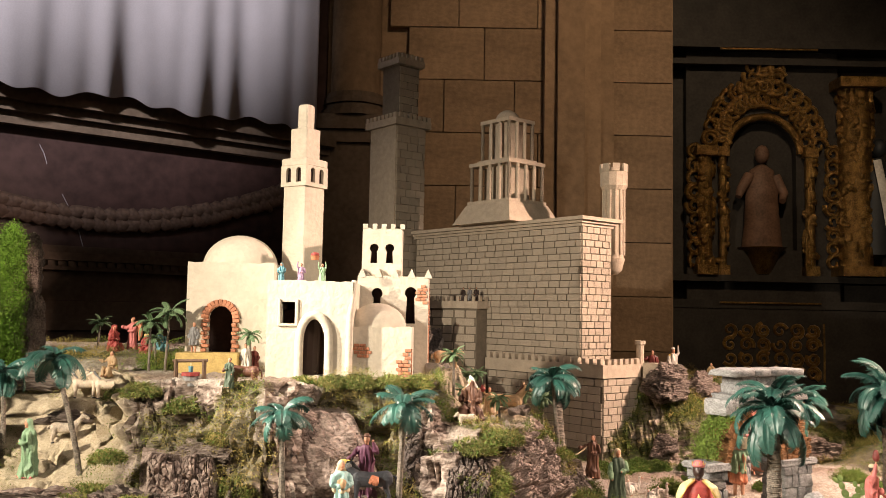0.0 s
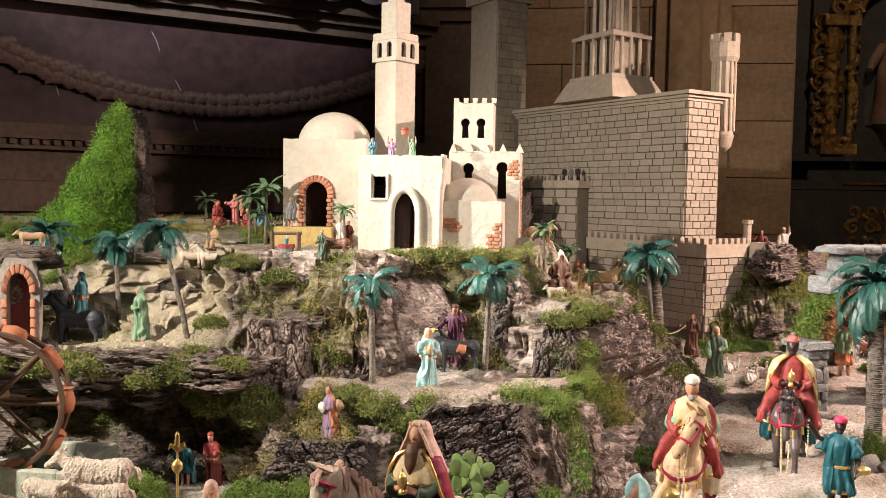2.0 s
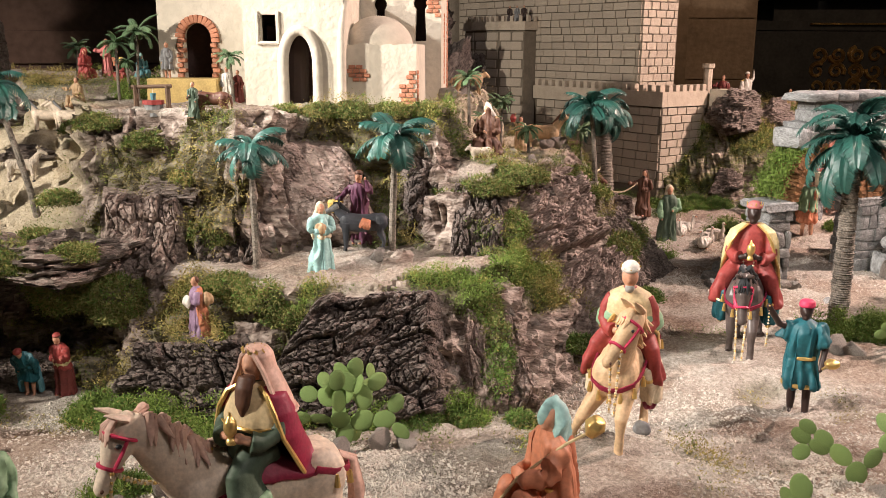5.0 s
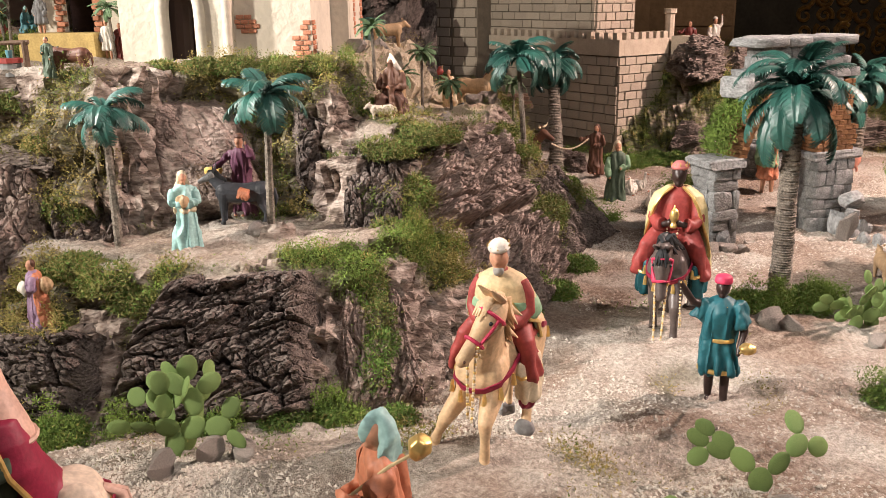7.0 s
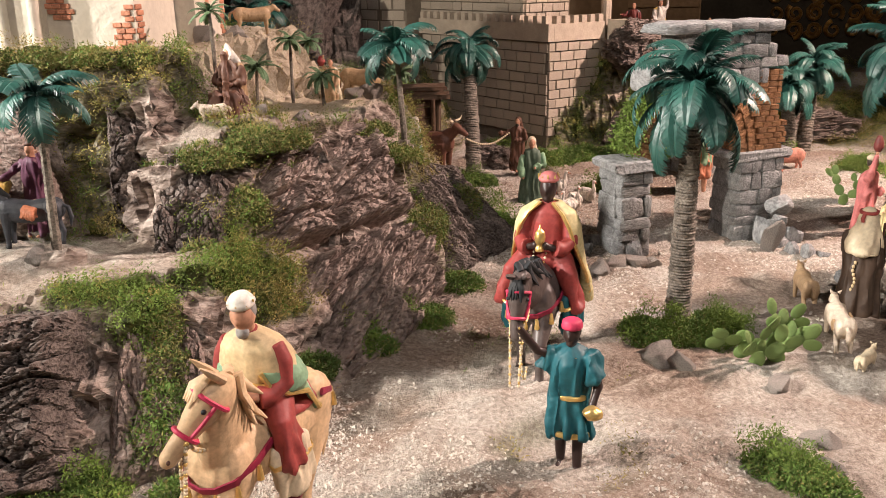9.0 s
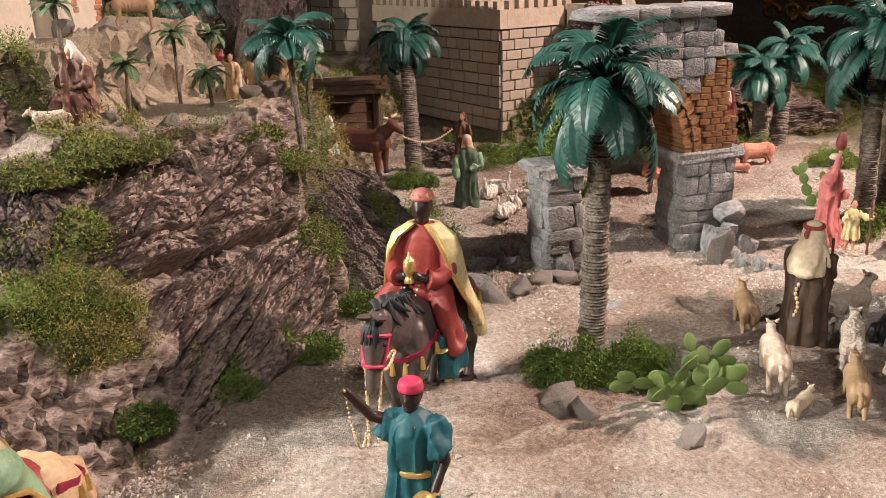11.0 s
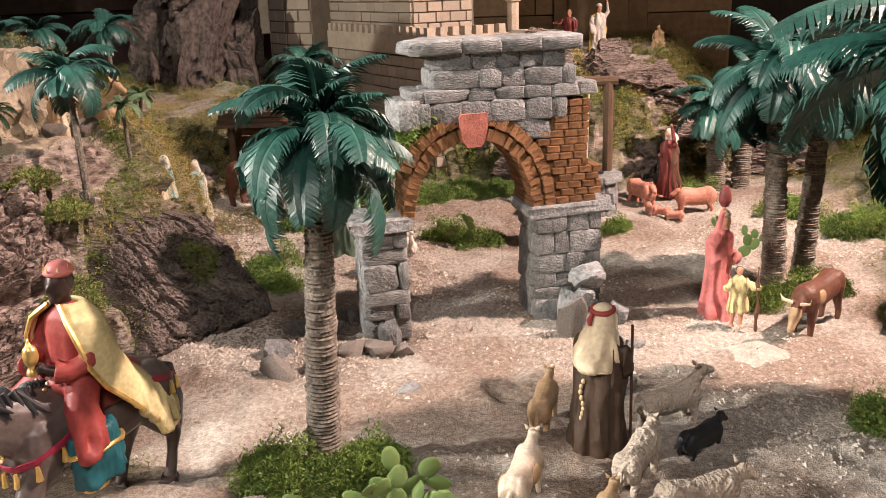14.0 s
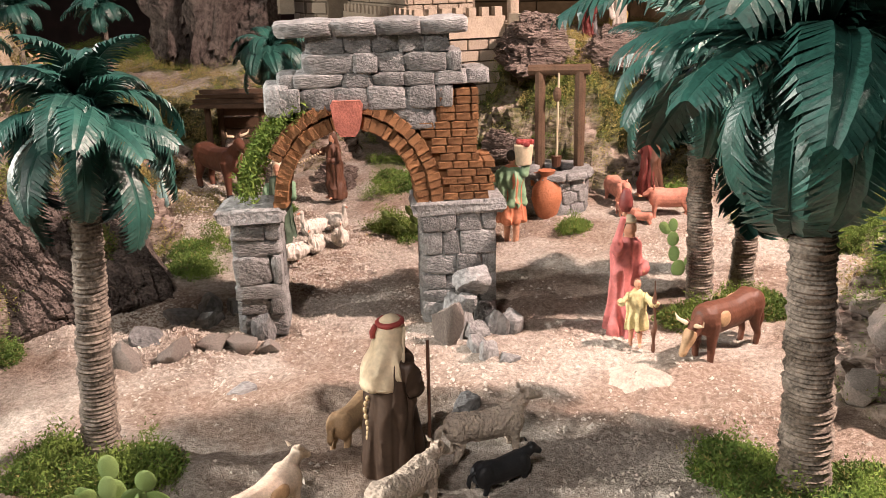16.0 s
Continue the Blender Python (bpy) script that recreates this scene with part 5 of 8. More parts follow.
# ---- palms ----
def frond_geo(length, width, droop, pairs=20, seed=0):
    """One feathered leaf along +x: a thin rib and two rows of long leaflets, arching down."""
    rnd = random.Random(seed)
    g = Geo()
    path = []
    for i in range(pairs + 1):
        s = i / pairs
        ang = 0.75 - droop * s
        path.append((s, ang))
    pts, x, z = [], 0.0, 0.0
    for s, ang in path:
        pts.append(Vector((x, 0, z)))
        x += math.cos(ang) * length / pairs
        z += math.sin(ang) * length / pairs
    g.tube(pts, [length * 0.016 * (1 - 0.8 * i / pairs) for i in range(pairs + 1)], 4)
    for side in (-1, 1):
        rows = []
        for i in range(1, pairs + 1):
            s = i / pairs
            d = (pts[i] - pts[i - 1]).normalized()
            up = Vector((-d.z, 0, d.x))
            reach = width * (math.sin(math.pi * min(1, 0.10 + s * 0.86)) ** 0.55) * rnd.uniform(0.92, 1.06)
            out = (Vector((0, side, 0)) * 0.86 + d * 0.60).normalized()
            a = pts[i]
            half = d * (length / pairs * 0.5)
            mid = a + out * reach * 0.30 + up * reach * 0.10
            low = a + out * reach * 0.84 - up * reach * 0.08
            tip = a + out * reach * rnd.uniform(0.95, 1.12) + half * rnd.uniform(0.2, 1.2) - up * reach * rnd.uniform(0.22, 0.48)
            rows.append((a, mid, low, tip, half))
        for (a0, m0, l0, t0, h0), (a1, m1, l1, t1, h1) in zip(rows, rows[1:]):
            curl = (t0 - l0).length * Vector((rnd.uniform(-0.2, 0.2), rnd.uniform(-0.15, 0.15), rnd.uniform(-0.3, 0.2)))
            g.add([a0, a1, m1, m0, l0 + curl * 0.5, l0.lerp(l1, 0.88) + curl * 0.5, t0.lerp(t1, 0.3) + curl], [(0, 1, 2, 3), (3, 2, 5, 4), (4, 5, 6)])
    return g


FRONDS = {}
for key, length, width, droop, mat in (("big", 0.180, 0.040, 2.2, FROND), ("fan", 0.112, 0.034, 1.6, FROND), ("pale", 0.055, 0.011, 1.3, FRONDLIGHT), ("giant", 0.33, 0.080, 2.0, FROND)):
    FRONDS[key] = [frond_geo(length * s, width, droop * d, 34 if key in ("big", "giant") else 22, k).mesh("frond", [mat], False) for k, (s, d) in enumerate(((1.0, 1.0), (0.92, 1.35), (1.05, 0.75), (0.80, 0.55), (1.0, 1.15)))]


def palm(base, crown, kind="fan", count=14, thick=0.009, scale=1.0, label="small artificial palm tree with teal green fronds", seed=0, group="palms"):
    rnd = random.Random(seed)
    x, y, z = base
    top = Vector(crown) - Vector(base)
    tree = thing("palm_tree", label, "palm tree", pose(x, y, z), group)
    n = max(8, int(top.length / (0.006 if kind in ("big", "giant") else 0.016)))
    pts, radii = [], []
    for i in range(2 * n + 1):
        s = i / (2 * n)
        bend = Vector((top.x * s ** 1.3, top.y * s ** 1.3, top.z * s))
        pts.append(bend - Vector((0, 0, 0.01)) * (1 - s))
        flare = 1.25 - 0.35 * s if kind in ("big", "giant") else 1.1 - 0.3 * s
        radii.append(thick * flare * (1.05 if i % 2 else 0.95) * rnd.uniform(0.94, 1.05))
    if kind in ("big", "giant"):
        rings = []
        for i in range(2 * n + 1):
            s = i / (2 * n)
            row = []
            for j in range(20):
                a = 2 * math.pi * j / 20
                bite = float(vnoise(math.cos(a) * 1.7 + seed * 9, math.sin(a) * 1.7, i * 0.62)) - 0.5
                r = thick * (1.22 - 0.34 * s) * (1 + 0.30 * bite + (0.045 if i % 2 else -0.045))
                row.append(pts[i] + Vector((r * math.cos(a), r * math.sin(a), 0.003 * bite)))
            rings.append(row)
        part("trunk", Geo().loft(rings), TRUNK, tree, "ringed grey-brown palm trunk", smooth=True)
    else:
        part("trunk", Geo().tube(pts, radii, 8, 0, 1.0, 0.03), TRUNK, tree, "ringed brown palm trunk")
    for k in range(count):
        turn = k * 137.5 + rnd.uniform(-14, 14)
        lift = (80 - 125 * (k / count) if kind in ("big", "giant") else 42 - 80 * (k / count)) + rnd.uniform(-9, 9)
        ob = new("frond", rnd.choice(FRONDS[kind]))
        ob.parent = tree
        ob.matrix_basis = Matrix.Translation(top) @ pose(0, 0, 0, 0, 0, turn) @ pose(0, 0, 0, rnd.uniform(-18, 18), -lift + 20, 0) @ Matrix.Scale(scale * rnd.uniform(0.9, 1.08), 4)
    return tree


def stand(x, y):
    return (x, y, ground(x, y))


palm((1.052, 2.785, ground(1.052, 2.785)), (1.062, 2.83, 1.20), "big", 36, 0.0215, 1.0, "artificial palm tree with ringed grey-brown trunk and dense teal fronds", 1)
palm((2.02, 3.0, ground(2.02, 3.0)), (1.985, 3.06, 1.27), "giant", 30, 0.028, 1.0, "large artificial palm tree with ringed trunk and broad teal fronds", 2)
palm((1.846, 3.643, 0.74), (1.815, 3.60, 1.20), "big", 28, 0.022, 1.15, "artificial palm tree with ringed trunk beside another", 3)
palm((1.925, 3.72, 0.74), (1.945, 3.74, 1.16), "big", 26, 0.021, 1.15, "artificial palm tree with ringed trunk beside another", 4)
palm(stand(1.823, 4.595), (1.80, 4.6, 1.0), "big", 22, 0.026, 0.95, "artificial palm tree standing by the pigs' pen", 5)
palm(stand(1.91, 4.68), (1.92, 4.68, 1.06), "big", 22, 0.026, 1.0, "artificial palm tree standing by the pigs' pen", 6)
palm(stand(0.575, 4.16), (0.552, 4.24, 1.165), "big", 28, 0.024, 0.85, "artificial palm tree below the castle wall", 7)
palm((0.43, 3.22, 1.025), (0.41, 3.24, 1.265), "fan", 15, 0.0075, 1.12, "slender artificial palm tree with teal fronds on the hill", 8)
palm((-0.42, 2.40, 0.932), (-0.43, 2.42, 1.215), "fan", 13, 0.009, 0.85, "slender artificial palm tree with teal fronds on the terrace", 9)
palm((-0.11, 2.46, 0.968), (-0.097, 2.446, 1.245), "fan", 13, 0.0085, 0.98, "slender artificial palm tree with teal fronds on the terrace", 10)
palm((-1.02, 2.53, 1.028), (-1.115, 2.55, 1.345), "fan", 12, 0.0085, 1.0, "leaning artificial palm tree with dark teal fronds", 11)
palm((-1.272, 2.595, ground(-1.272, 2.595)), (-1.285, 2.60, 1.30), "fan", 12, 0.0075, 0.9, "slender artificial palm tree with dark teal fronds", 12)
palm((-1.44, 2.62, ground(-1.44, 2.62)), (-1.53, 2.62, 1.33), "fan", 12, 0.010, 0.9, "leaning artificial palm tree with dark teal fronds", 13)
for k, (x, y, h, s) in enumerate(((-0.93, 2.98, 0.20, 1.35), (-0.975, 2.95, 0.165, 1.2), (-0.985, 3.05, 0.09, 0.8), (-1.324, 3.4, 0.105, 1.0), (-0.635, 2.95, 0.13, 0.9), (0.045, 2.95, 0.13, 0.95), (0.085, 3.12, 0.11, 1.0), (0.13, 3.3, 0.16, 1.0), (0.22, 3.26, 0.075, 1.0),
                                 (0.40, 3.45, 0.12, 0.95), (0.34, 3.62, 0.10, 0.9), (0.1, 3.62, 0.08, 1.1))):
    z = ground(x, y)
    palm((x, y, z), (x + random.uniform(-0.01, 0.01), y, z + h), "pale", 16, 0.0045, s, "tiny artificial palm with pale green leaves", 30 + k, "tiny palms")
for k, (x, y, s) in enumerate(((-0.45, 4.2, 1.2), (-0.2, 4.05, 1.0), (-0.25, 4.5, 1.2))):
    z = ground(x, y)
    palm((x, y, z), (x, y, z + 0.28), "fan", 13, 0.01, s, "artificial palm tree in shadow behind the hill", 60 + k)

# ---- prickly pears ----
pad_mesh = Geo().ball((0, 0, 0.5), (0.38, 0.08, 0.5), 0, 12, 8, 0.02).mesh("cactus_pad", [CACTUS])


def cactus(x, y, size, seed, tiers=3, label="green prickly pear cactus growing in the sand", stems=1):
    rnd = random.Random(seed)
    plant = thing("cactus", label, "cactus", pose(x, y, ground(x, y) - 0.004, 0, 0, rnd.uniform(-20, 20)), "cacti")

    def grow(at, s, tier):
        piece("cactus_pad", pad_mesh, plant, at @ Matrix.Scale(s, 4))
        if tier:
            sides = (-1, 1) if tier == tiers else rnd.choice(((0,), (-1, 0), (0, 1), (-1, 1)))
            for side in sides:
                grow(at @ pose(side * s * 0.26, 0, s * (0.96 if side == 0 else 0.82), rnd.uniform(-18, 18), side * rnd.uniform(28, 58) + rnd.uniform(-10, 10), rnd.uniform(-28, 28)), s * rnd.uniform(0.84, 1.02), tier - 1)

    for k in range(stems):
        grow(pose(rnd.uniform(-0.01, 0.01) + 0.03 * k, 0.02 * k, 0, rnd.uniform(-10, 10), rnd.uniform(-16, 16), k * 50), size, tiers)
    return plant


cactus(0.765, 1.876, 0.046, 21, 3)
cactus(-0.125, 1.865, 0.046, 8, 3, "grey-green prickly pear cactus beside the rocks", 2)
cactus(1.158, 2.60, 0.042, 5, 3, "bright green prickly pear at the foot of the palm", 2)
cactus(1.215, 2.63, 0.044, 12, 2, "bright green prickly pear at the foot of the palm")
cactus(1.785, 3.875, 0.042, 9, 3, "dark green prickly pear on the sand")
cactus(1.09, 3.97, 0.035, 10, 3, "dark green prickly pear among moss")
cactus(0.62, 1.62, 0.05, 13, 2)

# ---- the tall mossy rock ----
ROCKLINE = [(-1.74, 1.10), (-1.43, 1.10), (-1.435, 1.38), (-1.45, 1.55), (-1.455, 1.70), (-1.48, 1.755), (-1.54, 1.70), (-1.575, 1.60), (-1.65, 1.52), (-1.69, 1.42), (-1.765, 1.37)]
mossy = thing("mossy_rock", "tall upright cork rock covered with bright green moss", "rock", pose(0, 0, 0))
part("rock_core", Geo().panel(ROCKLINE, [], 3.06, 3.14), BARK, mossy)
for z, h, x in ((1.22, 0.24, -1.425), (1.42, 0.22, -1.43), (1.58, 0.20, -1.442), (1.69, 0.14, -1.455)):
    piece("bark_slab", crags[int(z * 10) % 7], mossy, pose(x, 3.09, z, 0, random.uniform(-6, 6), 0) @ Matrix.Diagonal((0.05, 0.12, h, 1)))

# ---- clay figurines: each one a single painted mesh ----
PAINT_NAMES = list(PAINT)
MATS = [PAINT[k] for k in PAINT_NAMES]


def pk(name):
    return PAINT_NAMES.index(name)


def melt(g, voxel, fold=0.0, seed=0):
    """Fuses the pieces of each paint into one soft clay body with drapery folds or fleece; thin pieces stay as they are."""
    out = Geo()
    for mat in sorted(set(g.m)):
        for thin in (True, False):
            faces = [f for f, m, r in zip(g.f, g.m, g.r) if m == mat and r == thin]
            if not faces:
                continue
            used = sorted({i for f in faces for i in f})
            place = {k: i for i, k in enumerate(used)}
            verts, faces = [g.v[k] for k in used], [tuple(place[k] for k in f) for f in faces]
            if thin:
                out.add(verts, faces, mat)
                continue
            me = bpy.data.meshes.new("clay")
            me.from_pydata(verts, [], faces)
            ob = bpy.data.objects.new("clay", me)
            KILN.collection.objects.link(ob)
            mod = ob.modifiers.new("fuse", "REMESH")
            mod.mode, mod.voxel_size = "VOXEL", voxel
            soft = ob.modifiers.new("soften", "SMOOTH")
            soft.iterations, soft.factor = 3, 0.5
            layer = KILN.view_layers[0]
            layer.update()
            baked = ob.evaluated_get(layer.depsgraph)
            got = baked.to_mesh()
            n = len(got.vertices)
            co, no = np.empty(n * 3), np.empty(n * 3)
            got.vertices.foreach_get("co", co)
            got.vertices.foreach_get("normal", no)
            polys = [tuple(p.vertices) for p in got.polygons]
            baked.to_mesh_clear()
            bpy.data.objects.remove(ob)
            bpy.data.meshes.remove(me)
            co, no = co.reshape(-1, 3), no.reshape(-1, 3)
            name = PAINT_NAMES[mat]
            if name in FLEECE:
                push = 0.040 * (1 - np.abs(2 * fbm(co[:, 0] * 13 + seed, co[:, 1] * 13, co[:, 2] * 5, 2) - 1)) - 0.026
            elif name in BARE:
                push = 0.010 * (fbm(co[:, 0] * 9 + seed, co[:, 1] * 9, co[:, 2] * 9, 2) - 0.5)
            else:
                bend = 0.10 * (fbm(co[:, 0] * 3 + seed, co[:, 1] * 3, co[:, 2] * 3, 2) - 0.5)
                crest = 1 - np.abs(2 * fbm((co[:, 0] + bend) * 11 + seed * 3.1, (co[:, 1] - bend) * 11, co[:, 2] * 2.6 + bend * 8, 2) - 1)
                push = fold * (crest - 0.62) * smooth(0.92, 0.72, co[:, 2])
            co = co + no * np.asarray(push)[:, None]
            k = len(out.v)
            out.v += co.tolist()
            out.f += [tuple(i + k for i in p) for p in polys]
            out.m += [mat] * len(polys)
            out.r += [False] * len(polys)
    return out


KILN = bpy.data.scenes.new("kiln")
FLEECE = ("wool", "greywool")
BARE = ("skin", "dark_skin", "hair", "greybeard", "gold", "black", "camel", "whitehorse", "darkhorse", "chestnut", "pig", "donkey")


def robe(g, rings, mat, folds=0.0, n=20, phase=0.0, k=7):
    out = []
    for i, (z, rx, ry, oy) in enumerate(rings):
        f = folds * (1 - i / len(rings))
        out.append([((rx + f * math.cos(k * a + phase)) * math.cos(a), oy + (ry + f * math.cos(k * a + phase)) * math.sin(a), z) for a in (2 * math.pi * j / n for j in range(n))])
    g.loft(out, mat)


def head(g, c, skin, hat, hatcol, hair="hair", s=1.0, beard=None):
    x, y, z = c
    g.ball((x, y, z), (0.052 * s, 0.058 * s, 0.070 * s), pk(skin), 14, 10)
    g.ball((x, y - 0.056 * s, z - 0.008 * s), (0.010 * s, 0.014 * s, 0.016 * s), pk(skin), 6, 4)
    g.ball((x, y - 0.03 * s, z - 0.055 * s), (0.028 * s, 0.026 * s, 0.022 * s), pk(skin), 8, 5)
    if beard:
        g.ball((x, y - 0.034 * s, z - 0.066 * s), (0.034 * s, 0.028 * s, 0.036 * s), pk(beard), 10, 6, 0.06)
    if hat not in ("scarf", "veil"):
        g.ball((x, y + 0.022 * s, z + 0.016 * s), (0.055 * s, 0.047 * s, 0.062 * s), pk(hair), 12, 8)
    if hat in ("scarf", "veil"):
        g.ball((x, y + 0.016 * s, z + 0.016 * s), (0.063 * s, 0.062 * s, 0.072 * s), pk(hatcol), 14, 9)
        g.tube([(x, y + 0.02 * s, z + 0.03 * s), (x, y + 0.038 * s, z - 0.05 * s), (x, y + 0.055 * s, z - 0.13 * s), (x, y + 0.065 * s, z - 0.20 * s)],
               [(0.06 * s, 0.05 * s), (0.072 * s, 0.045 * s), (0.088 * s, 0.04 * s), (0.095 * s, 0.03 * s)], 14, pk(hatcol))
        if hat == "veil":
            for k in range(9):
                a = 2 * math.pi * k / 9
                g.tube([(x + 0.05 * s * math.cos(a), y + 0.01 + 0.05 * s * math.sin(a), z + 0.055 * s), (x + 0.055 * s * math.cos(a), y + 0.01 + 0.055 * s * math.sin(a), z + 0.085 * s)], [(0.02 * s, 0.008 * s), (0.006 * s, 0.004 * s)], 6, pk("gold"))
    elif hat in ("crown", "turban"):
        g.ball((x, y + 0.010 * s, z + 0.058 * s), (0.064 * s, 0.066 * s, 0.028 * s), pk(hatcol), 16, 8)
        g.ball((x, y + 0.010 * s, z + 0.078 * s), (0.050 * s, 0.052 * s, 0.026 * s), pk(hatcol), 14, 7)
        if hat == "crown":
            for k in range(9):
                a = 2 * math.pi * k / 9
                g.tube([(x + 0.058 * s * math.cos(a), y + 0.01 * s + 0.06 * s * math.sin(a), z + 0.06 * s), (x + 0.06 * s * math.cos(a), y + 0.01 * s + 0.062 * s * math.sin(a), z + 0.098 * s)], [(0.014 * s, 0.005 * s), (0.006 * s, 0.003 * s)], 6, pk("gold"))
    elif hat == "cap":
        g.tube([(x, y, z + 0.035 * s), (x, y, z + 0.05 * s), (x, y, z + 0.09 * s), (x, y, z + 0.10 * s)], [0.062 * s, 0.068 * s, 0.058 * s, 0.03 * s], 14, pk(hatcol))
    elif hat == "straw":
        g.tube([(x, y, z + 0.035 * s), (x, y, z + 0.045 * s)], [0.12 * s, 0.115 * s], 14, pk(hatcol))
        g.ball((x, y, z + 0.05 * s), (0.06 * s, 0.06 * s, 0.05 * s), pk(hatcol), 12, 7)


def arm(g, side, pts, sleeve, skin, r=0.036):
    sh = (0.112 * side, 0.0, 0.765)
    path = [Vector(sh)] + [Vector(p) for p in pts]
    mid = [path[0]]
    for a, b in zip(path, path[1:]):
        mid += [(a + b) / 2, b]
    rr = [r * (1.1 - 0.45 * i / (len(mid) - 1)) for i in range(len(mid))]
    cut = len(mid) - 1
    g.tube(mid[:cut + 1], rr, 10, pk(sleeve))
    g.ball(tuple(mid[-1] + (mid[-1] - mid[-2]).normalized() * 0.016), (0.02, 0.02, 0.024), pk(skin), 8, 5)


DOWN = {-1: [(-0.15, -0.01, 0.60), (-0.13, -0.07, 0.47)], 1: [(0.15, -0.01, 0.60), (0.13, -0.07, 0.47)]}
HOLD = {-1: [(-0.15, -0.02, 0.62), (-0.03, -0.13, 0.62)], 1: [(0.15, -0.02, 0.62), (0.03, -0.13, 0.60)]}
UP = {-1: [(-0.17, -0.03, 0.86), (-0.14, -0.06, 1.05)], 1: [(0.17, -0.03, 0.86), (0.14, -0.06, 1.05)]}
REACH = {-1: [(-0.20, -0.10, 0.68), (-0.26, -0.22, 0.72)], 1: [(0.20, -0.10, 0.68), (0.26, -0.22, 0.72)]}


def person(g, robe_col, hat="scarf", hatcol="white", skin="skin", cloak=None, sash=None, left=None, right=None, pose_kind="robe", beard=None, hair="hair", trim=None, sleeve=None, seed=0, vest=None):
    """A standing figure one unit high, facing -y."""
    ph = seed * 1.7
    if pose_kind == "robe":
        robe(g, [(0.012, 0.150, 0.125, 0.0), (0.03, 0.152, 0.126, 0), (0.12, 0.142, 0.116, 0), (0.25, 0.128, 0.104, 0), (0.40, 0.113, 0.092, 0), (0.52, 0.102, 0.082, 0), (0.62, 0.110, 0.084, 0),
                 (0.72, 0.122, 0.083, 0), (0.785, 0.112, 0.070, 0), (0.82, 0.07, 0.052, 0), (0.845, 0.036, 0.036, 0)], pk(robe_col), 0.019, 36, ph, 6)
        for s in (-1, 1):
            g.ball((0.05 * s, -0.12, 0.018), (0.032, 0.055, 0.02), pk(skin), 8, 5)
        if trim:
            g.tube([(0, 0, 0.014), (0, 0, 0.045)], [(0.160, 0.135), (0.157, 0.132)], 28, pk(trim))
    elif pose_kind == "tunic":
        robe(g, [(0.27, 0.145, 0.115, 0), (0.40, 0.125, 0.10, 0), (0.52, 0.103, 0.082, 0), (0.62, 0.110, 0.084, 0), (0.72, 0.122, 0.083, 0), (0.785, 0.112, 0.070, 0), (0.82, 0.07, 0.052, 0), (0.845, 0.036, 0.036, 0)], pk(robe_col), 0.015, 36, ph, 8)
        for s in (-1, 1):
            g.tube([(0.055 * s, 0.02, 0.33), (0.06 * s, -0.02 * s, 0.17), (0.062 * s, 0.01 - 0.03 * s, 0.02)], [0.045, 0.036, 0.026], 10, pk(skin))
            g.ball((0.062 * s, -0.03 - 0.03 * s, 0.02), (0.028, 0.058, 0.022), pk(skin), 8, 5)
        if trim:
            g.tube([(0, 0, 0.268), (0, 0, 0.305)], [(0.156, 0.126), (0.150, 0.120)], 28, pk(trim))
            g.tube([(0, -0.001, 0.512), (0, -0.001, 0.545)], [(0.119, 0.099), (0.119, 0.099)], 24, pk(trim))
            g.tube([(-0.05, -0.072, 0.80), (0, -0.09, 0.73), (0.05, -0.072, 0.80)], 0.010, 6, pk(trim))
    elif pose_kind == "seated":
        robe(g, [(0.01, 0.20, 0.20, -0.05), (0.07, 0.20, 0.20, -0.06), (0.15, 0.175, 0.17, -0.04), (0.22, 0.14, 0.12, 0.0), (0.34, 0.115, 0.088, 0.02), (0.47, 0.122, 0.083, 0.01), (0.535, 0.112, 0.070, 0), (0.57, 0.07, 0.052, 0), (0.595, 0.036, 0.036, 0)], pk(robe_col), 0.02, 28, ph, 6)
        for s in (-1, 1):
            g.tube([(0.08 * s, -0.02, 0.13), (0.11 * s, -0.20, 0.22), (0.09 * s, -0.25, 0.05)], [0.075, 0.07, 0.05], 10, pk(robe_col))
            g.ball((0.09 * s, -0.29, 0.025), (0.03, 0.055, 0.025), pk(skin), 8, 5)
        start = g.M.copy()
        g.M = g.M @ pose(0, 0, -0.25)
    if cloak:
        rings = []
        for z, w, d, oy in ((0.82, 0.075, 0.05, 0.015), (0.78, 0.130, 0.078, 0.01), (0.62, 0.140, 0.088, 0.02), (0.42, 0.145, 0.10, 0.03), (0.30 if pose_kind == "seated" else 0.22, 0.160, 0.115, 0.04), (0.26 if pose_kind == "seated" else 0.06, 0.172, 0.125, 0.045)):
            n, row = 22, []
            for j in range(n):
                a = math.radians(-28 + 236 * j / (n - 1))
                q = 1 + 0.07 * math.cos(9 * a + ph)
                row.append((w * q * math.cos(a), oy + d * q * math.sin(a), z))
            for j in reversed(range(n)):
                a = math.radians(-28 + 236 * j / (n - 1))
                row.append(((w - 0.030) * math.cos(a), oy + (d - 0.030) * math.sin(a), z))
            rings.append(row)
        g.loft(rings, pk(cloak))
    if sash:
        g.tube([(0, 0, 0.512), (0, 0, 0.548)], [(0.120, 0.100), (0.121, 0.100)], 24, pk(sash))
    if vest:
        robe(g, [(0.44, 0.135, 0.105, 0), (0.52, 0.112, 0.09, 0), (0.62, 0.118, 0.092, 0), (0.72, 0.130, 0.091, 0), (0.79, 0.118, 0.076, 0), (0.825, 0.07, 0.054, 0)], pk(vest), 0.008, 28, ph)
    sl = sleeve or vest or robe_col
    arm(g, -1, left or DOWN[-1], sl, skin)
    arm(g, 1, right or DOWN[1], sl, skin)
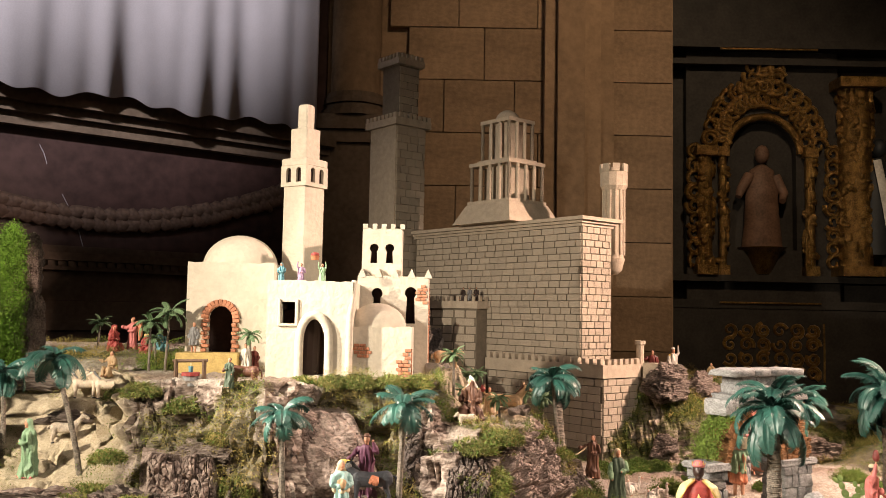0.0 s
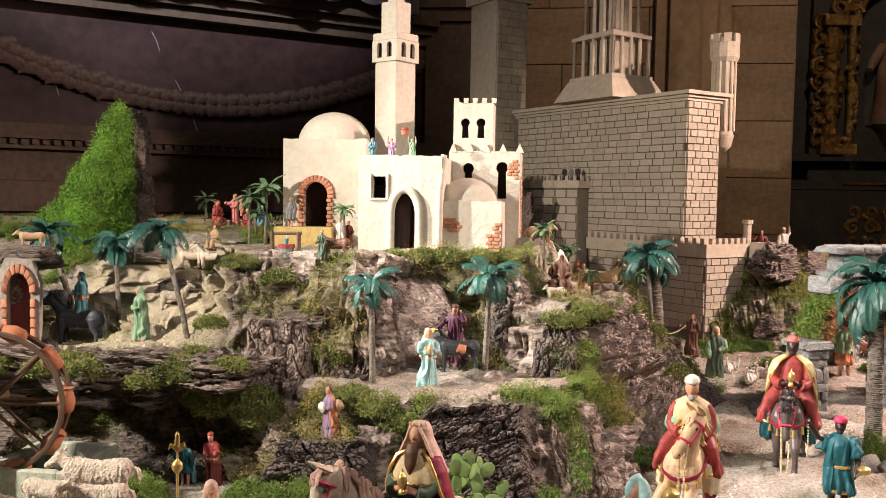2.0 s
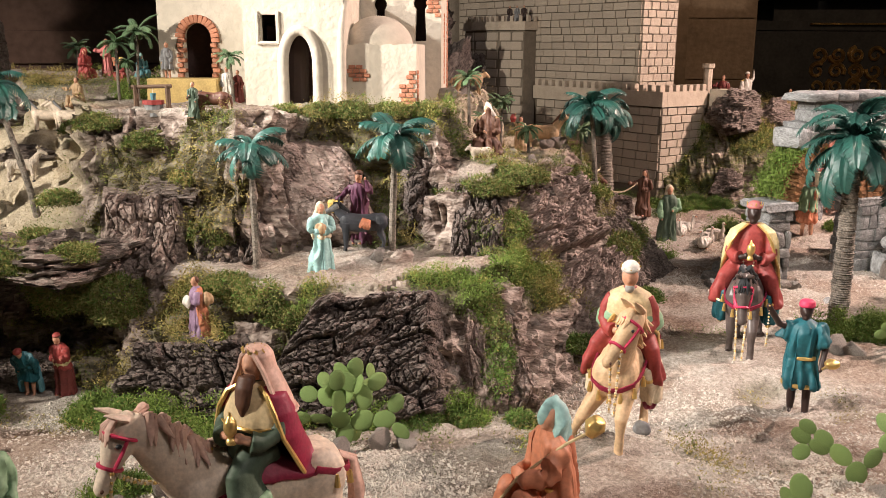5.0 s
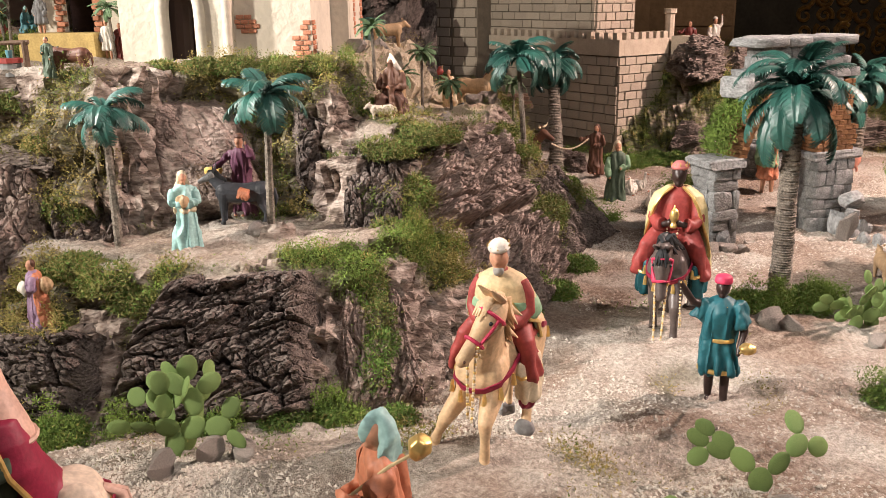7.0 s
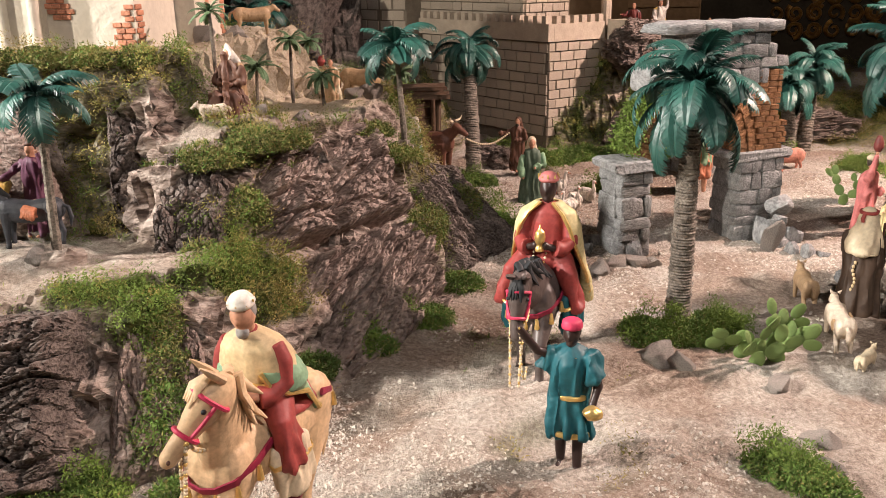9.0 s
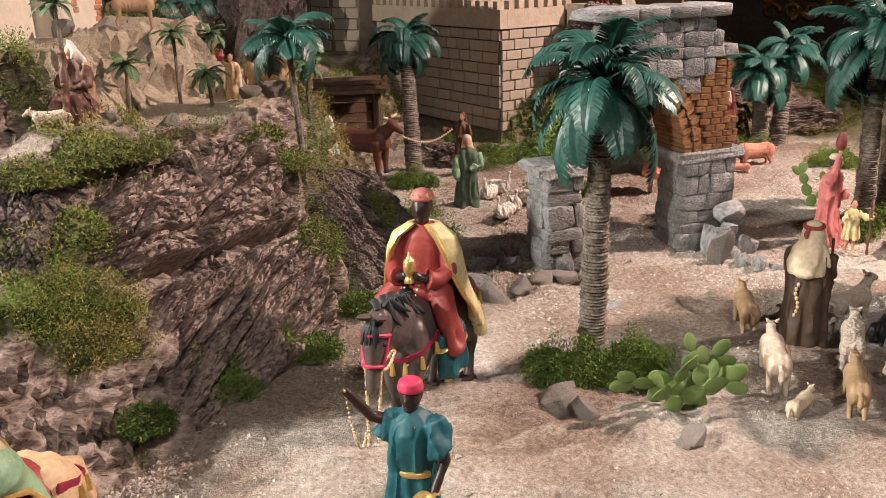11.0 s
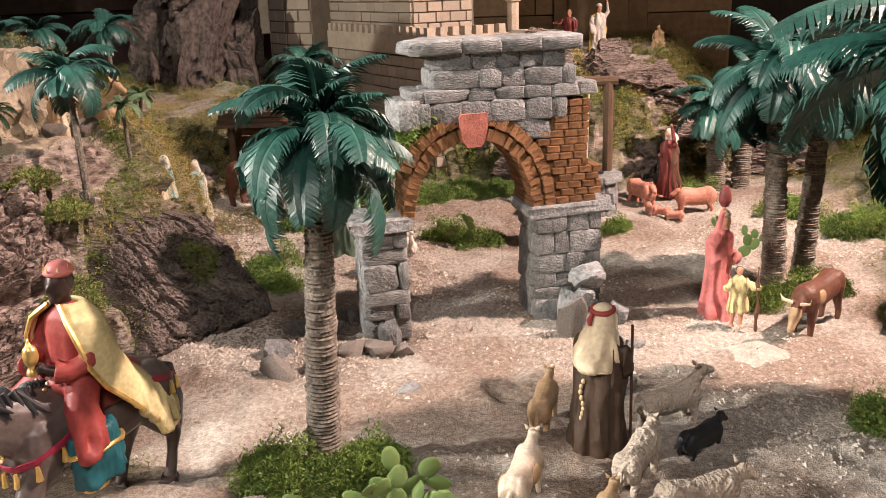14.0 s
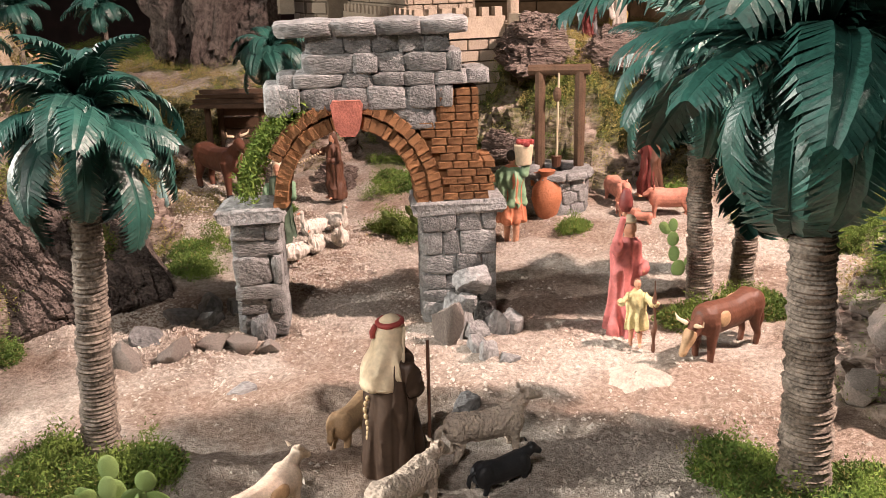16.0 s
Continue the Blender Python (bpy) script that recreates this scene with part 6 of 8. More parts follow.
    g.tube([(0, 0, 0.82), (0, -0.004, 0.87)], [0.036, 0.032], 10, pk(skin))
    head(g, (0, -0.012, 0.922), skin, hat, hatcol, hair, 1.0, beard)
    if pose_kind == "seated":
        g.M = start
    return g


def bent(g, lean, *args, **kw):
    """A figure that stoops forward from the hips."""
    start = g.M.copy()
    person(g, *args, **kw)
    for i, p in enumerate(g.v):
        if p[2] > 0.45:
            q = pose(0, 0, 0.45, lean) @ pose(0, 0, -0.45) @ Vector(p)
            g.v[i] = tuple(q)
    g.M = start


def figurine(label, x, y, h, yaw, build, z=None, name="figurine", group="figurines"):
    g = Geo()
    build(g)
    g = melt(g, 0.0095, 0.095, x * 37 + y * 11)
    zz = ground(x, y) if z is None else z
    ob = solid(name, g, MATS, label, "figurine", pose(x, y, zz - 0.004, 0, 0, yaw) @ Matrix.Scale(h, 4), group)
    return ob


def simple(label, x, y, h, yaw, robe_col, z=None, extra=None, **kw):
    def build(g):
        person(g, robe_col, **kw)
        if extra:
            extra(g)
    return figurine(label, x, y, h, yaw, build, z)


# ---- animals: one unit is the height of the back; they face -y ----
def beast(g, body, length=1.3, girth=0.26, neck=(0.35, 0.45), headlen=0.42, legr=0.065, hoof="black", mane=None, tail=0.5, tailcol=None, ears=0.1, wool=0.0, horns=False, lift=0, muzzle=None, belly=1.0, headdrop=0.5, turn=0.0):
    b, L, r = pk(body), length / 2, girth
    top = 1.0
    cz = top - r
    pts, rad = [], []
    for s, q, dz in ((-1.0, 0.55, 0.03), (-0.9, 0.85, 0.02), (-0.65, 1.04, 0.0), (-0.3, 1.0, -0.02), (0.1, 0.96, -0.03), (0.5, 1.0, 0.0), (0.8, 0.95, 0.02), (0.96, 0.66, 0.03), (1.02, 0.35, 0.03)):
        pts.append((0, s * L, cz + dz * belly))
        rad.append((r * q * 0.86, r * q * 1.02))
    g.tube(pts, rad, 16, b, 1.0, wool)
    for q in (-1, 1):
        g.ball((q * r * 0.42, -L * 0.70, cz - r * 0.05), (r * 0.50, r * 0.78, r * 0.95), b, 12, 8, wool * 0.6)
        g.ball((q * r * 0.42, L * 0.72, cz + r * 0.02), (r * 0.52, r * 0.85, r * 0.98), b, 12, 8, wool * 0.6)
    sh = Vector((0, -L * 0.78, cz + r * 0.45))
    nk = Vector((turn * 0.4, -neck[0], neck[1]))
    base, tip = sh, sh + nk
    g.tube([base + Vector((0, 0.10, -0.16)), base + nk * 0.3 + Vector((0, 0.03, 0)), base + nk * 0.7, tip], [(r * 0.62, r * 0.8), (r * 0.46, r * 0.66), (r * 0.36, r * 0.5), (r * 0.33, r * 0.44)], 12, b, 1.0, wool)
    hd = Vector((turn, -1, -headdrop)).normalized() * headlen
    s0 = tip - hd * 0.22 + Vector((0, 0, 0.02))
    g.tube([s0 - hd * 0.06, s0, s0 + hd * 0.25, s0 + hd * 0.6, s0 + hd * 0.9, s0 + hd], [r * 0.16, (r * 0.36, r * 0.42), (r * 0.38, r * 0.46), (r * 0.27, r * 0.31), (r * 0.23, r * 0.25), (r * 0.14, r * 0.15)], 12, pk(muzzle) if muzzle else b)
    for s in (-1, 1):
        e = s0 + Vector((s * r * 0.26, 0.02, r * 0.34))
        g.tube([e, e + Vector((s * ears * 0.55, 0.02, ears * 0.8))], [(0.05 * (ears / 0.1) ** 0.5, 0.03), (0.012, 0.01)], 6, b)
        if horns:
            g.tube([e + Vector((0, -0.03, 0.02)), e + Vector((s * 0.16, -0.06, 0.06)), e + Vector((s * 0.2, -0.1, 0.18))], [0.035, 0.026, 0.006], 8, pk("cream"))
        g.ball(tuple(s0 + hd * 0.28 + Vector((s * r * 0.33, 0, r * 0.16))), (0.018, 0.02, 0.018), pk("black"), 6, 4)
    for k, (sx, sy) in enumerate(((-1, -0.72), (1, -0.72), (-1, 0.74), (1, 0.74))):
        x0, y0 = sx * r * 0.55, sy * L
        if lift and k == lift - 1:
            p = [(x0, y0, cz), (x0, y0 - 0.06, cz * 0.62), (x0, y0 - 0.22, cz * 0.5), (x0, y0 - 0.20, cz * 0.18)]
        elif sy < 0:
            p = [(x0, y0, cz), (x0, y0 - 0.02, cz * 0.62), (x0, y0 - 0.03, cz * 0.3), (x0, y0 - 0.03, 0.05)]
        else:
            p = [(x0, y0 - 0.03, cz), (x0, y0 - 0.02, cz * 0.62), (x0, y0 + 0.08, cz * 0.36), (x0, y0 + 0.04, 0.05)]
        g.tube(p, [(legr * 2.0, legr * 2.3), (legr * 1.35, legr * 1.6), legr, legr * 0.85], 10, b, 1.0, wool * 0.5)
        q = Vector(p[-1])
        g.tube([q + Vector((0, 0, 0.03)), q + Vector((0, -0.02, -0.045))], [legr * 0.95, legr * 1.25], 8, pk(hoof))
    if tail:
        t = Vector((0, L * 1.0, cz + r * 0.4))
        g.tube([t, t + Vector((0, 0.12, -0.05)), t + Vector((0, 0.16, -tail * 0.6)), t + Vector((0, 0.13, -tail))], [0.03, 0.05, 0.055, 0.015], 8, pk(tailcol or body))
    if mane:
        g.tube([base + nk * 0.1 + Vector((0, 0.12, 0.1)), base + nk * 0.55 + Vector((0, r * 0.5, 0.06)), tip + Vector((0, r * 0.42, 0.1)), tip + Vector((0, -0.05, 0.14))], [(0.04, 0.09), (0.045, 0.10), (0.045, 0.09), (0.03, 0.04)], 8, pk(mane), 1.0, 0.15)
    return s0, hd, tip


def animal(label, x, y, h, yaw, body, z=None, name="animal_figurine", spots=None, **kw):
    random.seed(int(abs(x * 1000) + abs(y * 777)))
    g = Geo()
    beast(g, body, **kw)
    if spots:
        for _ in range(3):
            g.ball((random.choice((-1, 1)) * 0.19, random.uniform(-0.4, 0.5), 0.78), (0.06, 0.16, 0.13), pk(spots), 8, 5)
    g = melt(g, 0.017, 0.02, x * 31 + y * 17)
    zz = ground(x, y) if z is None else z
    return solid(name, g, MATS, label, "animal figurine", pose(x, y, zz - 0.003, 0, 0, yaw) @ Matrix.Scale(h, 4), "animal figurines")


def sheep(label, x, y, h, yaw, body="wool", z=None, **kw):
    kw = {"length": 1.25, "girth": 0.235, "neck": (0.26, 0.10), "headlen": 0.36, "legr": 0.042, "headdrop": 0.7, "wool": 0.03, "tail": 0.32, "ears": 0.11, "hoof": "greywool", **kw}
    return animal(label, x, y, h, yaw, body, z, **kw)


# ---- the riders ----
def chain(g, a, b, sag, n=26, r=0.010):
    a, b = Vector(a), Vector(b)
    g.thin = True
    for k in range(n):
        s = k / (n - 1)
        p = a.lerp(b, s) - Vector((0, 0, sag * 4 * s * (1 - s)))
        g.ball(tuple(p), (r * 1.1, r * 0.8, r) if k % 2 else (r * 0.8, r * 1.1, r), pk("creamgold" if k % 3 else "gold"), 6, 4)
    g.thin = False


def horse(g, coat, mane, poll, nose, fore_l, fore_r, hind_l, hind_r, hoof="grey", flow=0.0):
    """A horse one unit high at the back, facing -y; legs are chains of joints from the shoulder or hip to the fetlock."""
    c, poll, nose = pk(coat), Vector(poll), Vector(nose)
    g.tube([(0, -0.58, 0.74), (0, -0.52, 0.735), (0, -0.42, 0.74), (0, -0.26, 0.745), (0, -0.05, 0.725), (0, 0.18, 0.735), (0, 0.40, 0.765), (0, 0.54, 0.765), (0, 0.61, 0.75)],
           [(0.08, 0.10), (0.15, 0.18), (0.19, 0.235), (0.205, 0.255), (0.215, 0.25), (0.21, 0.245), (0.205, 0.235), (0.15, 0.18), (0.05, 0.07)], 18, c)
    for q in (-1, 1):
        g.ball((q * 0.105, -0.42, 0.70), (0.11, 0.15, 0.22), c, 12, 8)
        g.ball((q * 0.115, 0.42, 0.76), (0.115, 0.19, 0.22), c, 12, 8)
    root = Vector((0, -0.36, 0.84))
    bow = root.lerp(poll, 0.5) + Vector((0, -0.05, 0.03))
    line = [root.lerp(bow, t).lerp(bow.lerp(poll, t), t) for t in (0, 0.2, 0.4, 0.6, 0.8, 1.0)]
    g.tube([root + Vector((0, 0.12, -0.12))] + line, [(0.15, 0.22), (0.15, 0.245), (0.128, 0.215), (0.108, 0.18), (0.094, 0.152), (0.086, 0.13), (0.076, 0.105)], 14, c)
    d = nose - poll
    stops = (-0.14, 0.0, 0.16, 0.36, 0.58, 0.80, 0.95, 1.02)
    g.tube([poll + d * t for t in stops], [(0.03, 0.035), (0.074, 0.085), (0.088, 0.112), (0.080, 0.105), (0.058, 0.072), (0.052, 0.060), (0.050, 0.052), (0.022, 0.022)], 14, c)
    g.thin = True
    side = d.cross(Vector((0, 0, 1))).normalized()
    lift = side.cross(d).normalized()
    for q in (-1, 1):
        g.ball(tuple(poll + d * 0.30 + side * (q * 0.080) + lift * 0.035), (0.016, 0.020, 0.016), pk("black"), 8, 5)
        g.ball(tuple(poll + d * 0.93 + side * (q * 0.044) + lift * 0.015), (0.010, 0.014, 0.014), pk("brown"), 8, 5)
        e = poll + side * (q * 0.055) + lift * 0.07 - d * 0.06
        g.tube([e - lift * 0.04, e + lift * 0.04 + side * (q * 0.012), e + lift * 0.13 + side * (q * 0.022)], [(0.034, 0.026), (0.036, 0.024), (0.006, 0.006)], 8, c)
    # mane in overlapping locks along the crest
    rnd = random.Random(4)
    for k in range(26):
        t = k / 25
        i = min(4, int(t * 5))
        at = line[i].lerp(line[i + 1], t * 5 - i)
        way = (line[i + 1] - line[i]).normalized()
        back = Vector((0, way.z, -way.y)).normalized()
        crest = at + back * (0.225 - 0.115 * t)
        q = rnd.choice((-1, 1, 1))
        fall = Vector((q * rnd.uniform(0.07, 0.15), rnd.uniform(-0.02, 0.10) + flow, -rnd.uniform(0.10, 0.20)))
        g.tube([crest - back * 0.03, crest + back * 0.018 + Vector((q * 0.035, 0, 0)), crest + fall * 0.6, crest + fall], [0.028, 0.030, 0.024, 0.006], 7, pk(mane), 1.0, 0.12)
    for k in range(6):
        q = rnd.uniform(-0.05, 0.05)
        g.tube([poll + lift * 0.09 + side * q * 0.4, poll + d * 0.14 + lift * 0.115 + side * q, poll + d * rnd.uniform(0.26, 0.36) + lift * 0.10 + side * q * 1.3], [0.024, 0.024, 0.006], 6, pk(mane), 1.0, 0.1)
    for k in range(9):
        x, y = rnd.uniform(-0.04, 0.04), rnd.uniform(-0.03, 0.03)
        g.tube([(x * 0.4, 0.58, 0.86), (x * 0.7, 0.68 + y * 0.5, 0.80), (x, 0.72 + y, 0.55), (x * 1.3, 0.70 + y, 0.34), (x * 0.8, 0.67 + y, 0.18 + rnd.uniform(0, 0.1))], [0.028, 0.034, 0.036, 0.028, 0.006], 7, pk(mane), 1.0, 0.08)
    g.thin = False
    for q, chain_of, front in ((1, fore_l, True), (-1, fore_r, True), (1, hind_l, False), (-1, hind_r, False)):
        p = [Vector(v) for v in chain_of]
        g.tube([p[0], p[0].lerp(p[1], 0.5), p[1], p[1].lerp(p[2], 0.5), p[2]], [(0.10, 0.13) if front else (0.11, 0.17), (0.078, 0.095) if front else (0.085, 0.12), 0.056, 0.038, 0.042], 12, c)
        way = (p[2] - p[1]).normalized() * 0.4 + Vector((0, -0.3, -0.8))
        end = p[2] + way.normalized() * 0.075
        g.tube([p[2], end], [0.040, 0.050], 10, c)
        g.tube([end, end + Vector((0, -0.018, -0.07))], [0.050, 0.064], 10, pk(hoof))
    return poll, nose, side, lift


def drape(g, col, rows, n=26, thick=0.03, hem="gold"):
    """A cloth open in front: rows of height, half width, depth, set-back and half opening in degrees."""
    rings = []
    for z, w, d, oy, gap in rows:
        around = [math.radians(-90 + gap + (360 - 2 * gap) * j / (n - 1)) for j in range(n)]
        rings.append([(w * math.cos(a), oy + d * math.sin(a), z) for a in around] + [((w - thick) * math.cos(a), oy + (d - thick) * math.sin(a), z) for a in reversed(around)])
    g.loft(rings, pk(col))
    g.thin = True
    for edge in (0, n - 1):
        g.tube([r[edge] for r in rings], 0.013, 6, pk(hem), 1.0, 0.12)
    g.tube(rings[-1][:n], 0.013, 6, pk(hem), 1.0, 0.12)
    g.thin = False


def rider(g, robe_col, cape, hat, hatcol, skin, seat, s, legcol, beard=None, shawl=None, lean=0.0, turn=0.0, cape_rows=(), boots="gold"):
    """A rider on a back at seat: skirted legs hang down both flanks, the trunk leans and turns."""
    keep_pose = g.M.copy()
    base = g.M @ pose(0, seat[0], seat[1] - 0.46 * s) @ Matrix.Scale(s, 4)
    g.M = base
    for q in (-1, 1):
        g.tube([(0.05 * q, 0.04, 0.50), (0.115 * q, -0.06, 0.475), (0.165 * q, -0.115, 0.40), (0.185 * q, -0.105, 0.30), (0.19 * q, -0.09, 0.22)], [(0.075, 0.08), (0.075, 0.09), (0.066, 0.105), (0.058, 0.118), (0.054, 0.130)], 16, pk(robe_col))
        g.tube([(0.182 * q, -0.10, 0.30), (0.190 * q, -0.09, 0.19), (0.192 * q, -0.08, 0.06)], [(0.050, 0.105), (0.050, 0.120), (0.052, 0.130)], 14, pk(legcol))
        g.tube([(0.188 * q, -0.07, 0.13), (0.188 * q, -0.075, 0.05)], [0.028, 0.026], 8, pk(skin))
        g.ball((0.188 * q, -0.115, 0.03), (0.030, 0.075, 0.028), pk(boots), 8, 5)
        g.thin = True
        around = [(0.19 * q + 0.062 * math.cos(a), -0.09 + 0.138 * math.sin(a), 0.222 + 0.006 * math.sin(5 * a)) for a in (2 * math.pi * j / 20 for j in range(21))]
        g.tube(around, 0.012, 6, pk("gold"), 1.0, 0.15)
        g.thin = False
    g.ball((0, -0.03, 0.48), (0.15, 0.13, 0.085), pk(robe_col), 14, 8)
    g.M = base @ pose(0, 0, 0.46, lean, 0, turn) @ pose(0, 0, -0.46)
    robe(g, [(0.42, 0.125, 0.11, 0), (0.52, 0.112, 0.09, 0), (0.62, 0.118, 0.09, 0), (0.72, 0.130, 0.088, 0), (0.785, 0.118, 0.075, 0), (0.82, 0.07, 0.052, 0), (0.845, 0.036, 0.036, 0)], pk(robe_col), 0.006, 24)
    drape(g, cape, cape_rows)
    if shawl:
        robe(g, [(0.62, 0.198, 0.138, 0.004), (0.66, 0.198, 0.134, 0.004), (0.71, 0.182, 0.120, 0.004), (0.77, 0.152, 0.098, 0.003), (0.82, 0.08, 0.06, 0), (0.84, 0.045, 0.042, 0)], pk(shawl), 0.006, 30, 0, 9)
        g.thin = True
        g.tube([(0.202 * math.cos(a), 0.004 + 0.142 * math.sin(a), 0.622 + 0.006 * math.sin(7 * a)) for a in (2 * math.pi * j / 40 for j in range(41))], 0.011, 6, pk("gold"), 1.0, 0.15)
        g.thin = False
    if hat == "veil":
        drape(g, hatcol, [(1.005, 0.055, 0.055, 0.02, 8), (0.97, 0.080, 0.082, 0.02, 30), (0.90, 0.092, 0.092, 0.025, 50), (0.82, 0.135, 0.110, 0.03, 54), (0.74, 0.172, 0.130, 0.035, 60), (0.68, 0.188, 0.140, 0.04, 66)], hem="rosecream")
        g.tube([(0, -0.075, 0.875), (0, -0.10, 0.82), (0, -0.115, 0.74), (0, -0.12, 0.68)], [(0.045, 0.03), (0.05, 0.035), (0.042, 0.03), (0.012, 0.012)], 10, pk("brown"))
    for q in (-1, 1):
        sleeve = [(0.112 * q, 0.0, 0.765), (0.150 * q, -0.02, 0.69), (0.162 * q, -0.055, 0.605), (0.12 * q, -0.13, 0.575), (0.08 * q, -0.165, 0.585)]
        g.tube(sleeve, [0.046, 0.048, 0.048, 0.048, 0.058], 12, pk(robe_col))
        g.tube([(0.085 * q, -0.165, 0.585), (0.04 * q, -0.19, 0.60)], [0.026, 0.022], 8, pk(skin))
        g.ball((0.03 * q, -0.195, 0.605), (0.026, 0.028, 0.030), pk(skin), 8, 6)
    g.tube([(0.0, -0.215, z) for z in (0.575, 0.60, 0.615, 0.635, 0.665, 0.70, 0.715, 0.75)], [0.030, 0.028, 0.012, 0.030, 0.036, 0.030, 0.014, 0.006], 12, pk("gold"))
    g.tube([(0, 0, 0.82), (0, -0.004, 0.87)], [0.036, 0.032], 10, pk(skin))
    head(g, (0, -0.016, 0.925), skin, hat, hatcol, "hair" if skin == "dark_skin" else "greybeard", 1.06, beard)
    g.M = keep_pose


def harness(g, poll, nose, side, lift, cloth, rein_to):
    """Saddle cloth, breast and rump straps with gold tassels, bridle and chain reins."""
    around = [math.radians(-68 + 136 * j / 14) for j in range(15)]
    rows = []
    for y, grow in ((-0.16, 0.012), (0.0, 0.018), (0.2, 0.018), (0.38, 0.012)):
        rows.append([((0.214 + grow) * math.sin(a), y, 0.735 + (0.262 + grow) * math.cos(a)) for a in around] + [(0.19 * math.sin(a), y, 0.735 + 0.235 * math.cos(a)) for a in reversed(around)])
    g.loft(rows, pk(cloth))
    g.thin = True
    strap = [(0.222, -0.20, 0.82), (0.222, -0.36, 0.76), (0.185, -0.52, 0.70), (0.09, -0.60, 0.665), (0, -0.615, 0.655), (-0.09, -0.60, 0.665), (-0.185, -0.52, 0.70), (-0.222, -0.36, 0.76), (-0.222, -0.20, 0.82)]
    rump = [(0.225, 0.36, 0.88), (0.205, 0.50, 0.83), (0.12, 0.62, 0.80), (0, 0.645, 0.79), (-0.12, 0.62, 0.80), (-0.205, 0.50, 0.83), (-0.225, 0.36, 0.88)]
    for path in (strap, rump):
        g.tube(path, [(0.012, 0.028)] * len(path), 6, pk("crimson"))
        for x, y, z in path[1:-1]:
            g.tube([(x * 1.06, y * 1.02, z - 0.02), (x * 1.08, y * 1.02, z - 0.05), (x * 1.08, y * 1.02, z - 0.11)], [0.012, 0.016, 0.024], 7, pk("gold"))
    d = nose - poll
    for f, rx, ry in ((0.18, 0.096, 0.118), (0.62, 0.064, 0.078)):
        c = poll + d * f
        g.tube([c + (side * rx * math.cos(a) + lift * ry * math.sin(a)) for a in (2 * math.pi * j / 18 for j in range(19))], 0.014, 6, pk("magenta"))
    for q in (-1, 1):
        g.tube([poll + d * 0.18 + side * (q * 0.096), poll + d * 0.40 + side * (q * 0.088), poll + d * 0.62 + side * (q * 0.064)], 0.013, 6, pk("magenta"))
        chain(g, poll + d * 0.66 + side * (q * 0.066), (q * 0.06, rein_to[0], rein_to[1]), 0.20, 34, 0.013)
        hang = poll + d * 0.68 + side * (q * 0.055)
        chain(g, hang, hang + Vector((q * 0.02, -0.05, -0.55)), -0.02, 26, 0.014)
    g.thin = False


def king(label, x, y, z, h, yaw, coat, mane, stance, cloth, rider_kw, hoof="grey"):
    random.seed(3)
    g = Geo()
    poll, nose, side, lift = horse(g, coat, mane, hoof=hoof, **stance)
    harness(g, poll, nose, side, lift, cloth, (-0.24, 1.16))
    rider(g, **rider_kw)
    g = melt(g, 0.0125, 0.095, x * 50)
    return solid("mounted_king_figurine", g, MATS, label, "figurine", pose(x, y, z - 0.003, 0, 0, yaw) @ Matrix.Scale(h, 4), "figurines")


LONG = [(0.82, 0.090, 0.070, 0.01, 40), (0.785, 0.165, 0.105, 0.0, 46), (0.70, 0.205, 0.140, 0.0, 54), (0.58, 0.232, 0.175, 0.01, 62), (0.44, 0.240, 0.215, 0.06, 74), (0.28, 0.245, 0.25, 0.12, 84), (0.10, 0.265, 0.27, 0.16, 90)]
king("bearded king figurine in green and crimson on a white horse", -0.150, 1.475, ground(-0.155, 1.455), 0.188, -62, "whitehorse", "rosecream",
     {"poll": (0.03, -0.82, 1.36), "nose": (0.10, -1.02, 0.92), "fore_l": ((0.10, -0.42, 0.62), (0.11, -0.46, 0.34), (0.11, -0.44, 0.13)), "fore_r": ((-0.10, -0.42, 0.62), (-0.10, -0.66, 0.44), (-0.10, -0.58, 0.22)),
      "hind_l": ((0.11, 0.42, 0.66), (0.11, 0.50, 0.36), (0.11, 0.46, 0.13)), "hind_r": ((-0.11, 0.42, 0.66), (-0.11, 0.38, 0.36), (-0.11, 0.34, 0.13))}, "crimson",
     {"robe_col": "green", "cape": "crimson", "hat": "veil", "hatcol": "rosecream", "skin": "skin", "seat": (0.02, 1.0), "s": 1.36, "legcol": "mint", "beard": "brown", "shawl": "goldcloth", "turn": 42, "cape_rows": LONG})
king("bearded king figurine in gold and red on a tan horse", 0.385, 1.972, 0.755, 0.195, -20, "camel", "camel",
     {"poll": (0.20, -0.60, 1.36), "nose": (0.02, -0.90, 0.98), "fore_l": ((0.10, -0.44, 0.62), (0.12, -0.66, 0.42), (0.11, -0.64, 0.13)), "fore_r": ((-0.10, -0.42, 0.62), (-0.26, -0.56, 0.34), (-0.36, -0.52, 0.13)),
      "hind_l": ((0.11, 0.42, 0.66), (0.14, 0.30, 0.36), (0.15, 0.20, 0.13)), "hind_r": ((-0.11, 0.42, 0.66), (-0.11, 0.50, 0.36), (-0.11, 0.46, 0.13))}, "red",
     {"robe_col": "red", "cape": "mint", "hat": "crown", "hatcol": "white", "skin": "skin", "seat": (0.06, 0.97), "s": 1.34, "legcol": "creamgold", "beard": "greybeard", "shawl": "goldcloth", "lean": 15, "turn": 6, "boots": "crimson",
      "cape_rows": [(0.68, 0.190, 0.128, 0.0, 26), (0.62, 0.222, 0.150, 0.0, 34), (0.56, 0.232, 0.16, 0.01, 52), (0.44, 0.19, 0.15, 0.05, 100), (0.28, 0.20, 0.17, 0.08, 112)]})
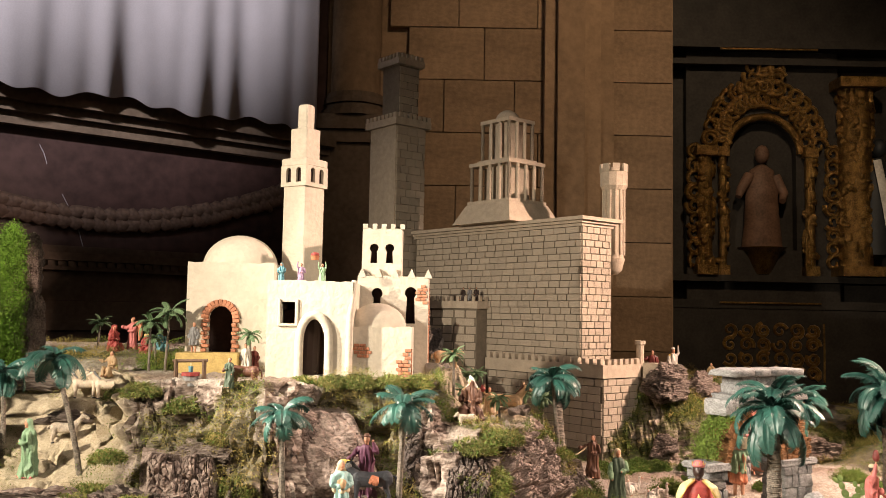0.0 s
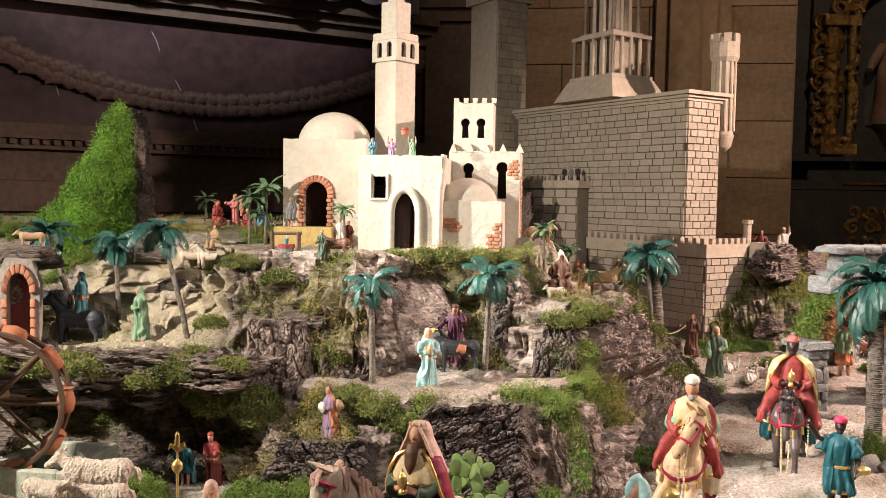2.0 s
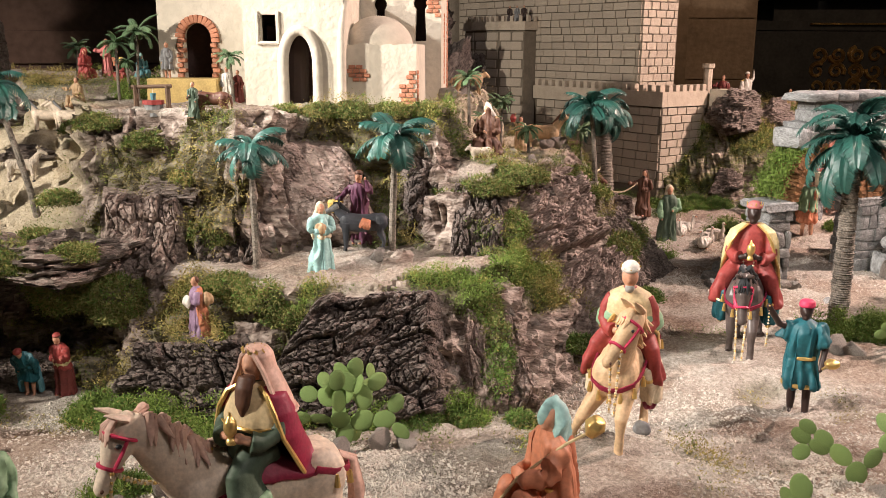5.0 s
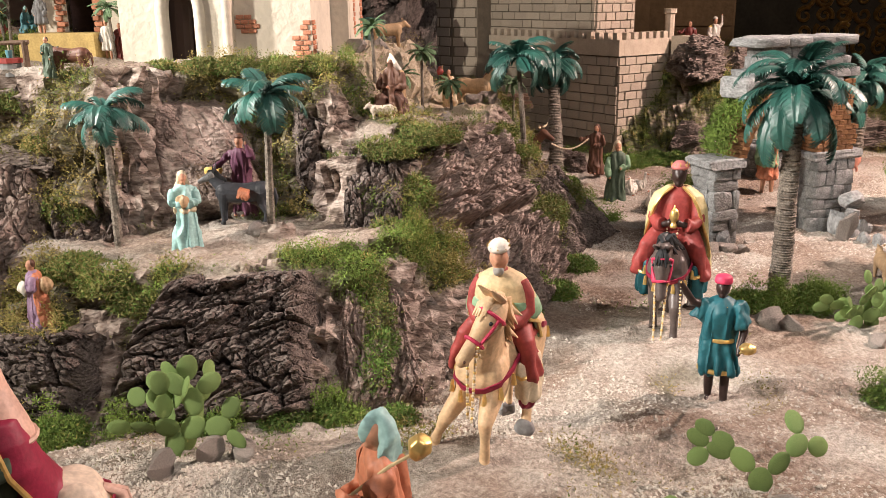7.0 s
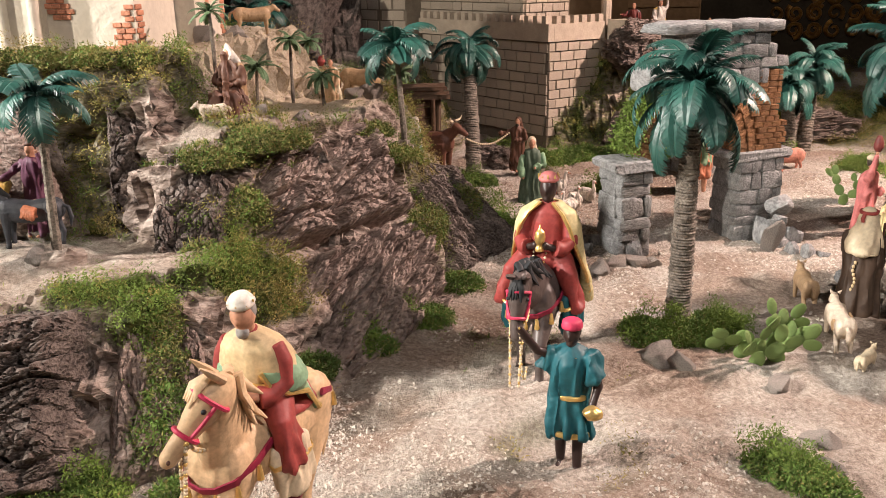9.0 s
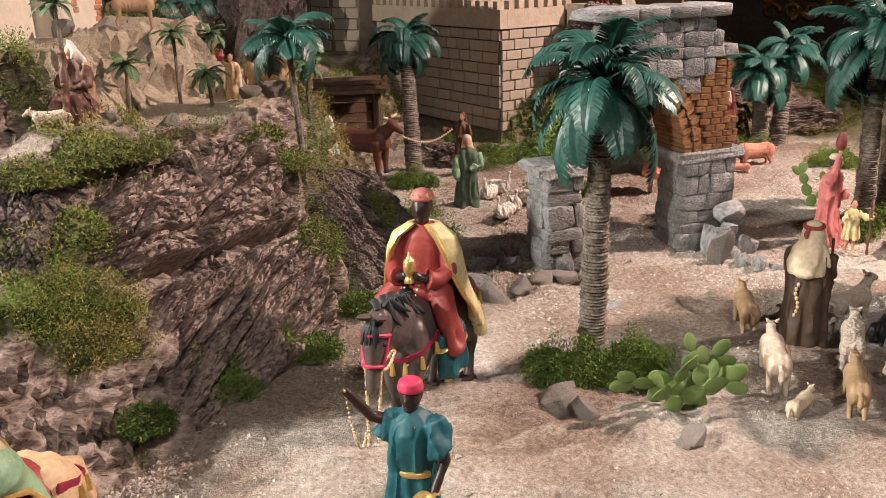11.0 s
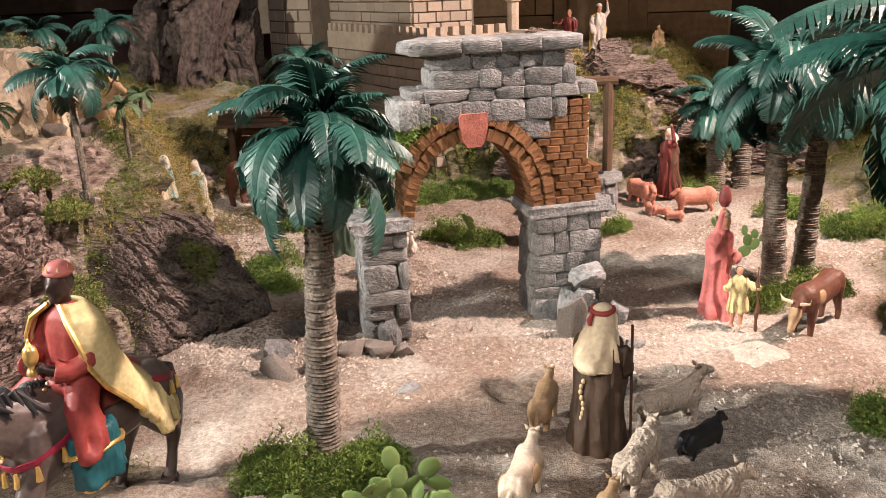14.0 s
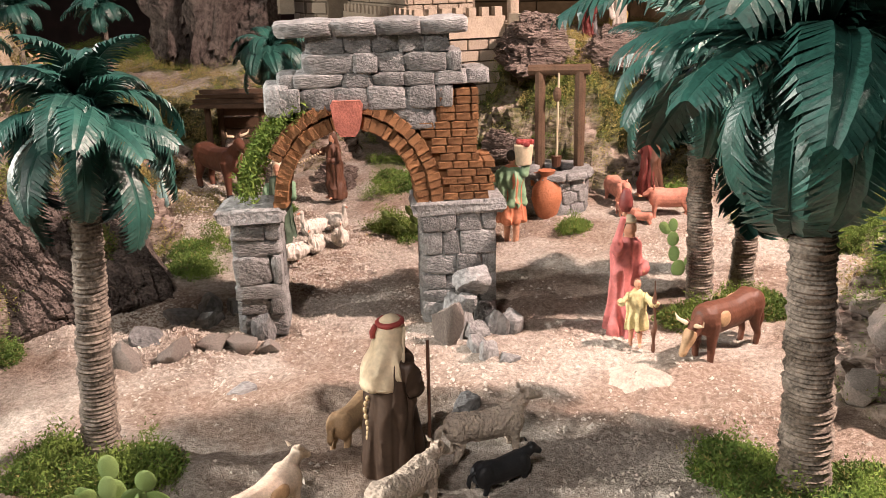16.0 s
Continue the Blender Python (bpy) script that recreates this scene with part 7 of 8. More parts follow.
king("king figurine in a yellow cloak on a dark brown horse", 0.768, 2.632, 0.70, 0.213, -20, "darkhorse", "black",
     {"poll": (0.02, -0.86, 1.06), "nose": (0.05, -1.02, 0.60), "fore_l": ((0.10, -0.44, 0.62), (0.13, -0.64, 0.40), (0.13, -0.62, 0.13)), "fore_r": ((-0.10, -0.42, 0.62), (-0.12, -0.40, 0.34), (-0.13, -0.34, 0.13)),
      "hind_l": ((0.11, 0.42, 0.66), (0.12, 0.56, 0.36), (0.12, 0.50, 0.13)), "hind_r": ((-0.11, 0.42, 0.66), (-0.11, 0.34, 0.36), (-0.11, 0.26, 0.13)), "flow": 0.05}, "maroon",
     {"robe_col": "red", "cape": "paleyellow", "hat": "crown", "hatcol": "pink", "skin": "dark_skin", "seat": (-0.04, 1.0), "s": 1.40, "legcol": "teal", "turn": 4,
      "cape_rows": [(0.845, 0.086, 0.070, 0.008, 26), (0.785, 0.178, 0.120, 0.0, 38), (0.70, 0.212, 0.145, 0.0, 48), (0.58, 0.228, 0.170, 0.01, 58), (0.48, 0.236, 0.205, 0.04, 70), (0.36, 0.238, 0.27, 0.11, 84), (0.20, 0.24, 0.30, 0.18, 98), (0.12, 0.25, 0.30, 0.19, 104)]}, "darkbrown")


def page_two(g):
    person(g, "teal", "cap", "magenta", "dark_skin", left=[(-0.20, -0.06, 0.80), (-0.28, -0.14, 0.95)], right=[(0.17, 0.0, 0.60), (0.15, -0.10, 0.47)], pose_kind="tunic", trim="gold", sleeve="dark_skin")
    for s in (-1, 1):
        g.tube([(0.10 * s, 0, 0.80), (0.165 * s, -0.01, 0.66)], [0.055, 0.062], 10, pk("teal"))
    g.tube([(0.14, -0.02, 0.42), (0.20, -0.25, 0.55), (0.22, -0.33, 0.60)], [0.014, 0.014, 0.02], 8, pk("gold"))
    g.ball((0.23, -0.36, 0.61), (0.06, 0.06, 0.045), pk("gold"), 8, 6, 0.15)
    chain(g, (-0.28, -0.16, 0.97), (-0.30, 0.05, 0.62), 0.18, 30, 0.009)


figurine("page figurine in a teal tunic and red cap", 0.785, 2.245, 0.25, -20, page_two, 0.69)


def page_one(g):
    person(g, "orange", "scarf", "paleblue", "skin", left=[(-0.15, -0.08, 0.60), (-0.04, -0.17, 0.56)], right=[(0.15, -0.08, 0.62), (0.05, -0.17, 0.60)], pose_kind="seated", cloak="orange", sash="gold")
    g.thin = True
    g.tube([(-0.10, -0.30, 0.10), (0.02, -0.20, 0.34), (0.16, 0.02, 0.58), (0.22, 0.12, 0.66)], 0.009, 6, pk("goldcloth"))
    g.thin = False
    g.tube([(0.22, 0.12, 0.64), (0.235, 0.14, 0.70), (0.25, 0.16, 0.74)], [0.03, 0.06, 0.04], 6, pk("gold"))


figurine("kneeling page figurine in orange with a pale blue head cloth", 0.238, 1.648, 0.27, -70, page_one)


def staff_bearer(g):
    person(g, "mint", "scarf", "rosecream", "skin", left=[(-0.20, -0.05, 0.72), (-0.30, -0.12, 0.84)], sash="gold")
    g.tube([(-0.30, -0.14, 0.2), (-0.30, -0.14, 1.35)], 0.013, 8, pk("gold"))
    g.ball((-0.30, -0.14, 1.20), (0.05, 0.05, 0.055), pk("gold"), 8, 6)
    g.ball((-0.30, -0.14, 1.42), (0.025, 0.02, 0.09), pk("gold"), 8, 6)
    for s in (-1, 1):
        g.tube([(-0.30, -0.14, 1.33), (-0.30 + 0.06 * s, -0.14, 1.40), (-0.30 + 0.07 * s, -0.14, 1.34)], [0.014, 0.016, 0.01], 6, pk("gold"))


figurine("figurine of a servant in pale green carrying a gold staff", -0.515, 1.47, 0.20, 30, staff_bearer)

# the flight on the terrace
figurine("figurine of a woman in a blue dress holding a child", -0.26, 2.37, 0.165, 20, lambda g: (person(g, "paleblue", "scarf", "cream", left=HOLD[-1], right=HOLD[1], sash="cream"), g.ball((0.0, -0.13, 0.66), (0.07, 0.05, 0.06), pk("tan"))), 0.943)


def donkey_rider(g):
    beast(g, "donkey", 1.25, 0.24, (0.26, 0.26), 0.42, 0.055, "black", "black", 0.45, None, 0.20, 0.0, False, 0, "grey")
    g.tube([(0.24, -0.05, 0.80), (0.27, 0.18, 0.74)], [0.13, 0.13], 12, pk("orange"))
    g.tube([(-0.24, -0.05, 0.80), (-0.27, 0.18, 0.74)], [0.13, 0.13], 12, pk("tan"))


random.seed(8)
figurine("figurine of a dark donkey loaded with two baskets", -0.19, 2.535, 0.092, -84, donkey_rider, 0.96, "donkey_figurine")
figurine("figurine of a woman in purple standing behind a donkey", -0.212, 2.605, 0.182, -12, lambda g: (person(g, "purple", "turban", "brown", left=[(-0.18, -0.12, 0.70), (-0.24, -0.20, 0.62)], right=[(0.18, 0, 0.72), (0.12, -0.06, 0.90)]), g.tube([(-0.26, -0.22, 0.48), (-0.26, -0.22, 0.60)], [0.07, 0.085], 12, pk("yellow"))), 0.962)
figurine("figurine of a man in purple and red carrying bundles", -0.485, 2.175, 0.135, -60, lambda g: (person(g, "lilac", "none", "brown", cloak="orange", left=HOLD[-1], right=HOLD[1], hair="brown"), g.ball((0.0, -0.14, 0.6), (0.09, 0.07, 0.08), pk("white")), g.ball((0.12, 0.14, 0.64), (0.07, 0.08, 0.1), pk("tan"))), 0.845)
figurine("figurine of a stooping woman in blue with a red head cloth", -0.872, 2.175, 0.138, 10, lambda g: bent(g, 40, "teal", "turban", "red", pose_kind="tunic", cloak="blue"), 0.70)
figurine("figurine of a standing woman in red with a pale apron", -0.80, 2.19, 0.142, -20, lambda g: bent(g, 8, "maroon", "turban", "red", vest="red", right=REACH[1], left=HOLD[-1], sash="paleyellow"), 0.70)

# the left-hand slope
simple("figurine of a woman in a long pale green cloak", -1.158, 2.505, 0.165, -60, "mint", 1.02, cloak="mint", hat="scarf", hatcol="mint", left=HOLD[-1], right=HOLD[1], trim="pink")
simple("figurine of a peasant in blue riding a loaded donkey", -1.36, 2.53, 0.165, -40, "blue", 1.055, hat="scarf", hatcol="teal", left=HOLD[-1], right=HOLD[1], sash="orange")
animal("figurine of a dark grey donkey", -1.36, 2.52, 0.105, -85, "donkey", 1.0, ears=0.2, mane="black", girth=0.26)
animal("figurine of a dark grey donkey", -1.50, 2.58, 0.09, -70, "donkey", None, ears=0.2, mane="black", girth=0.26)
animal("figurine of a white goat climbing the path", -1.121, 2.656, 0.06, 100, "wool", None, ears=0.14, horns=True, girth=0.24, tail=0.2)
for dx, dy, yaw in ((-0.03, 0.0, -70), (0.02, 0.02, -60), (0.05, -0.02, -80)):
    animal("figurine of a grey-white horned goat", -1.109 + dx, 2.842 + dy, 0.06, yaw, "whitehorse", 1.21, ears=0.13, horns=True, girth=0.24, tail=0.2, mane="grey")
figurine("figurine of a man seated on the slope in brown", -1.09, 2.93, 0.112, -30, lambda g: person(g, "tan", "none", "brown", pose_kind="seated", left=REACH[-1], right=HOLD[1]))


def angel(g):
    person(g, "pink", "none", "brown", pose_kind="robe", left=REACH[-1], right=HOLD[1], hair="orange")
    for s in (-1, 1):
        g.tube([(0.05 * s, 0.08, 0.72), (0.16 * s, 0.14, 0.85), (0.24 * s, 0.14, 0.70), (0.24 * s, 0.12, 0.35)], [(0.03, 0.02), (0.08, 0.02), (0.08, 0.02), (0.02, 0.01)], 10, pk("orange"))


figurine("figurine of an angel in pink with orange wings", -1.12, 3.20, 0.125, -50, angel)
figurine("figurine of a kneeling woman in red", -1.17, 3.15, 0.125, 60, lambda g: person(g, "red", "scarf", "red", pose_kind="seated", left=HOLD[-1], right=HOLD[1]))
figurine("figurine of a seated child in red and yellow", -1.06, 3.17, 0.100, 0, lambda g: person(g, "red", "none", "x", pose_kind="seated", hair="yellow", left=HOLD[-1], right=HOLD[1]))
figurine("figurine of a kneeling woman in teal", -1.04, 3.27, 0.112, 40, lambda g: person(g, "blue", "scarf", "paleblue", pose_kind="seated", left=HOLD[-1], right=HOLD[1]))

# before and on the white house
simple("figurine of a soldier in grey at the hall door", -0.835, 2.975, 0.105, 0, "grey", 1.353, hat="none", hatcol="grey", pose_kind="tunic", hair="grey")
simple("figurine of a soldier in grey and white at the hall door", -0.655, 2.96, 0.105, 10, "white", None, hat="none", hatcol="grey", pose_kind="tunic", sleeve="grey")
simple("figurine of a man in red near the hall door", -0.63, 2.98, 0.095, 0, "maroon", None, hat="none", hatcol="brown", pose_kind="robe")
for x, yaw, c, hc, kw in ((-0.535, -15, "blue", "blue", {"left": HOLD[-1], "right": HOLD[1]}), (-0.47, 10, "lilac", "brown", {"left": UP[-1], "right": HOLD[1]}), (-0.40, 0, "mint", "brown", {"left": UP[-1], "right": UP[1]})):
    simple("figurine of a woman in a coloured dress on the flat roof", x, 2.915, 0.078, yaw, c, 1.583, hat="scarf" if hc == "blue" else "none", hatcol=hc, **kw)
g = Geo().tube([(0, 0, 0), (0, 0, 0.014)], [0.012, 0.016], 10).ball((0, 0, 0.018), (0.014, 0.014, 0.008), 1)
solid("roof_pot", g, [CLAY, PAINT["red"]], "tiny clay pot of red flowers carried on the roof", "pot", pose(-0.425, 2.915, 1.668))
animal("figurine of a brown horse before the village house", -0.575, 2.60, 0.062, -95, "chestnut", 1.275, neck=(0.40, 0.05), headlen=0.4, mane="darkbrown", headdrop=1.2)
simple("figurine of a peasant leading the brown horse", -0.615, 2.575, 0.088, -20, "green", 1.275, hat="none", hatcol="brown", left=HOLD[-1])
figurine("figurine of a seated shepherd in brown and ochre", 0.10, 2.875, 0.194, -10, lambda g: (person(g, "brown", "scarf", "white", pose_kind="seated", cloak="tan", left=HOLD[-1], right=HOLD[1]), g.tube([(0.05, -0.2, 0.7), (0.1, -0.35, 0.02)], 0.012, 6, pk("brown"))), 1.152)
sheep("figurine of a white sheep lying by the shepherd", 0.085, 2.79, 0.045, -70, z=1.142)
simple("figurine of a water carrier in a pale brown robe", 0.195, 3.50, 0.135, -20, "tan", 1.08, hat="none", hatcol="brown", left=UP[-1], cloak="cream", extra=lambda g: g.tube([(-0.2, -0.05, 0.86), (-0.2, -0.05, 0.95), (-0.2, -0.05, 1.06)], [0.05, 0.09, 0.04], 12, pk("red")))
figurine("figurine of a seated woman in white and blue", 0.42, 3.56, 0.137, -60, lambda g: person(g, "cream", "scarf", "white", pose_kind="seated", cloak="paleblue", left=HOLD[-1], right=HOLD[1]))
animal("figurine of a brown donkey on the hill", 0.27, 3.56, 0.09, 70, "tan", None, ears=0.2, girth=0.27, mane="brown")
sheep("figurine of a brown sheep on the hill", 0.02, 3.36, 0.075, 110, "tan")

# behind the arch
simple("figurine of a woman in a dark green dress driving geese", 0.772, 3.845, 0.238, 10, "green", 0.695, hat="scarf", hatcol="cream", left=DOWN[-1], right=HOLD[1], sleeve="mint")
simple("figurine of a herdsman in brown holding a rope", 0.735, 4.25, 0.20, -30, "brown", 0.735, hat="scarf", hatcol="brown", left=REACH[-1], right=HOLD[1], beard="hair")
animal("figurine of a red-brown bull on a rope", 0.40, 4.14, 0.15, 62, "chestnut", 0.755, horns=True, girth=0.26, tail=0.7, neck=(0.30, 0.24), length=1.5)
g = Geo()
for k in range(24):
    s = k / 23
    g.ball((0.55 + 0.15 * s, 4.11 + 0.12 * s, 0.875 - 0.03 * math.sin(math.pi * s)), 0.004, 0, 5, 4)
solid("lead_rope", g, PAINT["cream"], "thin pale rope between bull and herdsman", "rope", Matrix.Identity(4))


def goose(g):
    g.tube([(0, 0.55, 0.5), (0, 0.3, 0.45), (0, 0, 0.42), (0, -0.3, 0.45), (0, -0.42, 0.5)], [0.03, 0.18, 0.24, 0.2, 0.08], 12, pk("white"))
    g.tube([(0, -0.33, 0.48), (0, -0.45, 0.7), (0, -0.42, 0.95)], [0.1, 0.055, 0.05], 10, pk("white"))
    g.ball((0, -0.46, 0.98), (0.06, 0.08, 0.06), pk("white"))
    g.tube([(0, -0.52, 0.97), (0, -0.66, 0.94)], [0.03, 0.01], 6, pk("orange"))
    for s in (-1, 1):
        g.tube([(0.08 * s, 0, 0.25), (0.08 * s, 0, 0.0)], 0.025, 6, pk("orange"))


for x, y, yaw in ((0.835, 3.90, -20), (0.909, 3.765, 10), (0.885, 3.70, -30), (0.86, 3.99, 60), (0.95, 3.82, 30)):
    figurine("figurine of a white goose", x, y, 0.088, yaw, goose, name="goose_figurine", group="geese")


def basket_man(g):
    person(g, "orange", "none", "brown", vest="mint", left=[(-0.16, 0.0, 0.86), (-0.10, -0.05, 1.0)], right=DOWN[1], pose_kind="tunic")
    g.tube([(-0.13, 0.0, 0.86), (-0.13, 0, 1.06)], [0.075, 0.10], 14, pk("cream"))
    for k in range(14):
        g.ball((-0.13 + random.uniform(-0.07, 0.07), random.uniform(-0.07, 0.07), 1.07 + random.uniform(0, 0.02)), 0.03, pk("red"), 6, 4)


figurine("figurine of a man in orange carrying a basket of red fruit", 1.352, 4.015, 0.255, 170, basket_man)
simple("figurine of an old man in brown carrying a white sack", 1.655, 4.43, 0.215, -60, "maroon", 0.75, cloak="brown", hat="scarf", hatcol="white", right=UP[1], left=HOLD[-1], beard="greybeard", extra=lambda g: g.ball((-0.10, 0.10, 0.85), (0.12, 0.09, 0.08), pk("white"), 10, 7, 0.05))
animal("figurine of a pink pig", 1.73, 4.30, 0.085, -80, "pig", None, girth=0.32, neck=(0.12, 0.0), headlen=0.36, ears=0.1, tail=0.1, legr=0.06, hoof="pig")
animal("figurine of a pink pig", 1.575, 4.375, 0.085, 30, "pig", None, girth=0.32, neck=(0.12, 0.0), headlen=0.36, ears=0.1, tail=0.1, legr=0.06, hoof="pig")
for x, y, yaw in ((1.63, 4.25, 60), (1.665, 4.22, -100), (1.60, 4.27, 20)):
    animal("figurine of a pink piglet", x, y, 0.04, yaw, "pig", None, girth=0.30, neck=(0.12, 0.0), headlen=0.36, ears=0.1, tail=0.1, hoof="pig")

simple("figurine of a man in a white and blue head cloth", 0.25, 4.05, 0.205, -30, "paleblue", None, hat="scarf", hatcol="white", cloak="white", left=HOLD[-1])
shed = thing("stable", "dark timber stable with a rough roof behind the bull", "stable", pose(0.33, 4.40, ground(0.33, 4.40), 0, 0, 14))
for x in (-0.09, 0.09):
    for y in (-0.06, 0.06):
        part("post", Geo().tube([(x, y, -0.03), (x, y, 0.21)], 0.011, 8, 0, 1.0, 0.08), WOOD, shed)
for k in range(7):
    part("roof_plank", Geo().box((-0.13, -0.10 + 0.03 * k, 0.212 + 0.012 * (3 - abs(k - 3))), (0.13, -0.072 + 0.03 * k, 0.224 + 0.012 * (3 - abs(k - 3))), 0, 0.003), WOOD, shed)
for k in range(5):
    part("back_plank", Geo().box((-0.09, 0.066, 0.01 + 0.038 * k), (0.09, 0.076, 0.044 + 0.038 * k), 0, 0.002), WOOD, shed)

# on the sand to the right
simple("figurine of a woman in pink lifting a jar", 1.712, 3.515, 0.25, 60, "pink", 0.685, hat="turban", hatcol="cream", left=UP[-1], right=HOLD[1], trim=None, extra=lambda g: g.tube([(-0.12, -0.06, 1.08), (-0.12, -0.06, 1.13), (-0.12, -0.06, 1.19), (-0.12, -0.06, 1.26)], [0.03, 0.055, 0.05, 0.025], 12, pk("maroon")))
simple("figurine of a boy in a pale yellow tunic with a stick", 1.742, 3.44, 0.135, 10, "paleyellow", 0.705, hat="none", hatcol="brown", pose_kind="tunic", left=REACH[-1], right=REACH[1], hair="brown", extra=lambda g: g.tube([(0.24, -0.2, 0.0), (0.22, -0.2, 1.05)], 0.012, 6, pk("brown")))
animal("figurine of a red-brown cow grazing", 1.905, 3.465, 0.122, -34, "chestnut", 0.69, neck=(0.34, -0.30), headlen=0.40, girth=0.25, length=1.45, legr=0.055, tail=0.7, headdrop=1.8, horns=True, hoof="darkbrown", muzzle="tan", spots="tan")


def herd_keeper(g):
    person(g, "umber", "none", "cream", cloak="umber", left=HOLD[-1], right=HOLD[1])
    g.ball((0, 0.0, 0.945), (0.070, 0.072, 0.072), pk("cream"), 16, 10)
    drape(g, "cream", [(0.985, 0.062, 0.062, 0.005, 20), (0.93, 0.080, 0.078, 0.012, 50), (0.86, 0.090, 0.086, 0.022, 66), (0.79, 0.112, 0.092, 0.03, 78), (0.71, 0.122, 0.104, 0.045, 92), (0.64, 0.118, 0.110, 0.055, 106)], hem="cream")
    g.tube([(0, 0.004, 0.962), (0, 0.006, 0.988)], [(0.080, 0.082), (0.078, 0.080)], 20, pk("red"))
    g.thin = True
    g.tube([(0.02, 0.085, 0.97), (0.03, 0.10, 0.93), (0.025, 0.105, 0.90)], [0.014, 0.018, 0.012], 8, pk("red"))
    g.tube([(-0.13, -0.14, 0.0), (-0.11, -0.16, 0.85)], 0.010, 6, pk("brown"))
    for k in range(12):
        g.ball((0.035 + 0.012 * math.sin(k), 0.150 + 0.012 * math.sin(k * 0.5) + 0.0015 * k, 0.56 - 0.034 * k), (0.014, 0.012, 0.018), pk("goldcloth"), 8, 5)
    g.thin = False


figurine("shepherd figurine in dark cloak and white head cloth", 1.468, 2.905, 0.258, 150, herd_keeper, 0.685)
sheep("figurine of a tan ram walking with the flock", 1.374, 2.965, 0.09, 175, "tan", 0.68, wool=0.02)
sheep("figurine of a white and tan goat in the flock", 1.362, 2.72, 0.10, 172, "whitehorse", 0.68, wool=0.02, spots="tan")
sheep("figurine of a cream lamb beside the flock", 1.374, 2.61, 0.055, 140, "cream", 0.68, wool=0.03)
sheep("figurine of a tan kid in the flock", 1.472, 2.64, 0.085, 165, "tan", 0.68, wool=0.02, girth=0.24)
sheep("figurine of a white woolly sheep in the flock", 1.521, 2.80, 0.095, 160, "wool", 0.68)
sheep("figurine of a grey shaggy ram in the flock", 1.60, 2.72, 0.095, 118, "greywool", 0.675, neck=(0.26, 0.06))
sheep("figurine of a black lamb in the flock", 1.622, 2.915, 0.07, 140, "black", 0.675, hoof="black", girth=0.26)
sheep("figurine of a white woolly sheep in the flock", 1.577, 2.985, 0.095, 128, "wool", 0.68, neck=(0.22, 0.26), headdrop=0.25)

# the flock and shepherd at the far left
sheep("figurine of a large cream sheep by the trough", -0.93, 1.84, 0.12, -85, "wool", headlen=0.4)
sheep("figurine of a cream sheep", -0.87, 1.74, 0.09, -80, "wool")
sheep("figurine of a cream lamb", -0.88, 1.64, 0.07, -70, "cream")
sheep("figurine of a cream sheep", -1.03, 1.63, 0.10, -120, "wool")
sheep("figurine of a white sheep by the trough", -1.02, 1.78, 0.08, 80, "wool")
simple("shepherd figurine in red carrying a sheep on his shoulders", -1.06, 1.60, 0.21, -60, "red", None, hat="none", hatcol="brown", left=UP[-1], right=UP[1], sash="blue", extra=lambda g: g.tube([(-0.26, 0.05, 0.80), (-0.12, 0.09, 0.90), (0.12, 0.09, 0.90), (0.28, 0.04, 0.80)], [0.06, 0.11, 0.11, 0.05], 12, pk("wool"), 1.0, 0.05))

# far cliff beside the castle
simple("figurine of a man in red and grey on the cliff path", 1.30, 5.42, 0.19, -30, "maroon", 1.11, hat="none", hatcol="brown", cloak="grey", left=REACH[-1])
simple("figurine of a man in yellow and white on the cliff path", 1.42, 5.40, 0.205, 20, "white", 1.11, hat="turban", hatcol="white", cloak="yellow", right=UP[1])
figurine("figurine of a crouching man on the cliff", 1.66, 5.42, 0.137, 0, lambda g: person(g, "tan", "none", "brown", pose_kind="seated"))
for dx, c in ((0.0, "darkbrown"), (0.06, "grey"), (0.12, "darkbrown")):
    p = castle_frame(0.766, 4.83) @ Vector((-0.90 + dx, -0.07, 1.576))
    simple("tiny figurine of a guard on the gate tower", p.x, p.y, 0.085, 0, c, p.z + 0.004, hat="none", hatcol="brown")

# ---- wells, jar, wheel and trough ----
well = thing("village_well", "small model well with a timber frame, red rim and blue bucket", "well", pose(-0.752, 2.66, 1.268))
for x in (-0.045, 0.04):
    part("post", Geo().tube([(x, 0, 0), (x, 0, 0.078)], 0.007, 8, 0, 1.0, 0.06), WOOD, well)
part("beam", Geo().tube([(-0.055, 0, 0.073), (0.05, 0, 0.076)], 0.005, 8), WOOD, well)
part("shaft_wall", Geo().tube([(0, 0, 0), (0, 0, 0.03)], 0.024, 14), STONE, well)
part("rim", Geo().tube([(0, 0, 0.030), (0, 0, 0.040)], 0.027, 14), PAINT["red"], well, "red painted rim")
part("rope", Geo().tube([(0, 0, 0.05), (0, 0, 0.073)], 0.0012, 5), PAINT["cream"], well)
part("bucket", Geo().tube([(0, 0, 0.041), (0, 0, 0.058)], [0.006, 0.008], 10), PAINT["blue"], well, "blue bucket")

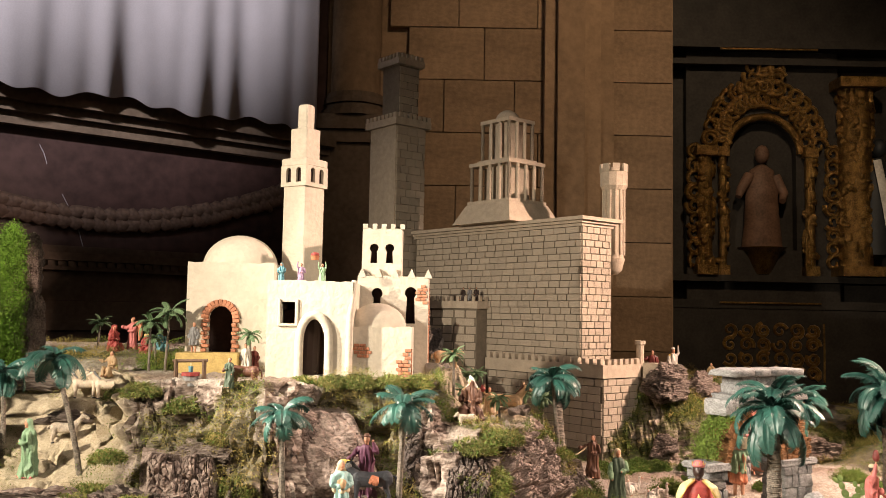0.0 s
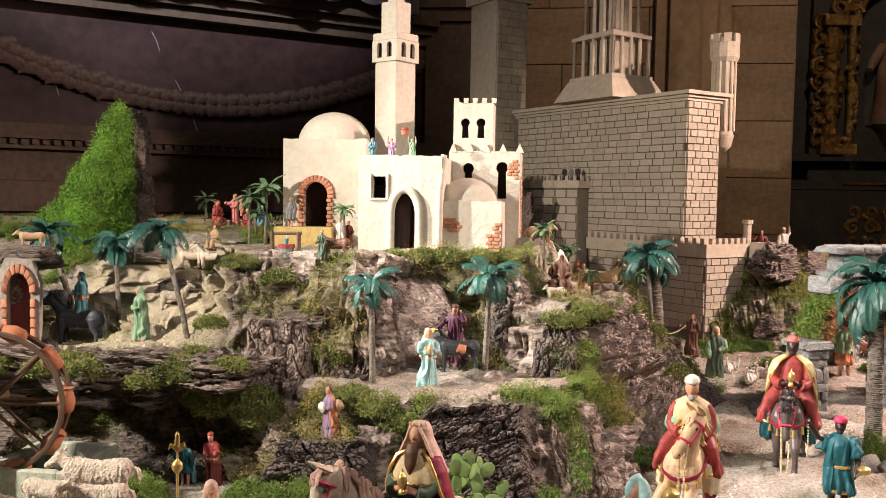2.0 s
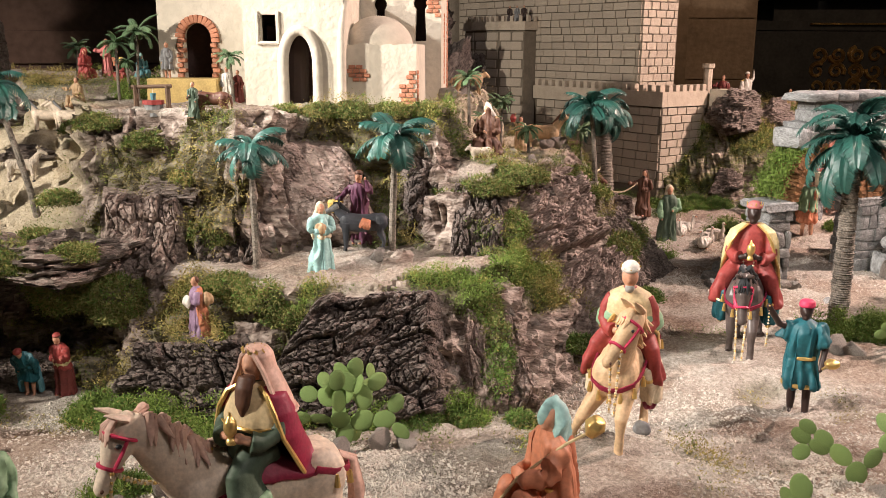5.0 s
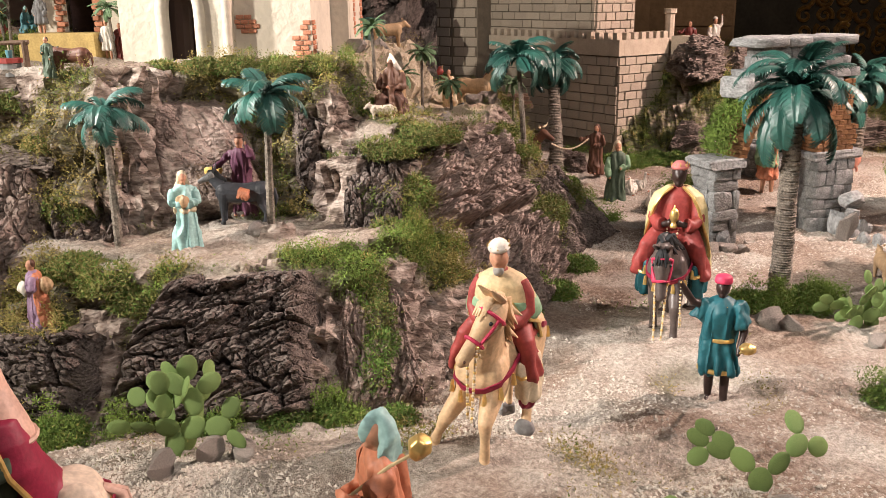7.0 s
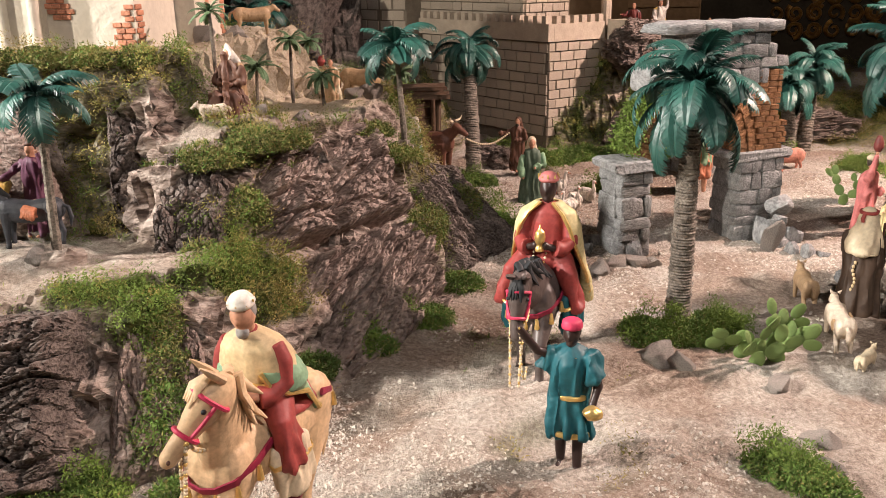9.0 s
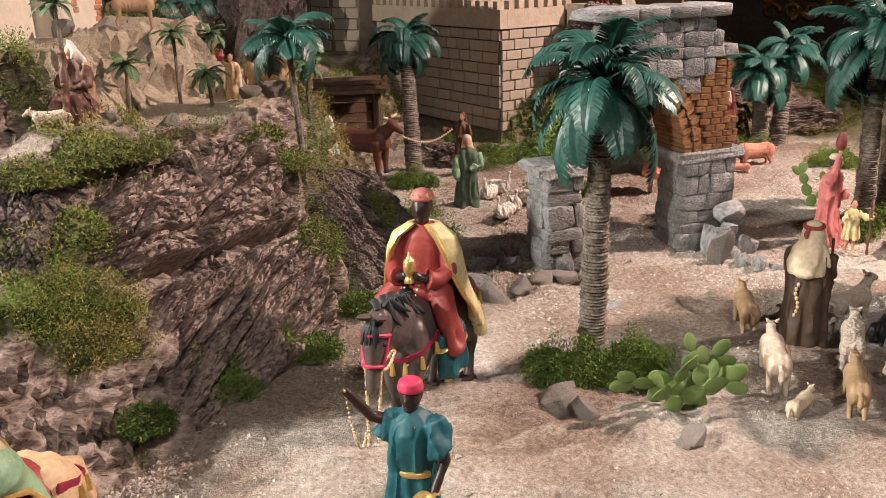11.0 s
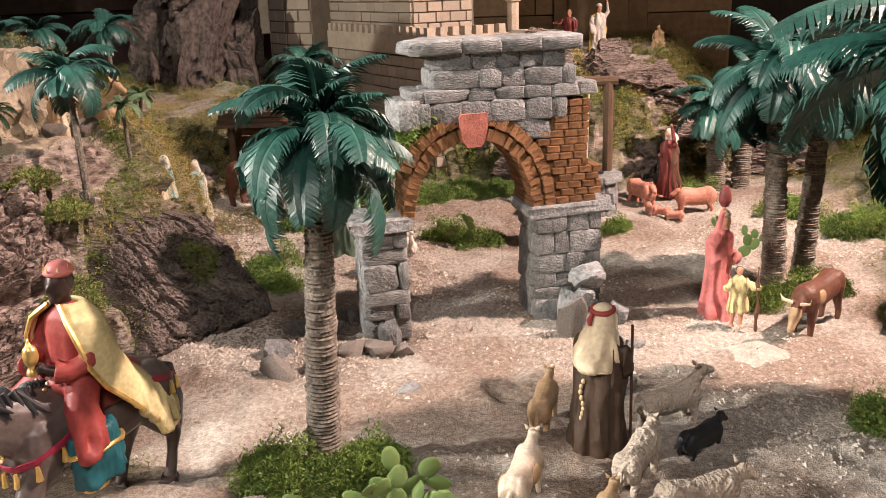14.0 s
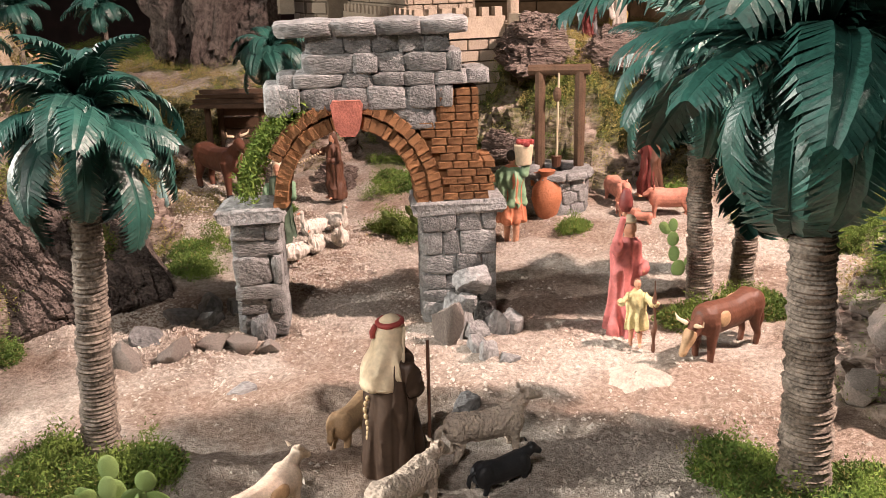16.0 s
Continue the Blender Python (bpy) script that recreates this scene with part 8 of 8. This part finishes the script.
WX, WY = 1.405, 4.30
well2 = thing("stone_well", "round stone well with a dark timber frame and hanging rope", "well", pose(WX, WY, ground(WX, WY)))
for k in range(11):
    a = 2 * math.pi * k / 11
    for r in range(3):
        b = a + (0.28 if r % 2 else 0)
        piece("stone", random.choice(rough_block), well2, pose(0.075 * math.cos(b), 0.075 * math.sin(b), 0.02 + 0.036 * r, 0, 0, math.degrees(b) + 90) @ Matrix.Diagonal((0.045, 0.035, 0.034, 1)))
# dark plug painted as the shade down the shaft
part("shaft_shade", Geo().tube([(0, 0, 0), (0, 0, 0.09)], 0.058, 14), INSIDESHADE, well2)
for k in range(9):
    a = 2 * math.pi * k / 9
    piece("rim_stone", rough_block[1], well2, pose(0.08 * math.cos(a), 0.08 * math.sin(a), 0.118, 0, 0, math.degrees(a) + 90) @ Matrix.Diagonal((0.058, 0.05, 0.018, 1)))
for x in (-0.052, 0.062):
    part("post", Geo().tube([(x, 0.03, 0.1), (x, 0.03, 0.395)], 0.015, 8, 0, 1.0, 0.08), WOOD, well2)
part("crossbeam", Geo().tube([(-0.085, 0.03, 0.395), (0.09, 0.03, 0.40)], 0.015, 8, 0, 1.0, 0.06), WOOD, well2)
part("rope", Geo().tube([(0, 0.02, 0.12), (0.004, 0.02, 0.39)], 0.003, 5), PAINT["cream"], well2)
part("pulley", Geo().ball((0.0, 0.02, 0.33), (0.012, 0.01, 0.022)), WOOD, well2)
part("bucket", Geo().tube([(0, 0.02, 0.125), (0, 0.02, 0.155)], [0.012, 0.016], 10), PAINT["brown"], well2)

JX, JY = 1.402, 4.21
jar = thing("clay_jar", "terracotta amphora with a handle standing on the sand", "jar", pose(JX, JY, ground(JX, JY)))
part("body", Geo().tube([(0, 0, z) for z in (0, 0.02, 0.06, 0.09, 0.112, 0.125, 0.14)], [0.020, 0.032, 0.043, 0.040, 0.024, 0.017, 0.024], 18), CLAY, jar, smooth=True)
part("handle", Geo().tube([(-0.018, 0, 0.132), (-0.042, 0, 0.125), (-0.040, 0, 0.095)], 0.006, 6), CLAY, jar, smooth=True)

wheel = thing("noria", "model wooden water wheel hung with clay pots", "water wheel", pose(-1.255, 1.94, 0.955, 0, 0, 14) @ Matrix.Scale(0.90, 4))
for y in (-0.03, 0.03):
    pts = [(0.19 * math.cos(a), y, 0.19 * math.sin(a)) for a in (2 * math.pi * k / 28 for k in range(29))]
    part("rim", Geo().tube(pts, 0.008, 6), WOOD, wheel, smooth=True)
    for k in range(8):
        a = math.pi * k / 4
        part("spoke", Geo().tube([(0, y, 0), (0.19 * math.cos(a), y, 0.19 * math.sin(a))], 0.005, 6), WOOD, wheel)
part("axle", Geo().tube([(0, -0.09, 0), (0, 0.09, 0)], 0.016, 10), WOOD, wheel)
pot = Geo().tube([(0, 0, z) for z in (-0.032, -0.026, 0, 0.02, 0.03, 0.036)], [0.012, 0.02, 0.025, 0.02, 0.016, 0.02], 12).mesh("clay_pot", [CLAY], True)
for k in range(10):
    a = 2 * math.pi * k / 10
    piece("clay_pot", pot, wheel, pose(0.19 * math.cos(a), 0, 0.19 * math.sin(a), 0, -math.degrees(a), 0))
stand_w = thing("wheel_stand", "brown timber stand of the water wheel", "timber stand", pose(-1.29, 1.86, ground(-1.29, 1.86)))
part("post", Geo().box((-0.02, -0.02, 0), (0.02, 0.02, 0.33), 0, 0.002, 0.003), WOOD, stand_w)
part("crossbeam", Geo().box((-0.12, -0.02, 0.331), (0.03, 0.02, 0.37), 0, 0.002, 0.003), WOOD, stand_w)
trough = thing("water_trough", "green-grey stone trough beneath the water wheel", "trough", pose(-1.165, 2.045, 0.695, 0, 0, 90))
for lo, hi in (((-0.13, -0.11, 0), (0.13, -0.085, 0.105)), ((-0.13, 0.085, 0), (0.13, 0.11, 0.105)), ((0.105, -0.084, 0), (0.13, 0.084, 0.105)), ((-0.13, -0.084, 0), (-0.105, 0.084, 0.105))):
    part("side_wall", Geo().box(lo, hi, 0, 0.002, 0.004), material("trough_stone", (0.42, 0.44, 0.36), 0.85, 0.3, 30, 0.5), trough)
part("water", Geo().box((-0.104, -0.084, 0.02), (0.104, 0.084, 0.07)), material("dark_water", (0.01, 0.03, 0.02), 0.05, 0.2, 30, 0.1), trough)
# the little rock house with a red arch
cell = thing("rock_house", "rock dwelling with a red brick arch over its doorway", "model house", pose(-1.475, 2.40, 1.03, 0, 0, 20) @ Matrix.Diagonal((0.72, 0.85, 1.35, 1)))
g = Geo()
g.panel([(-0.075, -0.04), (0.075, -0.04), (0.08, 0.12), (0.05, 0.17), (-0.05, 0.175), (-0.085, 0.13)], [round_door(-0.045, 0.045, 0.0, 0.145)], -0.03, 0.02)
part("rock_wall", g, BOULDER, cell)
part("doorway", Geo().box((-0.05, 0.022, 0), (0.05, 0.03, 0.15)), PAINT["maroon"], cell)
for k in range(9):
    a = math.pi * (k + 0.5) / 9
    piece("arch_brick", brick, cell, pose(0.053 * math.cos(a), -0.03, 0.10 + 0.053 * math.sin(a), 0, -math.degrees(a), 0) @ Matrix.Diagonal((0.02, 0.02, 0.017, 1)))
for z in (0.012, 0.034, 0.056, 0.078):
    for x in (-0.053, 0.053):
        piece("arch_brick", brick, cell, pose(x, -0.03, z) @ Matrix.Diagonal((0.018, 0.02, 0.019, 1)))
sheep("figurine of a tan sheep on the rock house", -1.50, 2.50, 0.055, -60, "tan", 1.285)
for x, y, z, w, h in ((-1.56, 2.42, 1.10, 0.12, 0.24), (-1.48, 2.47, 1.25, 0.20, 0.08), (-1.62, 2.46, 1.12, 0.12, 0.2)):
    crag(x, y, w, 0.1, h, 10, 0, z)
g = Geo().tube([(0, 0, 0), (0, 0, 0.004), (0, 0, 0.022)], [0.0, 0.02, 0.036], 12)
solid("shallow_bowl", g, PAINT["tan"], "shallow tan bowl on the sandy slope", "bowl", pose(-1.0, 2.42, ground(-1.0, 2.42)))

bpy.data.scenes.remove(KILN)

# ---- moss and gravel ----
rng = np.random.default_rng(7)


def swarm(name, corners, mat, label, category):
    """One mesh of very many separate triangles; corners has the shape (n, 3, 3)."""
    n = len(corners)
    me = bpy.data.meshes.new(name)
    me.vertices.add(3 * n)
    me.vertices.foreach_set("co", corners.astype(np.float32).ravel())
    me.loops.add(3 * n)
    me.loops.foreach_set("vertex_index", np.arange(3 * n, dtype=np.int32))
    me.polygons.add(n)
    me.polygons.foreach_set("loop_start", np.arange(0, 3 * n, 3, dtype=np.int32))
    me.update(calc_edges=True)
    me.materials.append(mat)
    return tagged(new(name, me), label, category, kind="stuff")


def scatter(name, px, py, pz, normals, size, mat, label, category, spread=0.012):
    """Very many small leaflets standing out of the ground at the given places."""
    n = len(px)
    c = np.stack([px, py, pz], 1) + rng.normal(0, spread * 0.5, (n, 3)) + normals * rng.uniform(0, spread * 1.6, (n, 1))
    a = rng.normal(0, 1, (n, 3)) + normals * 0.8
    a /= np.linalg.norm(a, axis=1)[:, None]
    b = np.cross(a, rng.normal(0, 1, (n, 3)))
    b /= np.linalg.norm(b, axis=1)[:, None] + 1e-9
    s = size * rng.uniform(0.5, 1.4, (n, 1))
    return swarm(name, np.stack([c - b * s * 0.27, c + b * s * 0.27, c + a * s * 1.35], 1), mat, label, category)


normal = np.stack([nx / ln, ny / ln, nz / ln], -1)
area = np.gradient(xs)[None, :] * np.gradient(ys)[:, None] * np.sqrt(1 + gx ** 2 + gy ** 2)
hue = fbm(GX * 3 + 40, GY * 3, GZ * 3, 3) + 0.10 * rng.normal(0, 1, GX.shape) + 0.16 * smooth(0.9, 1.2, GX) * smooth(4.5, 4.9, GY)
near = np.where(GY < 4.3, 1.0, 0.3)
bushes = np.zeros_like(GX)
for x, y, r in ((1.03, 2.72, 0.07), (1.12, 2.74, 0.09), (0.97, 2.74, 0.06), (1.93, 3.02, 0.08), (2.06, 2.96, 0.09), (1.13, 2.21, 0.06), (1.09, 2.25, 0.05), (1.83, 3.60, 0.06), (1.93, 3.66, 0.06), (1.06, 4.02, 0.09), (0.98, 4.0, 0.06), (0.56, 4.1, 0.07),
                (-0.36, 1.70, 0.07), (-0.45, 1.66, 0.05), (-0.62, 2.02, 0.10), (-0.5, 1.95, 0.09), (-0.38, 1.95, 0.08), (-0.9, 2.0, 0.08), (-1.0, 2.06, 0.08), (0.10, 2.10, 0.06), (-0.1, 2.04, 0.06), (-0.25, 2.0, 0.06), (0.40, 2.62, 0.06), (0.50, 2.82, 0.06),
                (1.5, 4.1, 0.05), (1.75, 4.45, 0.1), (2.0, 4.3, 0.14), (2.2, 4.1, 0.14), (1.3, 4.55, 0.12), (0.85, 4.35, 0.09), (0.95, 4.5, 0.1), (0.72, 3.55, 0.06), (0.65, 3.72, 0.06)):
    bushes = np.maximum(bushes, smooth(r, r * 0.55, np.hypot(GX - x, GY - y) + 0.03 * (fbm(GX * 20, GY * 20, 0, 2) - 0.5)))
weight = np.maximum(MOSS, bushes) ** 1.7 * area * near
for x, y, r in ((0.70, 2.40, 0.16), (0.52, 2.05, 0.14)):
    weight *= smooth(r * 0.7, r, np.hypot(GX - x, GY - y))
weight[~keep] = 0
prob = (weight / weight.sum()).ravel()
TOTAL = 1250000
pick = rng.choice(prob.size, TOTAL, p=prob)
P = np.stack([PX.ravel()[pick], PY.ravel()[pick], PZ.ravel()[pick]], 1)
NN, HU, BU = normal.reshape(-1, 3)[pick], hue.ravel()[pick], bushes.ravel()[pick]
clump = fbm(P[:, 0] * 30, P[:, 1] * 30, P[:, 2] * 30, 2)
P += NN * (0.022 * smooth(0.45, 0.75, clump) * (1 + 1.3 * BU))[:, None]
P += rng.uniform(-0.006, 0.006, P.shape)
for k, (name, sel, size, label) in enumerate((("green_moss", (HU < 0.47) | (BU > 0.5), 0.0042, "soft green moss growing on rocks and sand"), ("olive_moss", (HU >= 0.47) & (HU < 0.60) & (BU <= 0.5), 0.0042, "olive green moss growing on the crags"),
                                              ("dry_moss", (HU >= 0.60) & (BU <= 0.5), 0.0042, "dry ochre moss growing on the crags"))):
    scatter(name, P[sel, 0], P[sel, 1], P[sel, 2], NN[sel], size, MOSSES[k], label, "moss")

# dense little bushes: round heaps of leaflets
heaps = []
for x, y, r in ((1.00, 2.72, 0.055), (1.09, 2.73, 0.065), (1.135, 2.78, 0.05), (0.975, 2.77, 0.045), (1.93, 3.03, 0.06), (1.98, 2.97, 0.055), (2.07, 2.95, 0.06), (2.10, 3.02, 0.05), (1.13, 2.21, 0.045), (1.09, 2.24, 0.035), (1.16, 2.18, 0.035), (1.81, 3.60, 0.04),
                (1.87, 3.66, 0.04), (1.98, 3.69, 0.05), (1.07, 4.01, 0.06), (1.0, 4.02, 0.045), (1.13, 4.02, 0.05), (0.54, 4.10, 0.05), (0.61, 4.11, 0.05), (-0.36, 1.70, 0.04), (-0.43, 1.68, 0.035), (1.50, 4.13, 0.04), (1.74, 4.45, 0.06), (2.0, 4.3, 0.08), (2.12, 4.12, 0.09),
                (1.28, 4.50, 0.07), (0.9, 4.42, 0.07), (1.0, 4.48, 0.08), (1.1, 4.52, 0.07), (0.82, 4.5, 0.06), (-0.58, 2.0, 0.07), (-0.48, 1.96, 0.055), (-0.66, 2.06, 0.06), (-0.93, 2.05, 0.06), (-1.02, 2.03, 0.05), (-0.36, 1.97, 0.05), (0.08, 2.10, 0.045), (0.20, 2.11, 0.03), (0.0, 2.06, 0.045), (-0.12, 2.03, 0.045),
                (0.42, 2.64, 0.05), (0.52, 2.84, 0.05), (0.58, 3.05, 0.05), (0.34, 2.46, 0.04), (0.66, 3.58, 0.05), (0.60, 3.68, 0.05)):
    heaps.append((x, y, ground(x, y), r, 0.62))
for x, y, z, r, f in ((-0.82, 2.27, 0.93, 0.08, 0.8), (-0.72, 2.30, 0.88, 0.07, 0.8), (-0.90, 2.27, 0.97, 0.06, 0.7), (-0.16, 2.78, 1.265, 0.05, 0.6), (-0.25, 2.765, 1.265, 0.05, 0.6), (-0.34, 2.75, 1.265, 0.045, 0.6), (-0.43, 2.735, 1.265, 0.04, 0.6), (-0.07, 2.82, 1.265, 0.045, 0.6), (-0.37, 2.24, 0.90, 0.07, 0.6), (-0.30, 2.22, 0.87, 0.06, 0.6), (-0.44, 2.26, 0.92, 0.06, 0.6),
                      (0.10, 2.70, 1.08, 0.07, 0.5), (0.17, 2.76, 1.10, 0.07, 0.5), (0.03, 2.72, 1.07, 0.06, 0.5), (0.22, 2.84, 1.09, 0.05, 0.5), (0.12, 2.33, 0.88, 0.035, 1.0), (0.14, 2.28, 0.83, 0.035, 1.0), (0.15, 2.23, 0.79, 0.035, 1.0), (0.14, 2.18, 0.75, 0.035, 1.0), (0.13, 2.53, 0.93, 0.045, 0.8), (0.19, 2.56, 0.87, 0.045, 0.8), (0.17, 2.66, 1.0, 0.045, 0.8),
                      (0.5, 3.02, 0.86, 0.05, 1.0), (0.56, 3.36, 0.82, 0.06, 1.0), (0.43, 3.14, 1.0, 0.04, 0.6), (0.36, 3.14, 1.06, 0.05, 0.5), (-0.62, 2.56, 1.12, 0.07, 0.6), (-0.55, 2.48, 1.0, 0.06, 0.7), (-0.75, 2.60, 1.2, 0.06, 0.5), (-0.88, 2.62, 1.24, 0.06, 0.5), (-0.98, 2.72, 1.22, 0.05, 0.5), (-0.9, 2.42, 1.08, 0.045, 0.6)):
    heaps.append((x, y, z, r, f))
# moss on the jutting shelf
for x, y in ((-1.5, 2.24), (-1.42, 2.17), (-1.33, 2.26), (-1.26, 2.15), (-1.19, 2.22), (-1.10, 2.14), (-1.03, 2.20), (-0.96, 2.12), (-0.92, 2.20), (-0.86, 2.17), (-0.80, 2.25), (-0.76, 2.20), (-1.14, 2.32), (-0.9, 2.32), (-1.3, 2.36)):
    heaps.append((x, y, 0.985 + 0.02 * math.sin(x * 40), 0.06 + 0.012 * math.sin(y * 90 + x * 30), 0.5))
bp, bn2, lush = [], [], []
for i, (x, y, z, r, f) in enumerate(heaps):
    k = int(7200 * (r / 0.06) ** 2)
    d = rng.normal(0, 1, (k, 3))
    d[:, 2] = np.abs(d[:, 2]) if f < 0.7 else d[:, 2]
    d /= np.linalg.norm(d, axis=1)[:, None]
    q = 0.62 + 0.7 * (fbm(d[:, 0] * 3 + x * 40, d[:, 1] * 3 + y * 40, d[:, 2] * 3, 3))
    bp.append(np.array([x, y, z]) + d * (r * q * rng.uniform(0.70, 1.0, k))[:, None] * np.array([1, 1, f]))
    bn2.append(d)
    lush.append(rng.uniform(0, 1, k) < (0.85 if z < 0.8 else 0.35))
bp, bn2, lush = np.concatenate(bp), np.concatenate(bn2), np.concatenate(lush)
for name, sel, mat, label in (("green_bushes", lush, material("bush_leaf", (0.115, 0.195, 0.042), 0.9, 0.55, 10, 0, 8), "small dense green moss bushes on sand and rocks"),
                              ("olive_bushes", ~lush, material("olive_leaf", (0.24, 0.235, 0.08), 0.9, 0.55, 10, 0, 8), "small dense olive moss bushes on the crags")):
    scatter(name, bp[sel, 0], bp[sel, 1], bp[sel, 2], bn2[sel], 0.0052, mat, label, "bush", 0.006)

# bright moss on the tall rock, and the grassy tuft on the ruined arch
n = 190000
mx, mz = rng.uniform(-1.83, -1.44, n), rng.uniform(1.10, 1.77, n)
sel = inside(mx + 0.03 * (fbm(mx * 30, mz * 30, 1, 2) - 0.5), mz, ROCKLINE) > -0.012
mx, mz = mx[sel], mz[sel]
deep = np.clip(inside(mx, mz, ROCKLINE), 0, 0.12)
my = 3.06 - 0.9 * deep * (1.6 - 5 * deep) - 0.05 * (fbm(mx * 9, mz * 9, 0, 3) - 0.3) - 0.02 * fbm(mx * 40, mz * 40, 3, 2)
scatter("bright_moss", mx, my, mz, np.tile(np.array([[-0.1, -0.85, 0.4]]), (len(mx), 1)), 0.0058, HEDGE, "bright green moss on the tall upright rock", "moss", 0.02)
n = 4500
a = rng.uniform(1.9, 3.1, n)
loc = np.stack([CX + (R0 + 0.07 + rng.uniform(-0.01, 0.018, n)) * np.cos(a), rng.uniform(-0.06, 0.06, n), CZ + (R0 + 0.07 + rng.uniform(-0.01, 0.018, n)) * np.sin(a)], 1)
wp = np.array([tuple(ARCH @ Vector(p)) for p in loc])
scatter("arch_moss", wp[:, 0], wp[:, 1], wp[:, 2], np.tile(np.array([[-0.4, -0.4, 0.8]]), (n, 1)), 0.008, MOSSES[0], "green moss tuft growing on the brick arch", "moss", 0.012)

# gravel: small angular stones strewn over the sand
w = (1 - STEEP) * (1 - MOSS) * np.clip(fbm(GX * 4, GY * 4, 8.8, 4) - 0.37, 0, 1) ** 1.8 * (0.3 + 0.7 * smooth(1.15, 0.75, GX)) * area * (GY < 4.4) * (GZ < 0.83)
w[~keep] = 0
pick = rng.choice(w.size, 200000, p=(w / w.sum()).ravel())
c = np.stack([PX.ravel()[pick], PY.ravel()[pick], PZ.ravel()[pick]], 1) + rng.uniform(-0.006, 0.006, (200000, 3)) * np.array([1, 1, 0.1])
s = (0.0015 + 0.0056 * rng.uniform(0, 1, (200000, 1)) ** 3)
tetra = np.array([(1, 0, -0.3), (-0.5, 0.87, -0.3), (-0.5, -0.87, -0.3), (0, 0, 0.5)])
corner = c[:, None, :] + s[:, :, None] * tetra[None] * rng.uniform(0.6, 1.3, (200000, 4, 1))
turned = rng.uniform(0, 6.28, 200000)
off = corner - c[:, None, :]
cs, sn = np.cos(turned)[:, None], np.sin(turned)[:, None]
corner = c[:, None, :] + np.stack([off[..., 0] * cs - off[..., 1] * sn, off[..., 0] * sn + off[..., 1] * cs, off[..., 2]], -1)
m = 5000
a, q = rng.uniform(0, 6.28, m), np.sqrt(rng.uniform(0, 1, m)) * 0.075
hx, hy = 1.765 + q * np.cos(a), 3.30 + 0.8 * q * np.sin(a)
hz = np.array([ground(1.765, 3.30)]) + 0.035 * (1 - q / 0.075)
corner = np.concatenate([corner, np.stack([hx, hy, hz], 1)[:, None, :] + 0.0035 * tetra[None] * rng.uniform(0.5, 1.4, (m, 4, 1))])
swarm("gravel", np.concatenate([corner[:, t] for t in ([0, 1, 3], [1, 2, 3], [2, 0, 3])]), GRAVEL, "pale gravel strewn over the sand", "gravel")
